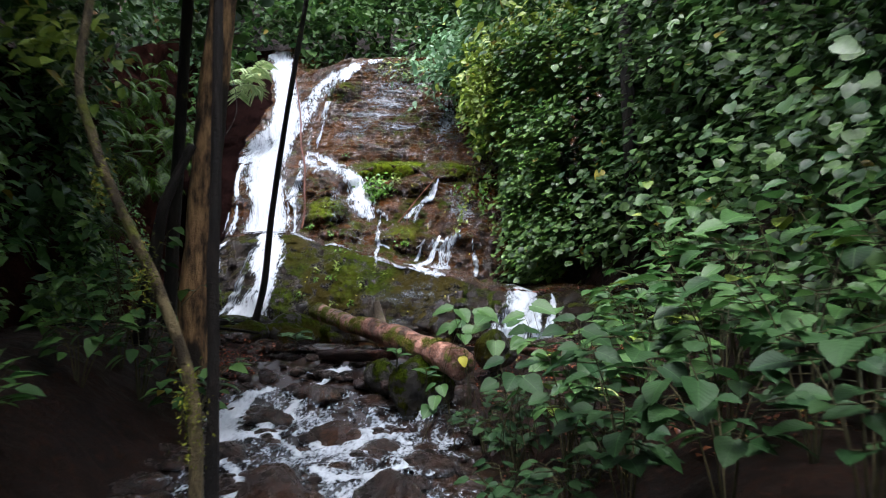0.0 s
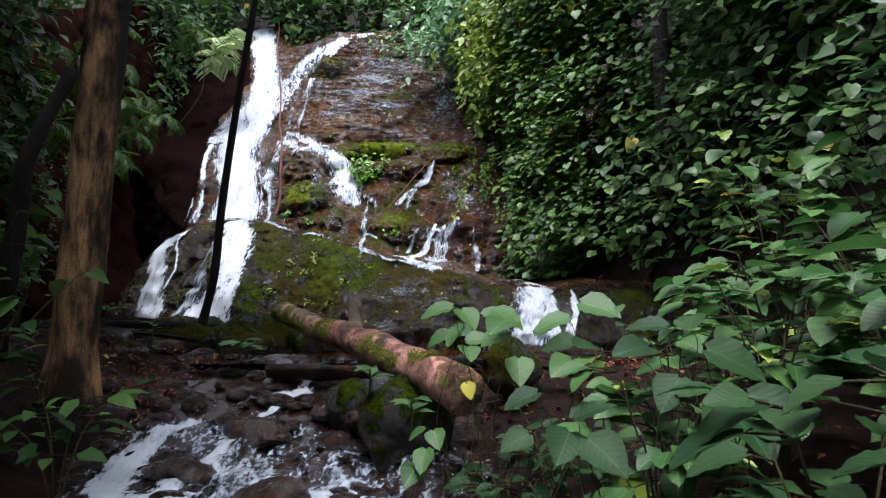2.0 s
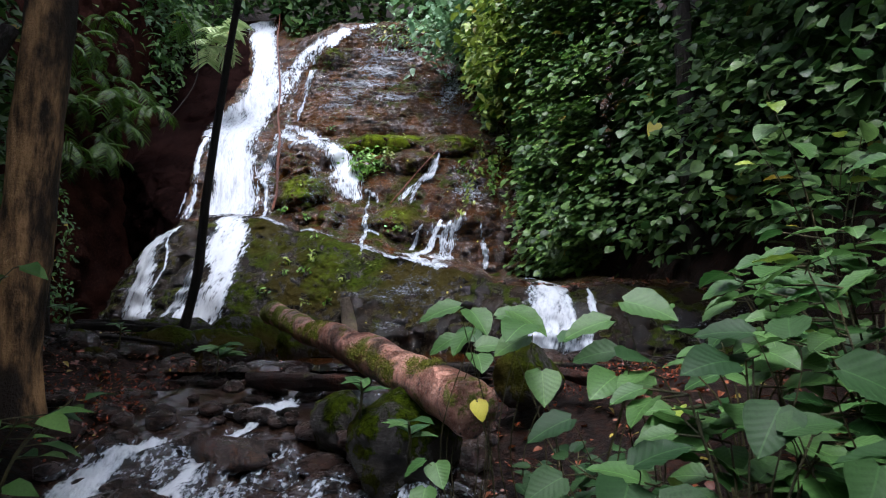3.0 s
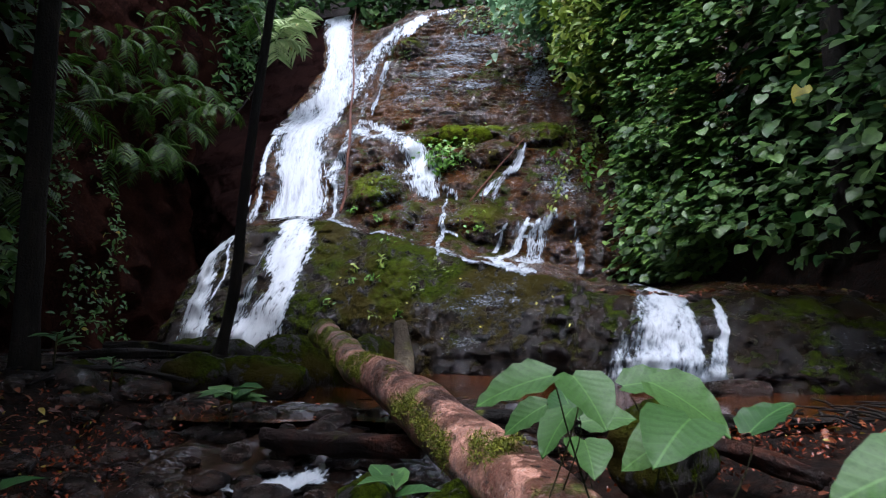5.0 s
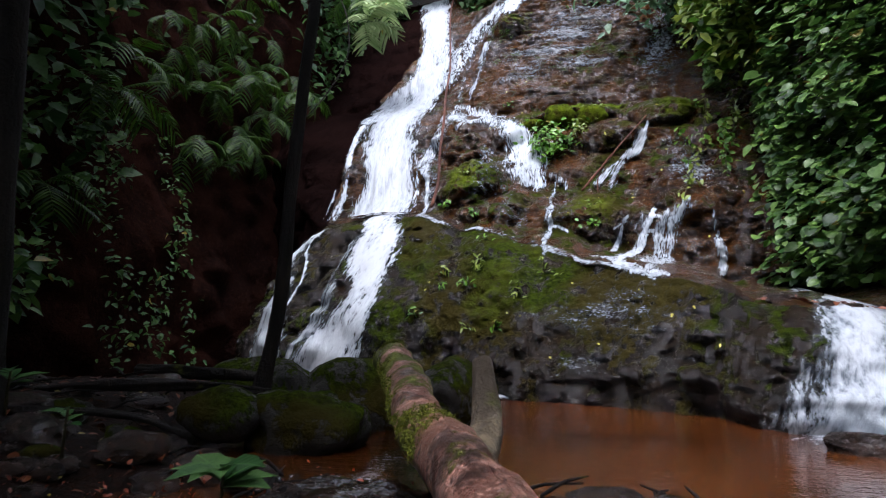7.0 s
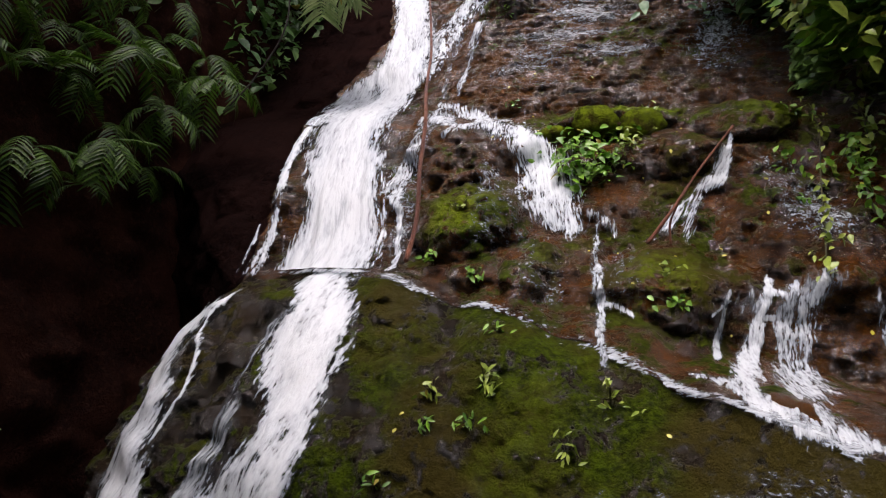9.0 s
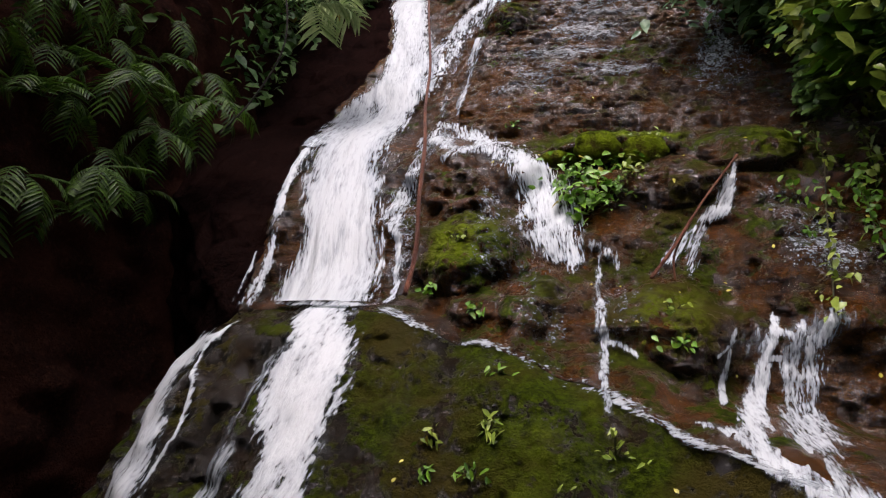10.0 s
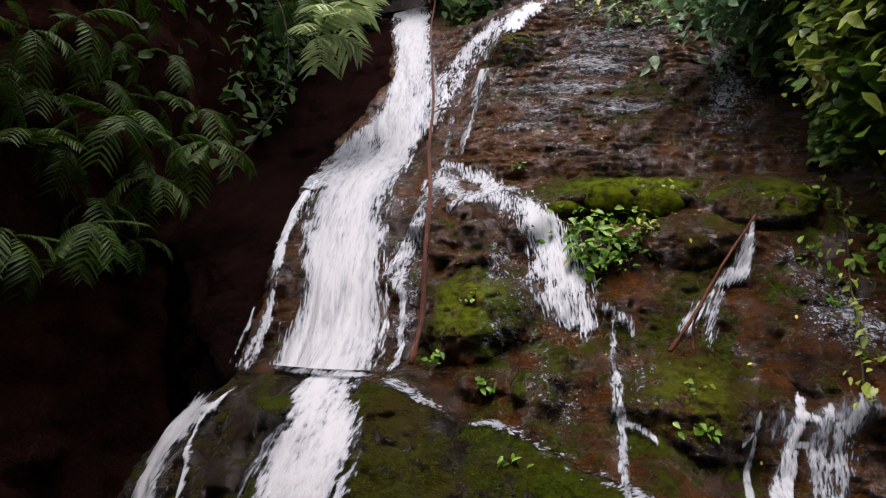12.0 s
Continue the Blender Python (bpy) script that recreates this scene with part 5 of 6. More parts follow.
liana([(-3.31, 16.2, 2.45), (-3.33, 16.55, 2.87), (-3.46, 17.05, 3.5), (-3.62, 17.75, 4.23), (-4.08, 19.3, 5.2), (-4.40, 20.6, 6.25), (-4.80, 21.9, 7.44), (-5.05, 22.7, 8.1), (-5.32, 23.6, 8.95), (-5.62, 24.9, 10.1), (-5.9, 25.8, 11.2)], 0.024, "red-brown vine hanging down the rock face", REDVINE, 6, "hanging_vine")
liana([(-5.9, 17.2, 4.3), (-5.55, 17.3, 4.75), (-5.25, 17.4, 5.4), (-5.35, 17.5, 6.2), (-5.7, 17.6, 6.9)], 0.013, "thin brown vine bowed in front of the bank", DARK_BARK, 7, "hanging_vine")


def twig_branch():
    ob = thing("dead_branch", (-1.22, 16.5, 2.62), "thin red-brown dead branch lying on the wet rock", "branch")
    part("stem", tube(curve_points([(0, 0, 0), (0.22, 0.2, 0.32), (0.5, 0.62, 0.78), (0.86, 1.05, 1.3)], 8), [0.016] * 13 + [0.011] * 12, 8, 0.3, 2), REDVINE, ob)
    part("twig", tube(curve_points([(0.28, 0.28, 0.4), (0.2, 0.2, 0.2), (0.2, 0.12, 0.0)], 5), [0.010] * 11, 6, 0.3, 3), REDVINE, ob)
    return ob


twig_branch()


# ---- leaves on the banks ----
def wall_leaves(name, n, seed, pick, size, mat, kind, label, spread=0.4, hang=0.5, lead=(0, 0)):
    rng = np.random.default_rng(seed)
    places, faces = pick(rng, n)
    v, t = leaf_cloud(places, faces, rng.uniform(*size, len(places)), rng, kind, hang, spread, lead)
    return tagged(new(name, raw_mesh(name, v, t, mat)), label, "foliage", kind="stuff")


def right_wall(y0, y1, z0, z1, out=0.5, inward=0.0, gaps=-0.45):
    def pick(rng, n):
        y = rng.uniform(y0, y1, n)
        z = rng.uniform(z0, z1, n)
        bulge = 0.45 * fbm(y * 0.6, z * 0.6, 3.0, 3, 91)
        x = bank_right(y) + inward - 0.1 - out * rng.random(n) ** 2 - bulge + 0.10 * np.maximum(z - 5, 0)
        x = np.where(y > 15.8, np.maximum(x, np.where(z < 4.7, 1.15, np.where(z < 6, 0.6, 0.2)) + 0.25 * rng.random(n)), x)
        keep = (0.6 * vnoise(y * 1.6, z * 1.6, 0, 92) + 0.6 * vnoise(y * 4.2, z * 4.8, 0, 93) > gaps) & (z > np.maximum(0.9, 1.2 - 0.08 * (y - 14)) * (y > 12.5)) & ((z > 1.4) | (y < 9.0) | (y > 12.5))
        keep &= ~((np.abs(y - 12.85) < 0.55) & (z > 2.1) & (x < 3.25) & (rng.random(n) < 0.85))  # thin leaves round a trunk
        return np.stack([x, y, z], 1)[keep], np.tile([-0.3, -0.25, 0.9], (keep.sum(), 1))
    return pick


wall_leaves("climbing_vine", 27000, 11, right_wall(13.6, 19.5, 1.2, 6.3, 0.65, 0.0, -0.22), (0.07, 0.15), VINE_LEAF, HEART, "dense wall of broad green vine leaves over the bank", 0.26, 0.35, (-0.55, -0.75))
def clump(mid, size):
    def pick(rng, n):
        p = np.array(mid) + rng.normal(0, 1, (n, 3)) * np.array(size)
        return p, np.tile([-0.2, -0.3, 0.9], (n, 1))
    return pick


wall_leaves("climbing_vine", 1500, 31, clump((1.05, 17.3, 6.1), (0.4, 0.5, 0.5)), (0.14, 0.28), LIME_LEAF, BROAD, "light yellow-green young leaves above the vines")
wall_leaves("climbing_vine", 700, 32, clump((1.25, 18.0, 5.3), (0.18, 0.5, 0.4)), (0.12, 0.24), LIME_LEAF, BROAD, "light yellow-green young leaves above the vines")
wall_leaves("climbing_vine", 190, 35, clump((0.8, 17.6, 5.2), (0.2, 0.3, 0.3)), (0.15, 0.30), ROCK_LEAF, HEART, "large bright green leaves hanging over the rock")
wall_leaves("climbing_vine", 900, 37, clump((1.0, 16.2, 5.4), (0.28, 0.35, 0.5)), (0.10, 0.20), LIME_LEAF, BROAD, "light yellow-green young leaves among the vines")
wall_leaves("climbing_vine", 2600, 33, clump((0.5, 20.0, 7.6), (0.7, 0.7, 0.45)), (0.14, 0.28), PALE_LEAF, BROAD, "pale blue-green bushes above the vines")
wall_leaves("climbing_vine", 260, 36, clump((0.6, 18.2, 5.8), (0.2, 0.3, 0.25)), (0.10, 0.22), LIME_LEAF, BROAD, "light yellow-green young leaves above the vines")
wall_leaves("climbing_vine", 700, 34, clump((2.2, 15.6, 6.4), (0.8, 0.8, 0.6)), (0.14, 0.28), LIME_LEAF, BROAD, "light yellow-green leaves high on the bank")
wall_leaves("climbing_vine", 1300, 38, clump((1.5, 19.0, 7.1), (0.5, 0.5, 0.4)), (0.14, 0.28), PALE_LEAF, BROAD, "pale blue-green bushes above the vines")
wall_leaves("climbing_vine", 1100, 39, clump((2.0, 16.9, 6.6), (0.5, 0.5, 0.45)), (0.12, 0.30), LIME_LEAF, BROAD, "light yellow-green leaves high on the bank")
wall_leaves("bank_foliage", 7000, 12, right_wall(15, 26, 6.2, 13, 0.9), (0.16, 0.34), DARK_LEAF, BROAD, "thick green forest leaves above the vines")
wall_leaves("bank_foliage", 34000, 15, right_wall(2.0, 14.2, 0.0, 8.5, 1.3, 0.0, 0.12), (0.07, 0.15), UNDERGROWTH, HEART, "thick green undergrowth on the bank", 0.30, 0.35, (-0.55, -0.6))


wall_leaves("bank_foliage", 12000, 18, right_wall(1.0, 15, 0.0, 10, 0.5, 1.0, -2), (0.12, 0.3), DARK_LEAF, BROAD, "dark inner leaves of the undergrowth")
wall_leaves("bank_foliage", 13000, 22, right_wall(3.0, 17, 0.8, 11, 0.7, 1.5, -2), (0.24, 0.46), DARK_LEAF, BROAD, "dark inner leaves of the undergrowth")


def left_wall(rng, n):
    y, z = rng.uniform(3, 24, n), rng.random(n)
    z = ramp(y, [3, 8, 12, 15, 18, 20, 25], [0.3, 0.9, 2.0, 3.0, 4.6, 5.4, 9.5]) + z * 7
    x = bank_left(y) - 0.12 * z + 0.4 - rng.random(n) * 1.2 + 0.6 * fbm(y * 0.6, z * 0.6, 0, 3, 95)
    keep = ~((y > 13.8) & (y < 20.5) & (z < 8.2) & (rng.random(n) < 0.72))
    x = np.where((y > 13.5) & (y < 19), x - 0.7, x)
    return np.stack([x, y, z], 1)[keep], np.tile([0.35, -0.3, 0.85], (keep.sum(), 1))


wall_leaves("bank_foliage", 15000, 13, left_wall, (0.12, 0.30), DARK_LEAF, BROAD, "dark forest undergrowth above the earth bank")


def low_left(rng, n):
    y, z = rng.uniform(8.5, 14.4, n), rng.uniform(0.3, 3.4, n)
    x = bank_left(y) - 0.22 * z + 0.30 + 0.35 * fbm(y * 0.6, z * 0.6, 0, 4, 51) + 0.2 * rng.random(n)
    keep = vnoise(y * 2.2, z * 2.6, 0, 99) > 0.12
    return np.stack([x, y, z], 1)[keep], np.tile([0.45, -0.3, 0.8], (keep.sum(), 1))


wall_leaves("bank_foliage", 2600, 23, low_left, (0.04, 0.10), DARK_LEAF, BROAD, "small dark leaves creeping over the earth bank")


def near_left(rng, n):
    y, z = rng.uniform(6, 11.2, n), rng.uniform(0.3, 5.5, n)
    x = bank_left(y) - 0.2 * z + 0.25 + 0.5 * fbm(y * 0.7, z * 0.7, 0, 3, 96) + 0.3 * rng.random(n)
    keep = vnoise(y * 1.8, z * 1.8, 0, 98) > 0.0
    return np.stack([x, y, z], 1)[keep], np.tile([0.35, -0.3, 0.85], (keep.sum(), 1))


wall_leaves("bank_foliage", 6000, 19, near_left, (0.08, 0.2), DARK_LEAF, BROAD, "dark leaves over the shady bank")
# lit leaves on this bank come from a lighter leaf colour
wall_leaves("bank_foliage", 6500, 20, near_left, (0.09, 0.2), VINE_LEAF, BROAD, "lighter green leaves painted as lit foliage over the shady bank")
wall_leaves("liana_foliage", 130, 21, clump((-3.0, 6.1, 2.45), (0.3, 0.25, 0.2)), (0.08, 0.2), LIME_LEAF, BROAD, "light yellow-green leaves hanging from the liana")


def crest(rng, n):
    x, y = rng.uniform(-12, 6, n), rng.uniform(24.2, 31, n)
    y = np.where((x > -4.5) & (rng.random(n) < 0.4), y - 1.2, y)
    z = 9.0 + np.maximum(y - 24.4, 0) * 1.5 + rng.uniform(-0.3, 1.8, n) + 0.8 * fbm(x * 0.5, y * 0.5, 0, 3, 97)
    keep = ~((x > -7) & (x < -5.4) & (z < 10.6)) & ~((x > -4.6) & (x < -1.8) & (y < 24.6))
    return np.stack([x, y, z], 1)[keep], np.tile([0.0, -0.35, 0.9], (keep.sum(), 1))


wall_leaves("forest_edge", 16000, 14, crest, (0.18, 0.42), DARK_LEAF, BROAD, "green forest above the top of the falls")


def behind(rng, n):
    a = rng.uniform(0, 2 * np.pi, n)
    x, y, z = 13 * np.cos(a), 4 + 13 * np.sin(a), rng.uniform(-1, 9, n)
    keep = y < 6
    return np.stack([x, y, z], 1)[keep], np.stack([-np.cos(a), -np.sin(a), 0 * a + 0.8], 1)[keep]


def hillside(rng, n):
    x, z = rng.uniform(-26, 22, n), rng.uniform(8, 32, n)
    y = 33 + 0.25 * (z - 8) + rng.uniform(-1.5, 1.5, n)
    return np.stack([x, y, z], 1), np.tile([0.0, -0.5, 0.8], (n, 1))


wall_leaves("far_foliage", 16000, 17, hillside, (0.4, 0.9), DARK_LEAF, BROAD, "dark green forest hillside behind the falls")
wall_leaves("far_foliage", 7000, 16, behind, (0.4, 0.8), DARK_LEAF, BROAD, "dark forest closing the valley behind")


# ---- shrubs with large leaves ----
def leaf_object_mesh(kind, mat, name):
    return raw_mesh(name, kind[0], kind[1], mat)


def fine_leaf(wide, tip, ripple):
    """A smooth-edged leaf one unit long with a rippled margin, folded along its midrib."""
    verts, tris = [], []
    for i in range(11):
        y = i / 10
        w = wide * (math.sin(math.pi * min(1, 0.10 + 0.90 * y) ** 0.72)) ** 0.75 if y < 1 else 0
        w = w * (1 - tip * y) if 0 < y < 1 else (0.10 if y == 0 else 0)
        back = -0.09 if i == 0 else 0
        droop = -0.24 * y * y + 0.04 * y
        e = droop + 0.22 * w + ripple * math.sin(i * 2.1)
        f = droop + 0.22 * w - ripple * math.sin(i * 2.6)
        verts += [(-w, y + back, e), (-w / 2, y + back / 2, droop + 0.06 * w), (0, y, droop), (w / 2, y + back / 2, droop + 0.06 * w), (w, y + back, f)]
    for i in range(10):
        for k in range(4):
            a = 5 * i + k
            tris += [(a, a + 1, a + 6), (a, a + 6, a + 5)]
    return np.array(verts), np.array(tris)


FINE = fine_leaf(0.46, 0.15, 0.018)
OVAL = fine_leaf(0.36, 0.05, 0.026)
BIG = {"bush": leaf_object_mesh(FINE, BUSH_LEAF, "leaf"), "oval": leaf_object_mesh(OVAL, BUSH_LEAF, "leaf"), "lime": leaf_object_mesh(OVAL, LIME_LEAF, "leaf"), "yellow": leaf_object_mesh(FINE, YELLOW_LEAF, "leaf"),
       "lance": leaf_object_mesh(BROAD, BUSH_LEAF, "leaf")}


def place_leaf(parent, at, face, tip, size, which="bush"):
    z = Vector(face).normalized()
    y = Vector(tip)
    y = (y - z * y.dot(z)).normalized()
    m = Matrix((y.cross(z), y, z)).transposed().to_4x4()
    ob = new("leaf", BIG[which])
    ob.parent = parent
    ob.matrix_basis = Matrix.Translation(at) @ m @ Matrix.Diagonal((size, size, size, 1))
    return ob


def shrub(place, height, reach, stems, leaves, size, seed, label, which="bush", lean=(0, 0)):
    """A shrub: bowed stems from one foot, with leaves on short stalks along their upper parts."""
    rng = random.Random(seed)
    ob = thing("broadleaf_shrub", place, label, "shrub", "shrubs on the bank")
    bms, spots, grown = [], [], []
    for s in range(stems):
        a = 2 * math.pi * (s + rng.random() * 0.7) / stems
        r = reach * rng.uniform(0.4, 1.0)
        h = height * rng.uniform(0.65, 1.0)
        end = Vector((r * math.cos(a) + lean[0], r * math.sin(a) + lean[1], h))
        bm = bmesh.new()
        path = curve_points([(0, 0, -0.1), (end.x * 0.35, end.y * 0.35, h * 0.6), end], 6)
        tube(path, [0.007 - 0.0003 * i for i in range(len(path))], 5, 0.0, 0, bm)
        bms.append(bm)
        spots += [(p, a, bm) for p in path[5:]]
    for i in range(leaves):
        p, a, bm = spots[int(rng.random() ** 0.7 * len(spots))]
        turn = a + rng.uniform(-1.8, 1.8)
        out = Vector((math.cos(turn), math.sin(turn), rng.uniform(-0.1, 0.35)))
        at = p + out * rng.uniform(0.03, 0.16)
        tube([p, at], [0.004, 0.003], 4, 0, 0, bm)
        face = Vector((rng.uniform(-0.5, 0.35), rng.uniform(-0.6, 0.2), 1.0))
        kind = which if rng.random() > 0.07 or which != "bush" else "lime"
        if kind == "bush" and rng.random() < 0.4:
            kind = "oval"
        grown.append((place_leaf(ob, at, face, out + Vector((0, 0, -0.35)), size * rng.uniform(0.6, 1.15), kind), bm))
    for bm in bms:
        on_stem = [leaf for leaf, b in grown if b is bm]
        stem = part("stem", bm, STEM, ob)
        for leaf in on_stem:
            leaf.parent = stem
    return ob


# the "deep" leaves carry painted shade
BIG["deep"] = leaf_object_mesh(FINE, SHADE_TONED_LEAF, "leaf")
SHRUBS = ((0.85, 5.75, 0.95, 0.32, 7, 40, 0.18, "low green shrub overhanging the stream"),
          (1.45, 6.15, 1.0, 0.40, 7, 44, 0.18, "green shrub with broad heart-shaped leaves on the bank"),
          (1.35, 7.0, 0.8, 0.34, 6, 18, 0.2, "green shrub with broad heart-shaped leaves on the bank"),
          (1.0, 4.75, 1.0, 0.36, 7, 40, 0.18, "low green shrub overhanging the stream"),
          (1.7, 5.2, 1.0, 0.5, 7, 44, 0.19, "bushy green shrub on the bank"),
          (1.75, 7.5, 0.9, 0.5, 7, 40, 0.20, "bushy green shrub on the bank"),
          (2.3, 6.4, 1.5, 0.6, 8, 48, 0.20, "tall green shrub with drooping leaves"),
          (2.6, 8.6, 2.0, 0.7, 9, 56, 0.21, "tall green shrub with drooping leaves"),
          (3.0, 7.4, 2.2, 0.7, 9, 56, 0.22, "tall green shrub with drooping leaves"),
          (2.4, 4.2, 1.3, 0.6, 8, 48, 0.18, "bushy green shrub on the bank"),
          (1.6, 3.6, 0.9, 0.45, 7, 38, 0.16, "bushy green shrub on the bank"),
          (3.2, 5.4, 2.4, 0.7, 9, 56, 0.22, "tall green shrub with drooping leaves"),
          (1.35, 4.3, 0.95, 0.45, 7, 40, 0.18, "bushy green shrub on the bank"),
          (2.2, 7.4, 1.2, 0.5, 7, 44, 0.2, "bushy green shrub on the bank"), (1.9, 4.6, 1.2, 0.5, 8, 44, 0.18, "bushy green shrub on the bank"),
          (1.05, 6.2, 0.9, 0.34, 6, 36, 0.18, "low green shrub overhanging the stream"), (1.9, 5.9, 1.3, 0.5, 8, 48, 0.19, "bushy green shrub on the bank"), (1.7, 6.6, 1.0, 0.45, 7, 44, 0.18, "bushy green shrub on the bank"), (2.6, 5.2, 1.7, 0.6, 8, 46, 0.2, "tall green shrub with drooping leaves"))
# the nearest low shrubs take the leaves with shade in their colour
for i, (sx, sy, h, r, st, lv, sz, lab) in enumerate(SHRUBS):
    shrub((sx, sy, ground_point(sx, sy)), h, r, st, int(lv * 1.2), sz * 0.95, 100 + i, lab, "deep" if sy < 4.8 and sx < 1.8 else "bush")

BIG["deep_oval"] = leaf_object_mesh(OVAL, SHADE_TONED_LEAF, "leaf")
BIG["dark"] = leaf_object_mesh(BROAD, DARK_LEAF, "leaf")
for i, (sx, sy, h) in enumerate(((-2.7, 3.9, 0.9), (-3.2, 5.2, 1.1), (-2.9, 6.6, 0.7), (-3.6, 4.2, 1.5), (-3.9, 6.4, 1.3), (-3.7, 8.4, 0.8), (-4.4, 10.2, 1.0), (-2.6, 4.9, 0.8), (-3.0, 3.1, 1.1), (-2.2, 7.2, 0.8), (-2.65, 7.15, 1.2), (-3.0, 7.5, 1.3))):
    shrub((sx, sy, ground_point(sx, sy)), h, 0.5, 6, 40, 0.19, 160 + i, "dark green shrub in deep shade on the bank", "dark")

for i, (sx, sy) in enumerate(((0.42, 5.35), (0.55, 6.35), (0.75, 5.05), (0.35, 6.85), (0.9, 6.75), (0.7, 4.4), (1.15, 5.5), (0.62, 7.2))):
    shrub((sx, sy, ground_point(sx, sy)), 0.42, 0.34, 7, 40, 0.11, 180 + i, "low green plant with shade-toned leaves covering the damp stream bank", "deep_oval")

# large-leaved plants beside the log, each leaf on its own long stalk
def stalked_plant(place, leaves, label, kinds=("bush", "oval")):
    ob = thing("large_leaf_plant", place, label, "plant", "large-leaved plants by the log")
    for i, (x, y, z, size, turn) in enumerate(leaves):
        tip = Vector((math.cos(radians(turn)), math.sin(radians(turn)), -0.25))
        at = Vector((x, y, z)) - Vector(place) - tip * size * 0.5
        low = Vector((0.02 * math.cos(i * 2.4), 0.02 * math.sin(i * 2.4), -0.08))
        path = curve_points([low, low.lerp(at, 0.4) + Vector((0.14 * math.sin(i * 3.1 + 1), 0.10 * math.cos(i * 2.3), 0.1 * at.z)), low.lerp(at, 0.8) + Vector((0.02, 0.03, 0.12 * at.z)), at], 6)
        stalk = part("stalk", tube(path, [0.0045 - 0.0002 * k for k in range(len(path))], 5), STEM, ob)
        place_leaf(stalk, at, (0.3 * math.sin(i * 1.7) - 0.1, -0.55 + 0.25 * math.sin(i * 2.9), 0.9), tip, size, kinds[0] if i % 3 else kinds[1])
    return ob


stalked_plant((0.10, 7.35, ground_point(0.10, 7.35)), [(-0.01, 6.92, 0.40, 0.19, 190), (0.18, 7.05, 0.39, 0.18, 300), (0.26, 7.75, 0.20, 0.18, 20), (0.08, 7.23, 0.29, 0.18, 230), (0.13, 7.65, 0.24, 0.16, 100), (0.19, 7.45, 0.17, 0.17, 280), (-0.02, 7.65, 0.26, 0.17, 200)],
              "leafy green plant with broad pale leaves beside the log")
stalked_plant((0.42, 7.1, ground_point(0.42, 7.1)), [(0.35, 7.22, 0.36, 0.18, 20), (0.40, 6.95, 0.38, 0.2, 330), (0.31, 7.0, 0.27, 0.18, 200), (0.66, 7.3, 0.24, 0.19, 40), (0.44, 6.8, 0.12, 0.18, 270), (0.32, 6.75, 0.32, 0.19, 240)],
              "leafy green plant with broad pale leaves beside the log")
stalked_plant((0.75, 6.55, ground_point(0.75, 6.55)), [(0.54, 6.35, 0.33, 0.18, 190), (0.57, 6.2, 0.14, 0.17, 230), (0.79, 6.4, 0.40, 0.2, 330), (0.98, 6.9, 0.35, 0.18, 60)],
              "leafy green plant with broad pale leaves on the stream bank")

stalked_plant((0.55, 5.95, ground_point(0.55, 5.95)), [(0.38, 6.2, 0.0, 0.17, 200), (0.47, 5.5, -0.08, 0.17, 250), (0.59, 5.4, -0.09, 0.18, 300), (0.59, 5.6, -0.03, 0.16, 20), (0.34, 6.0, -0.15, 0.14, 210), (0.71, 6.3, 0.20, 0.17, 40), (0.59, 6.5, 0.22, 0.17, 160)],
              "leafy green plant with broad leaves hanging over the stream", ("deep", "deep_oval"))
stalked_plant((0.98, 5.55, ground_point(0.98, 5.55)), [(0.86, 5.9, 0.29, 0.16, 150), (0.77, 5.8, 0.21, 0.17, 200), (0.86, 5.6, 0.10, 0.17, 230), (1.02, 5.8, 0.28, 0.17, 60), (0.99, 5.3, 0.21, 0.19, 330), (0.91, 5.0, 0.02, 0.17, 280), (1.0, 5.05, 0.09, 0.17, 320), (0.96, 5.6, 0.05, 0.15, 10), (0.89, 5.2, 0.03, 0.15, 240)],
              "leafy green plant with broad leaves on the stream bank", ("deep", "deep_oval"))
stalked_plant((-0.02, 6.75, ground_point(-0.02, 6.75)), [(-0.06, 6.5, -0.30, 0.15, 260), (-0.11, 6.5, -0.38, 0.15, 250), (0.0, 6.6, -0.22, 0.12, 280), (-0.1, 6.6, -0.2, 0.10, 200)],
              "drooping green plant hanging beside the stream")

# one yellowed leaf by the log
yellowed = thing("fading_leaf_stem", (0.16, 6.95, -0.45), "thin stem with a single yellow leaf", "plant")
part("stem", tube(curve_points([(0.1, 0.1, -0.3), (0.06, 0.05, 0.2), (0, 0, 0.46)], 5), [0.005] * 11, 5), STEM, yellowed)
place_leaf(yellowed, (0, 0, 0.46), (0.1, -0.9, 0.5), (0.2, 0, -1), 0.095, "yellow")


hanging_leaf = thing("fading_leaf_stem", (2.42, 11.95, 2.45), "thin stem with a single orange-yellow leaf among the vines", "plant")
part("stem", tube(curve_points([(0.35, 0.15, 0.1), (0.15, 0.05, 0.3), (0, 0, 0.3)], 5), [0.005] * 11, 5), STEM, hanging_leaf)
place_leaf(hanging_leaf, (0, 0, 0.3), (-0.3, -0.85, 0.45), (-0.5, 0, -0.7), 0.2, "yellow")


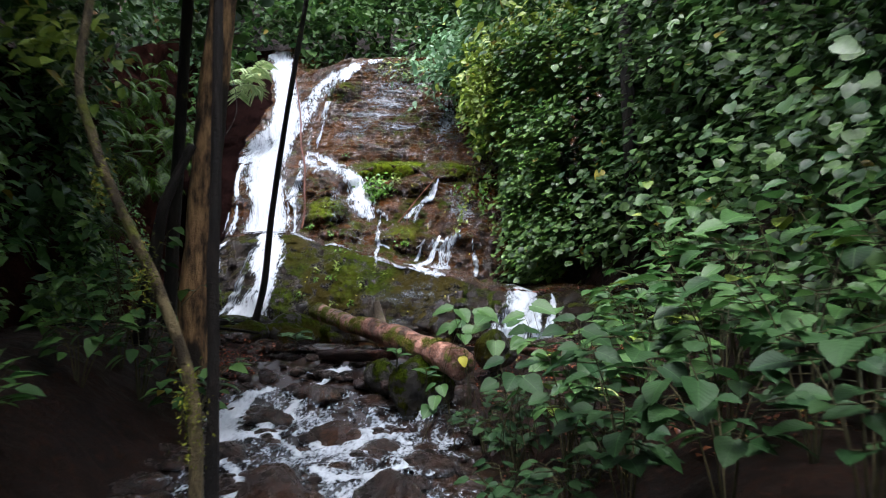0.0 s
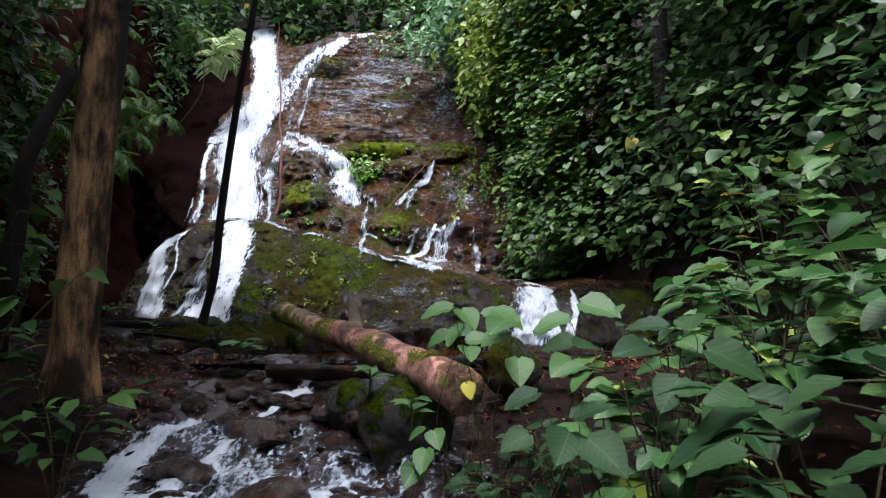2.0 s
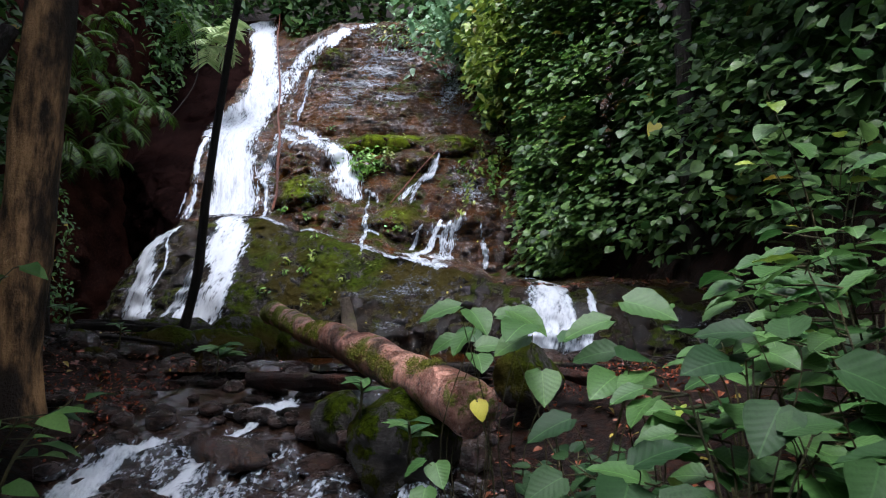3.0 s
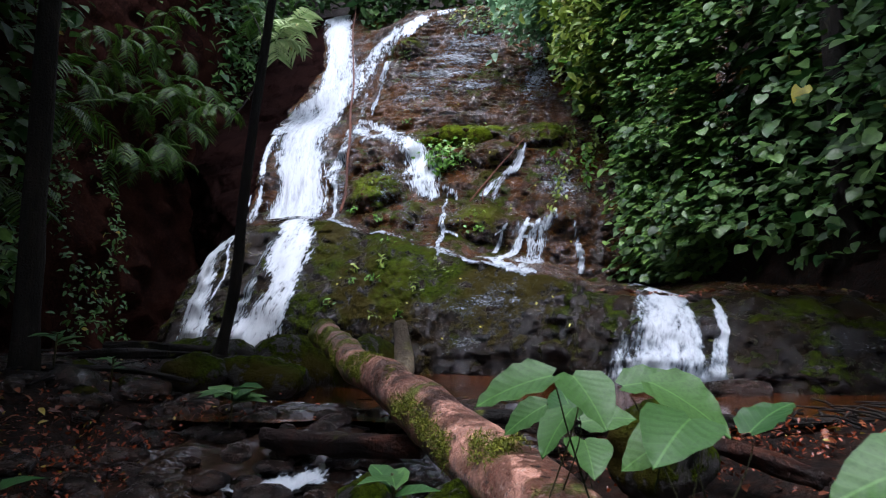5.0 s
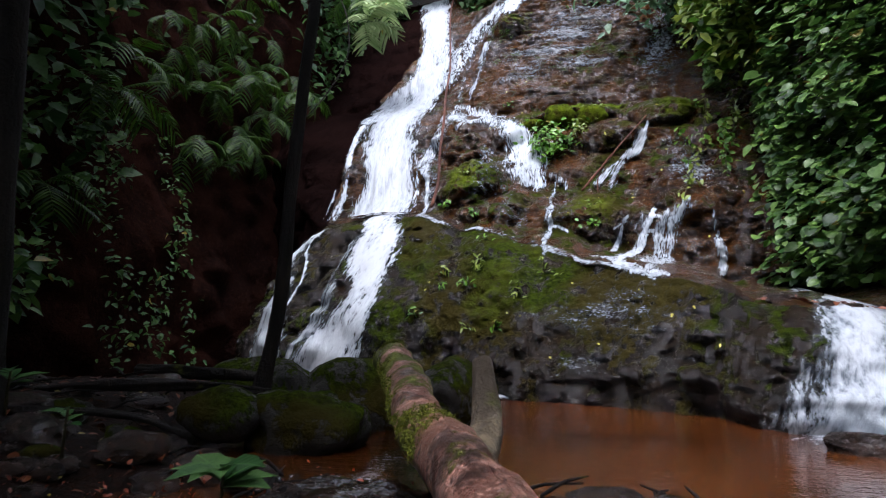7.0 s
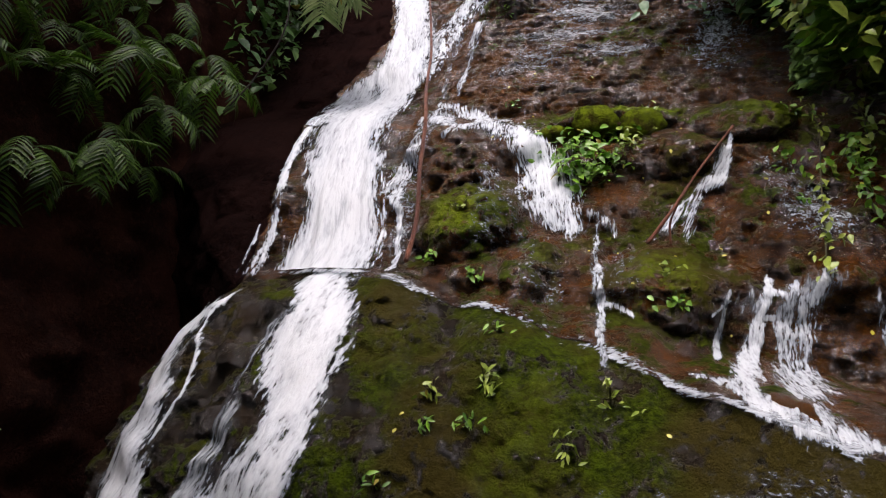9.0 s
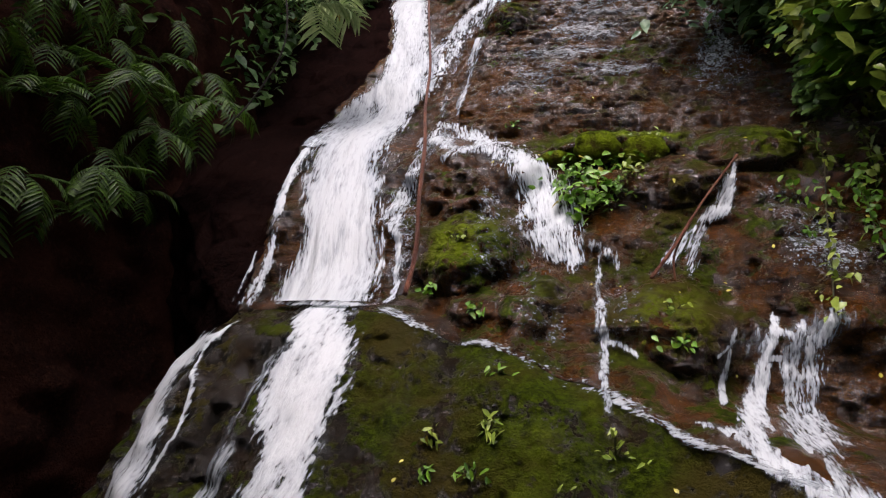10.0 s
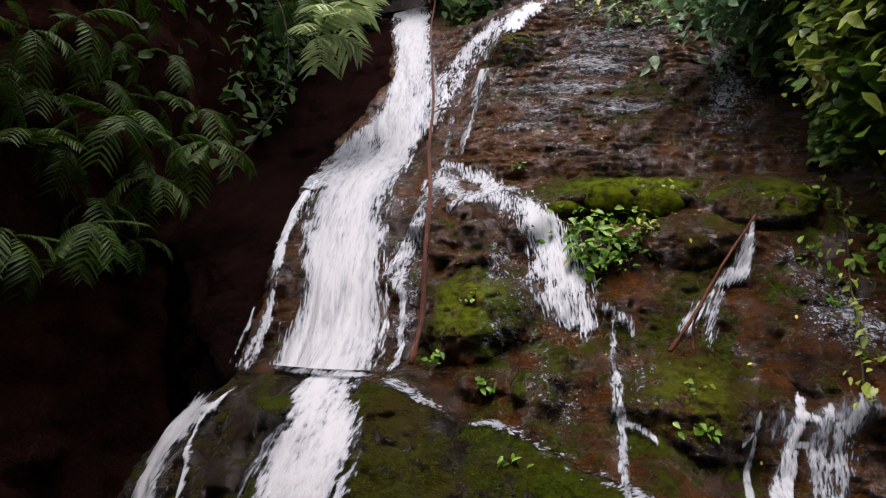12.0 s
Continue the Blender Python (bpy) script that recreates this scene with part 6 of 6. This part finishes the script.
# ---- ferns ----
def frond_mesh(length, width, pairs, droop, mat, name="frond", broad=0.5, seed=0):
    """One frond: a bowed midrib with narrow leaflets in pairs."""
    rng = random.Random(seed)
    def mid(s):
        return Vector((0, length * (s - 0.18 * s * s), length * (0.55 * s - droop * s * s)))
    bm = tube([mid(i / 10) for i in range(11)], [0.008 - 0.0006 * i for i in range(11)], 5)
    for i in range(pairs):
        s = 0.12 + 0.88 * i / pairs
        p, along = mid(s), (mid(s + 0.02) - mid(s)).normalized()
        reach = width * math.sin(math.pi * min(1, 0.16 + 0.84 * (1 - s) ** 0.8)) ** 0.7 * rng.uniform(0.85, 1.1)
        w = length / pairs * broad
        for side in (-1, 1):
            out = (Vector((side, 0, 0)) + along * rng.uniform(0.40, 0.62) + Vector((0, 0, rng.uniform(-0.08, 0.10)))).normalized()
            rows = []
            for k, wide in ((0.0, 0.35), (0.35, 1.0), (0.72, 0.72), (1.0, 0.06)):
                c = p + out * reach * k + Vector((0, 0, -0.42 * reach * k * k)) + along * 0.10 * reach * k * k
                rows.append((bm.verts.new(c - along * w * wide), bm.verts.new(c + Vector((0, 0, -0.25 * w * wide))), bm.verts.new(c + along * w * wide)))
            for one, two in zip(rows, rows[1:]):
                for k in (0, 1):
                    quad = (one[k], one[k + 1], two[k + 1], two[k])
                    bm.faces.new(quad if side < 0 else quad[::-1])
    me = bpy.data.meshes.new(name)
    bm.to_mesh(me)
    bm.free()
    me.materials.append(mat)
    return me


FRONDS = [frond_mesh(1.15, 0.30, 15, 0.75, FERN_LEAF, broad=0.34, seed=1), frond_mesh(1.1, 0.15, 22, 0.25, FERN_LEAF, broad=0.34, seed=2), frond_mesh(1.2, 0.34, 13, 1.0, FERN_LEAF, broad=0.32, seed=3), frond_mesh(1.0, 0.36, 11, 0.6, FERN_LEAF, broad=0.33, seed=6)]
PALMS = [frond_mesh(1.0, 0.40, 10, 0.45, PALM_LEAF, broad=0.42, seed=4), frond_mesh(0.85, 0.36, 9, 0.65, PALM_LEAF, broad=0.42, seed=5)]


def fern(place, scale, fronds, turn, seed, label, meshes, tilt=(35, 85), fan=300):
    rng = random.Random(seed)
    ob = thing("fern", place, label, "fern", "ferns on the bank", turn=turn)
    for i in range(fronds):
        f = new("frond", meshes[i % len(meshes)])
        f.parent = ob
        s = scale * rng.uniform(0.75, 1.1)
        f.matrix_basis = pose(0, 0, 0, 0, 0, -fan / 2 + fan * i / max(1, fronds - 1) + rng.uniform(-12, 12)) @ pose(0, 0, 0, 40 - rng.uniform(*tilt), rng.uniform(-12, 12), 0) @ Matrix.Diagonal((s, s, s, 1))
    return ob


FERNS = ((-6.75, 15.55, 4.25, 0.85, 10, -60, (5, 60), "upright green fern rosette on the bank", 0), (-6.55, 16.4, 4.75, 0.95, 11, -70, (20, 95), "large drooping green fern on the bank", 0),
         (-6.4, 16.8, 4.25, 0.85, 8, -60, (45, 105), "drooping green fern on the bank", 0), (-6.25, 15.75, 3.6, 0.75, 9, -60, (50, 110), "drooping feathery fern hanging over the bank", 0),
         (-6.5, 15.2, 3.4, 0.7, 8, -80, (40, 100), "drooping feathery fern hanging over the bank", 0), (-6.1, 17.3, 4.75, 0.8, 8, -50, (35, 95), "green fern on the bank beside the falls", 0),
         (-5.75, 19.2, 6.8, 1.3, 7, -80, (20, 70), "pale green palm fronds beside the falls", 1), (-5.6, 19.6, 7.25, 1.2, 6, -95, (15, 65), "pale green palm fronds beside the falls", 1),
         (-6.3, 19.6, 7.6, 1.0, 9, -60, (30, 90), "green fern on the bank beside the falls", 0), (-6.9, 14.2, 4.3, 0.9, 9, -70, (20, 80), "large drooping green fern on the bank", 0),
         (-5.7, 12.6, 3.2, 0.95, 10, -80, (20, 90), "large green fern in dark undergrowth", 0), (-5.4, 11.6, 2.0, 0.8, 9, -90, (30, 95), "green fern in dark undergrowth", 0),
         (-4.9, 9.2, 1.6, 0.8, 9, -90, (20, 90), "green fern in dark undergrowth", 0), (-4.6, 7.0, 0.9, 0.8, 9, -80, (20, 90), "dark green fern on the shady bank", 0), (-4.4, 5.6, 1.3, 0.8, 9, -70, (20, 90), "dark green fern on the shady bank", 0))
MORE = tuple((-6.2 - 0.12 * (k % 3) - 0.14 * zz, yy, zz, 0.62 + 0.08 * (k % 4), 7, -60 - 10 * (k % 3), (25, 100), "green fern hanging over the dark bank", 0)
             for k, (yy, zz) in enumerate(((15.9, 4.4), (16.7, 5.3), (15.3, 4.9), (16.3, 3.9), (17.0, 5.9), (14.9, 4.3), (15.6, 5.4), (17.6, 5.4), (14.6, 3.6), (16.9, 3.6), (17.3, 4.5), (15.2, 3.3), (15.9, 3.2), (17.9, 5.0), (18.2, 6.2), (16.2, 5.8), (15.0, 5.3), (16.0, 4.9), (17.2, 6.6), (18.6, 5.6))))
for i, (fx, fy, fz, sc, n, tn, tl, lab, pale) in enumerate(FERNS + MORE):
    fern((fx, fy, fz), sc * 0.75, n, tn, 200 + i, lab, PALMS if pale else FRONDS, tl, 190 if pale else 300)


# ---- stones ----
def stone(place, size, seed, label, mat, turn=0, squash=0.7, cuts=3, name="stone", group="stones in the stream", rough=0.42):
    me = bpy.data.meshes.new(name)
    bm = rounded_stone(size, seed, rough, cuts, squash)
    bm.to_mesh(me)
    bm.free()
    me.polygons.foreach_set("use_smooth", [True] * len(me.polygons))
    me.materials.append(mat)
    set_moss(me, np.zeros(len(me.vertices)))
    ob = new(name, me)
    ob.matrix_basis = pose(*place, 0, 0, turn)
    return tagged(ob, label, "stone", group)


for i, (px_, py_, pz_, sx, sy, sz, lab) in enumerate((
        (-2.25, 10.75, 0.12, 0.36, 0.34, 0.30, "rounded dark stone covered in moss beside the log"),
        (-2.35, 11.7, 0.11, 0.55, 0.35, 0.38, "broad moss-covered stone under the falls"),
        (-1.75, 12.0, 0.12, 0.4, 0.32, 0.42, "moss-covered stone at the pool's edge"),
        (-2.9, 11.6, 0.16, 0.4, 0.3, 0.28, "low moss-covered stone under the falls"),
        (-3.6, 12.2, 0.21, 0.5, 0.35, 0.3, "low moss-covered stone under the falls"),
        (-0.66, 8.15, -0.22, 0.15, 0.18, 0.24, "mossy stone wedged under the log"),
        (-0.28, 7.8, -0.30, 0.30, 0.25, 0.34, "large dark mossy stone holding up the log"),
        (0.5, 8.4, 0.0, 0.2, 0.18, 0.24, "mossy stone behind the shrubs"),
        (-2.75, 10.6, 0.2, 0.28, 0.24, 0.22, "small mossy stone on the bank"))):
    stone((px_, py_, pz_), (sx, sy, sz), 300 + i, lab, MOSSROCK, i * 40, 0.8, 4, "mossy_stone", "mossy stones", 0.62)

for i, (px_, py_, pz_, sx, sy, sz, lab) in enumerate((
        (-1.02, 5.5, -0.86, 0.30, 0.26, 0.30, "large dark wet stone in the stream"), (-0.3, 5.5, -0.86, 0.28, 0.24, 0.28, "large dark wet stone in the stream"),
        (-1.45, 8.6, -0.06, 0.13, 0.09, 0.07, "flat pale wet stone at the stream's edge"), (-1.9, 9.3, -0.08, 0.22, 0.14, 0.10, "flat pale wet stone at the stream's edge"), (-0.72, 8.25, -0.22, 0.14, 0.12, 0.12, "pale brown stone below the log"),
        (-0.55, 7.95, -0.3, 0.16, 0.12, 0.10, "pale flat stone below the log"), (-1.25, 7.95, -0.42, 0.26, 0.2, 0.16, "dark wet stone splitting the stream"),
        (-1.0, 7.2, -0.70, 0.34, 0.34, 0.2, "smooth wet stone under running water"), (-0.55, 7.0, -0.77, 0.32, 0.3, 0.2, "smooth wet stone under running water"),
        (-1.55, 7.45, -0.58, 0.2, 0.16, 0.14, "dark wet stone splitting the stream"), (-0.1, 6.6, -0.82, 0.28, 0.3, 0.2, "dark wet stone in the stream"),
        (-1.75, 6.7, -0.75, 0.24, 0.2, 0.16, "dark wet stone in the stream"), (0.95, 11.5, 0.0, 0.32, 0.2, 0.16, "low dark stone in the pool under the ledge"),
        (1.5, 11.35, 0.0, 0.4, 0.22, 0.18, "low dark stone in the pool under the ledge"), (0.75, 13.4, 0.95, 0.22, 0.16, 0.13, "dark stone resting on the ledge"))):
    stone((px_, py_, pz_), (sx * 0.85, sy * 0.8, sz * 0.85), 340 + i, lab, WET_STONE if "running" in lab or "splitting" in lab else STONE, i * 57, 0.8, 4, rough=0.62)

rng = random.Random(5)
for i in range(330):
    if i < 260:
        y = rng.uniform(5.2, 9.6)
        x = stream_middle(y) + rng.uniform(-1.5, 1.4)
        z = float(bed(y)) + 0.06
    else:
        y, x = rng.uniform(8.3, 11.6), rng.uniform(-4.4, -1.9)
        z = ground_point(x, y) + 0.01
    s = rng.uniform(0.035, 0.12) * (1.25 if rng.random() < 0.2 else 1)
    stone((x, y, z), (s * rng.uniform(0.8, 1.4), s, s * rng.uniform(0.6, 0.9)), 400 + i % 24, "dark wet river stone" if i < 260 else "dark stone on the damp bank", STONE, rng.uniform(0, 360), 0.75, 2)

# larger dark stones on the bank below the falls
for i in range(16):
    x, y = rng.uniform(-3.9, -1.8), rng.uniform(9.1, 11.2)
    r = rng.uniform(0.07, 0.15)
    stone((x, y, ground_point(x, y) + 0.02), (r * rng.uniform(0.9, 1.4), r, r * rng.uniform(0.6, 0.9)), 460 + i, "dark wet stone with a little moss on the leafy bank", MOSSROCK if i % 3 == 0 else WET_STONE, rng.uniform(0, 360), 0.75, 3, group="stones on the bank", rough=0.55)

# stones along the top of the ledge under the vines
for i in range(22):
    x = 0.75 + i * 0.16
    stone((x, float(ridge_depth(np.float64(x))) + rng.uniform(0.05, 0.3), float(ridge_height(np.float64(x))) + 0.03), (rng.uniform(0.06, 0.13), 0.08, 0.06), 430 + i % 6, "small reddish stone on the ledge", STONE, rng.uniform(0, 360), 0.8, 2, group="stones on the ledge")


# ---- fallen leaves and twigs ----
def moss_cushion(place, size, seed):
    me = bpy.data.meshes.new("moss_cushion")
    bm = rounded_stone(size, seed, 0.22, 4, 1.0)
    co = np.array([v.co[:] for v in bm.verts]) * 16
    for v, k in zip(bm.verts, fbm(co[:, 0], co[:, 1], co[:, 2], 3, seed)):
        v.co *= 1 + 0.07 * k
    bm.to_mesh(me)
    bm.free()
    me.polygons.foreach_set("use_smooth", [True] * len(me.polygons))
    me.materials.append(MOSSROCK)
    set_moss(me, np.full(len(me.vertices), 1.1))
    ob = new("moss_cushion", me)
    ob.matrix_basis = pose(*place)
    return tagged(ob, "thick cushion of bright green moss on the rock ledge", "moss", "moss cushions on the ledge")


for i, (x, z, sx, sz) in enumerate(((-1.72, 4.17, 0.27, 0.19), (-1.24, 4.12, 0.25, 0.21), (-2.16, 4.09, 0.24, 0.11))):
    moss_cushion((x, float(cliff_front(np.float64(x), np.float64(z))) + 0.04, z), (sx, 0.2, sz), 610 + i)


def litter():
    g = np.random.default_rng(9)
    n = 4200
    x, y = g.uniform(-4.5, 2.6, n), g.uniform(5, 13.5, n)
    keep = (x < stream_middle(y) - 0.75) & (y > 8.2) | (x > stream_middle(y) + 1.2) & (y < 9.6) | (np.abs(y - 9.4) < 0.25)
    x, y = x[keep], y[keep]
    z = ground_height(x, y) + 0.035
    v, t = leaf_cloud(np.stack([x, y, z], 1), np.tile([0, 0, 1.0], (len(x), 1)), g.uniform(0.03, 0.085, len(x)), g, BROAD, 0.0, 0.25)
    tagged(new("leaf_litter", raw_mesh("leaf_litter", v, t, LITTER)), "fallen red-brown and yellow leaves on damp ground", "leaves", kind="stuff")
    n = 500
    x, z = g.uniform(0.6, 4.0, n), g.random(n)
    y = ridge_depth(x) + 0.05 + 0.7 * g.random(n)
    v, t = leaf_cloud(np.stack([x, y, ridge_height(x) + 0.07 + 0 * z], 1), np.tile([0, -0.2, 1.0], (n, 1)), g.uniform(0.04, 0.09, n), g, BROAD, 0.0, 0.4)
    tagged(new("leaf_litter", raw_mesh("leaf_litter", v, t, LITTER)), "fallen red-brown leaves along the rock ledge", "leaves", kind="stuff")
    n = 2600
    x, y = g.normal(-2.05, 0.42, n), g.normal(8.75, 0.36, n)
    x[2000:], y[2000:] = g.normal(0.9, 0.45, 600), g.normal(8.75, 0.25, 600)
    v, t = leaf_cloud(np.stack([x, y, ground_height(x, y) + 0.05 + 0.05 * g.random(n)], 1), np.tile([0, -0.3, 1.0], (n, 1)), g.uniform(0.012, 0.034, n), g, BROAD, 0.0, 0.7)
    tagged(new("leaf_litter", raw_mesh("leaf_litter", v, t, RED_LITTER)), "heaps of wet orange-red fallen leaves", "leaves", kind="stuff")
    # small yellow leaves stuck to the wet rock
    n = 60
    x, z = g.uniform(-3.2, 0.9, n), g.uniform(0.2, 6.0, n)
    low = z < ridge_height(x) - 0.1
    y = np.where(low, boulder_front(x, z), cliff_front(x, z)) - 0.02
    v, t = leaf_cloud(np.stack([x, y, z], 1), np.tile([0, -0.8, 0.6], (n, 1)), g.uniform(0.025, 0.055, n), g, BROAD, 0.3, 0.2)
    tagged(new("leaf_litter", raw_mesh("leaf_litter", v, t, YELLOW_LEAF)), "small yellow fallen leaves stuck to the wet rock", "leaves", kind="stuff")
    bm = bmesh.new()
    r = random.Random(4)
    for i in range(190):
        x, y = (r.uniform(-4.2, -1.6), r.uniform(8.2, 11.5)) if i % 2 else (r.uniform(-1.0, 2.2), r.uniform(9.0, 9.7))
        a, l = r.uniform(0, math.pi), r.uniform(0.1, 0.4)
        z = ground_point(x, y) + 0.04
        d = Vector((math.cos(a) * l, math.sin(a) * l, r.uniform(-0.02, 0.08)))
        tube([Vector((x, y, z)), Vector((x, y, z)) + d * 0.5 + Vector((0, 0, 0.02)), Vector((x, y, z)) + d], [0.009, 0.008, 0.004], 5, 0, 0, bm)
    ob = part("fallen_twigs", bm, DARK_BARK, None)
    tagged(ob, "dark wet twigs scattered on the bank", "twigs", kind="stuff")


litter()


# ---- small plants on rock and bank ----
def sprig(place, leaves, reach, size, seed, label, which, face=(-0.1, -0.5, 0.8), hang=0.2, name="rock_plant"):
    g = np.random.default_rng(seed)
    ob = thing(name, place, label, "plant", "plants on the wet rock")
    a = g.normal(0, 1, (leaves, 3)) * np.array([reach, reach * 0.35, reach * 0.75]) + np.array([0, -0.06, 0])
    v, t = leaf_cloud(a, np.tile(face, (leaves, 1)), g.uniform(0.6, 1.2, leaves) * size, g, which[0], hang, 0.45)
    child(new("foliage", raw_mesh("foliage", v, t, which[1])), ob)
    bm = bmesh.new()
    for p in a[: min(leaves, 14)]:
        tube([Vector((0, 0.05, -0.05)), Vector(p) * 0.6, Vector(p)], [0.005, 0.004, 0.002], 4, 0, 0, bm)
    part("stem", bm, STEM, ob)
    return ob


ROCK_PLANTS = ((-1.95, 3.84, 90, 0.15, 0.11), (-1.84, 3.5, 80, 0.13, 0.11), (-1.6, 3.68, 70, 0.12, 0.10), (-1.2, 4.3, 30, 0.10, 0.08), (-3.3, 7.2, 14, 0.07, 0.08), (-1.6, 3.95, 90, 0.17, 0.10), (-1.93, 3.56, 60, 0.11, 0.11), (-1.36, 3.78, 50, 0.11, 0.09), (-2.66, 2.32, 12, 0.06, 0.09), (-3.12, 2.5, 12, 0.06, 0.08), (-1.02, 2.1, 16, 0.08, 0.08), (-1.08, 2.35, 10, 0.06, 0.07),
               (0.4, 4.3, 18, 0.10, 0.09), (0.2, 3.5, 26, 0.14, 0.09), (0.55, 3.45, 30, 0.16, 0.11), (-2.88, 3.05, 10, 0.06, 0.06), (-2.9, 4.92, 10, 0.06, 0.07), (0.15, 3.1, 10, 0.05, 0.08))
for i, (x, z, n, r, s) in enumerate(ROCK_PLANTS):
    sprig((x, float(cliff_front(np.float64(x), np.float64(z))), z), n, r, s, 500 + i, "small bright green plant growing on mossy rock", (BROAD, LIME_LEAF if i % 4 == 3 else ROCK_LEAF))
for i, (x, z, n, r, s) in enumerate(((-2.34, 1.5, 22, 0.06, 0.09), (-2.37, 1.28, 18, 0.05, 0.08), (-2.71, 1.42, 14, 0.04, 0.07), (-2.68, 1.25, 12, 0.03, 0.07), (-2.25, 0.73, 12, 0.04, 0.07), (-1.93, 0.76, 12, 0.04, 0.08), (-1.5, 1.37, 26, 0.11, 0.07), (-2.31, 1.84, 12, 0.05, 0.08), (-1.75, 1.15, 12, 0.06, 0.08), (-2.9, 0.9, 10, 0.04, 0.08))):
    sprig((x, float(boulder_front(np.float64(x), np.float64(z))), z), n, r, s, 540 + i, "small bright green plant growing on the mossy boulder", (LANCE, ROCK_LEAF if i % 2 else LIME_LEAF))
for i in range(26):
    x = -2.0 + i * 0.11
    z = 8.25 + 0.35 * math.sin(i * 2.1)
    sprig((x, float(cliff_front(np.float64(x), np.float64(z))), z), 26, 0.2, 0.13, 560 + i, "low green plants along the top of the rock face", (BROAD, DARK_LEAF if i % 3 else LIME_LEAF), name="ledge_plant")


def leafy_vine(controls, label, seed):
    """A thin vine hanging down the rock, with leaves in pairs along it."""
    g = np.random.default_rng(seed)
    ob = thing("leafy_vine", controls[0], label, "vine")
    pts = curve_points([tuple(c[k] - controls[0][k] for k in range(3)) for c in controls], 9)
    part("stem", tube(pts, [0.008] * len(pts), 5, 0.2, seed), STEM, ob)
    at = np.array([pts[int(k)][:] for k in g.uniform(0, len(pts), 70)]) + g.normal(0, 0.05, (70, 3)) + np.array([0, -0.05, 0])
    v, t = leaf_cloud(at, np.tile([-0.1, -0.6, 0.7], (70, 1)), g.uniform(0.06, 0.13, 70), g, BROAD, 0.5, 0.5)
    child(new("foliage", raw_mesh("foliage", v, t, LIME_LEAF if seed % 2 else ROCK_LEAF)), ob)
    return ob


def off_rock(x, z, out=0.12):
    return (x, float(cliff_front(np.float64(x), np.float64(z))) - out, z)


leafy_vine([off_rock(0.52, 4.5), off_rock(0.5, 4.0), off_rock(0.36, 3.3), off_rock(0.2, 2.8), off_rock(0.09, 2.37)], "thin hanging vine with small green leaves on the rock", 1)
leafy_vine([off_rock(0.75, 3.9), off_rock(0.72, 3.4), off_rock(0.66, 2.9)], "thin hanging vine with small green leaves on the rock", 2)
leafy_vine([off_rock(0.95, 4.9), off_rock(0.9, 4.2), off_rock(0.84, 3.6)], "thin hanging vine with small green leaves on the rock", 3)


def seedling(place, n, size, seed, label):
    r = random.Random(seed)
    ob = thing("seedling", place, label, "plant", "seedlings on the bank")
    bm = tube([(0, 0, -0.05), (0.01, 0, 0.08), (0.0, 0.02, 0.16)], [0.008, 0.007, 0.005], 6)
    for i in range(n):
        a = 2 * math.pi * i / n + r.uniform(-0.3, 0.3)
        p = Vector((0, 0.01, 0.08 + 0.09 * i / n))
        out = Vector((math.cos(a), math.sin(a), r.uniform(-0.1, 0.5)))
        place_leaf(ob, p, Vector((-out.x * 0.4, -out.y * 0.4 - 0.2, 1)), out, size * r.uniform(0.7, 1.1), "lance")
    part("stem", bm, STEM, ob)
    return ob


seedling((-1.78, 9.2, 0.02), 13, 0.24, 1, "green seedling with long leaves growing among stones")
seedling((-3.05, 9.35, 0.36), 6, 0.17, 2, "green seedling with pale leaves on the dark bank")
seedling((-2.55, 9.2, 0.22), 5, 0.12, 3, "small green seedling on leaf litter")
seedling((-0.15, 7.05, -0.25), 6, 0.16, 4, "green seedling hanging beside the log")
seedling((-0.45, 7.6, -0.1), 5, 0.16, 5, "green seedling hanging beside the log")
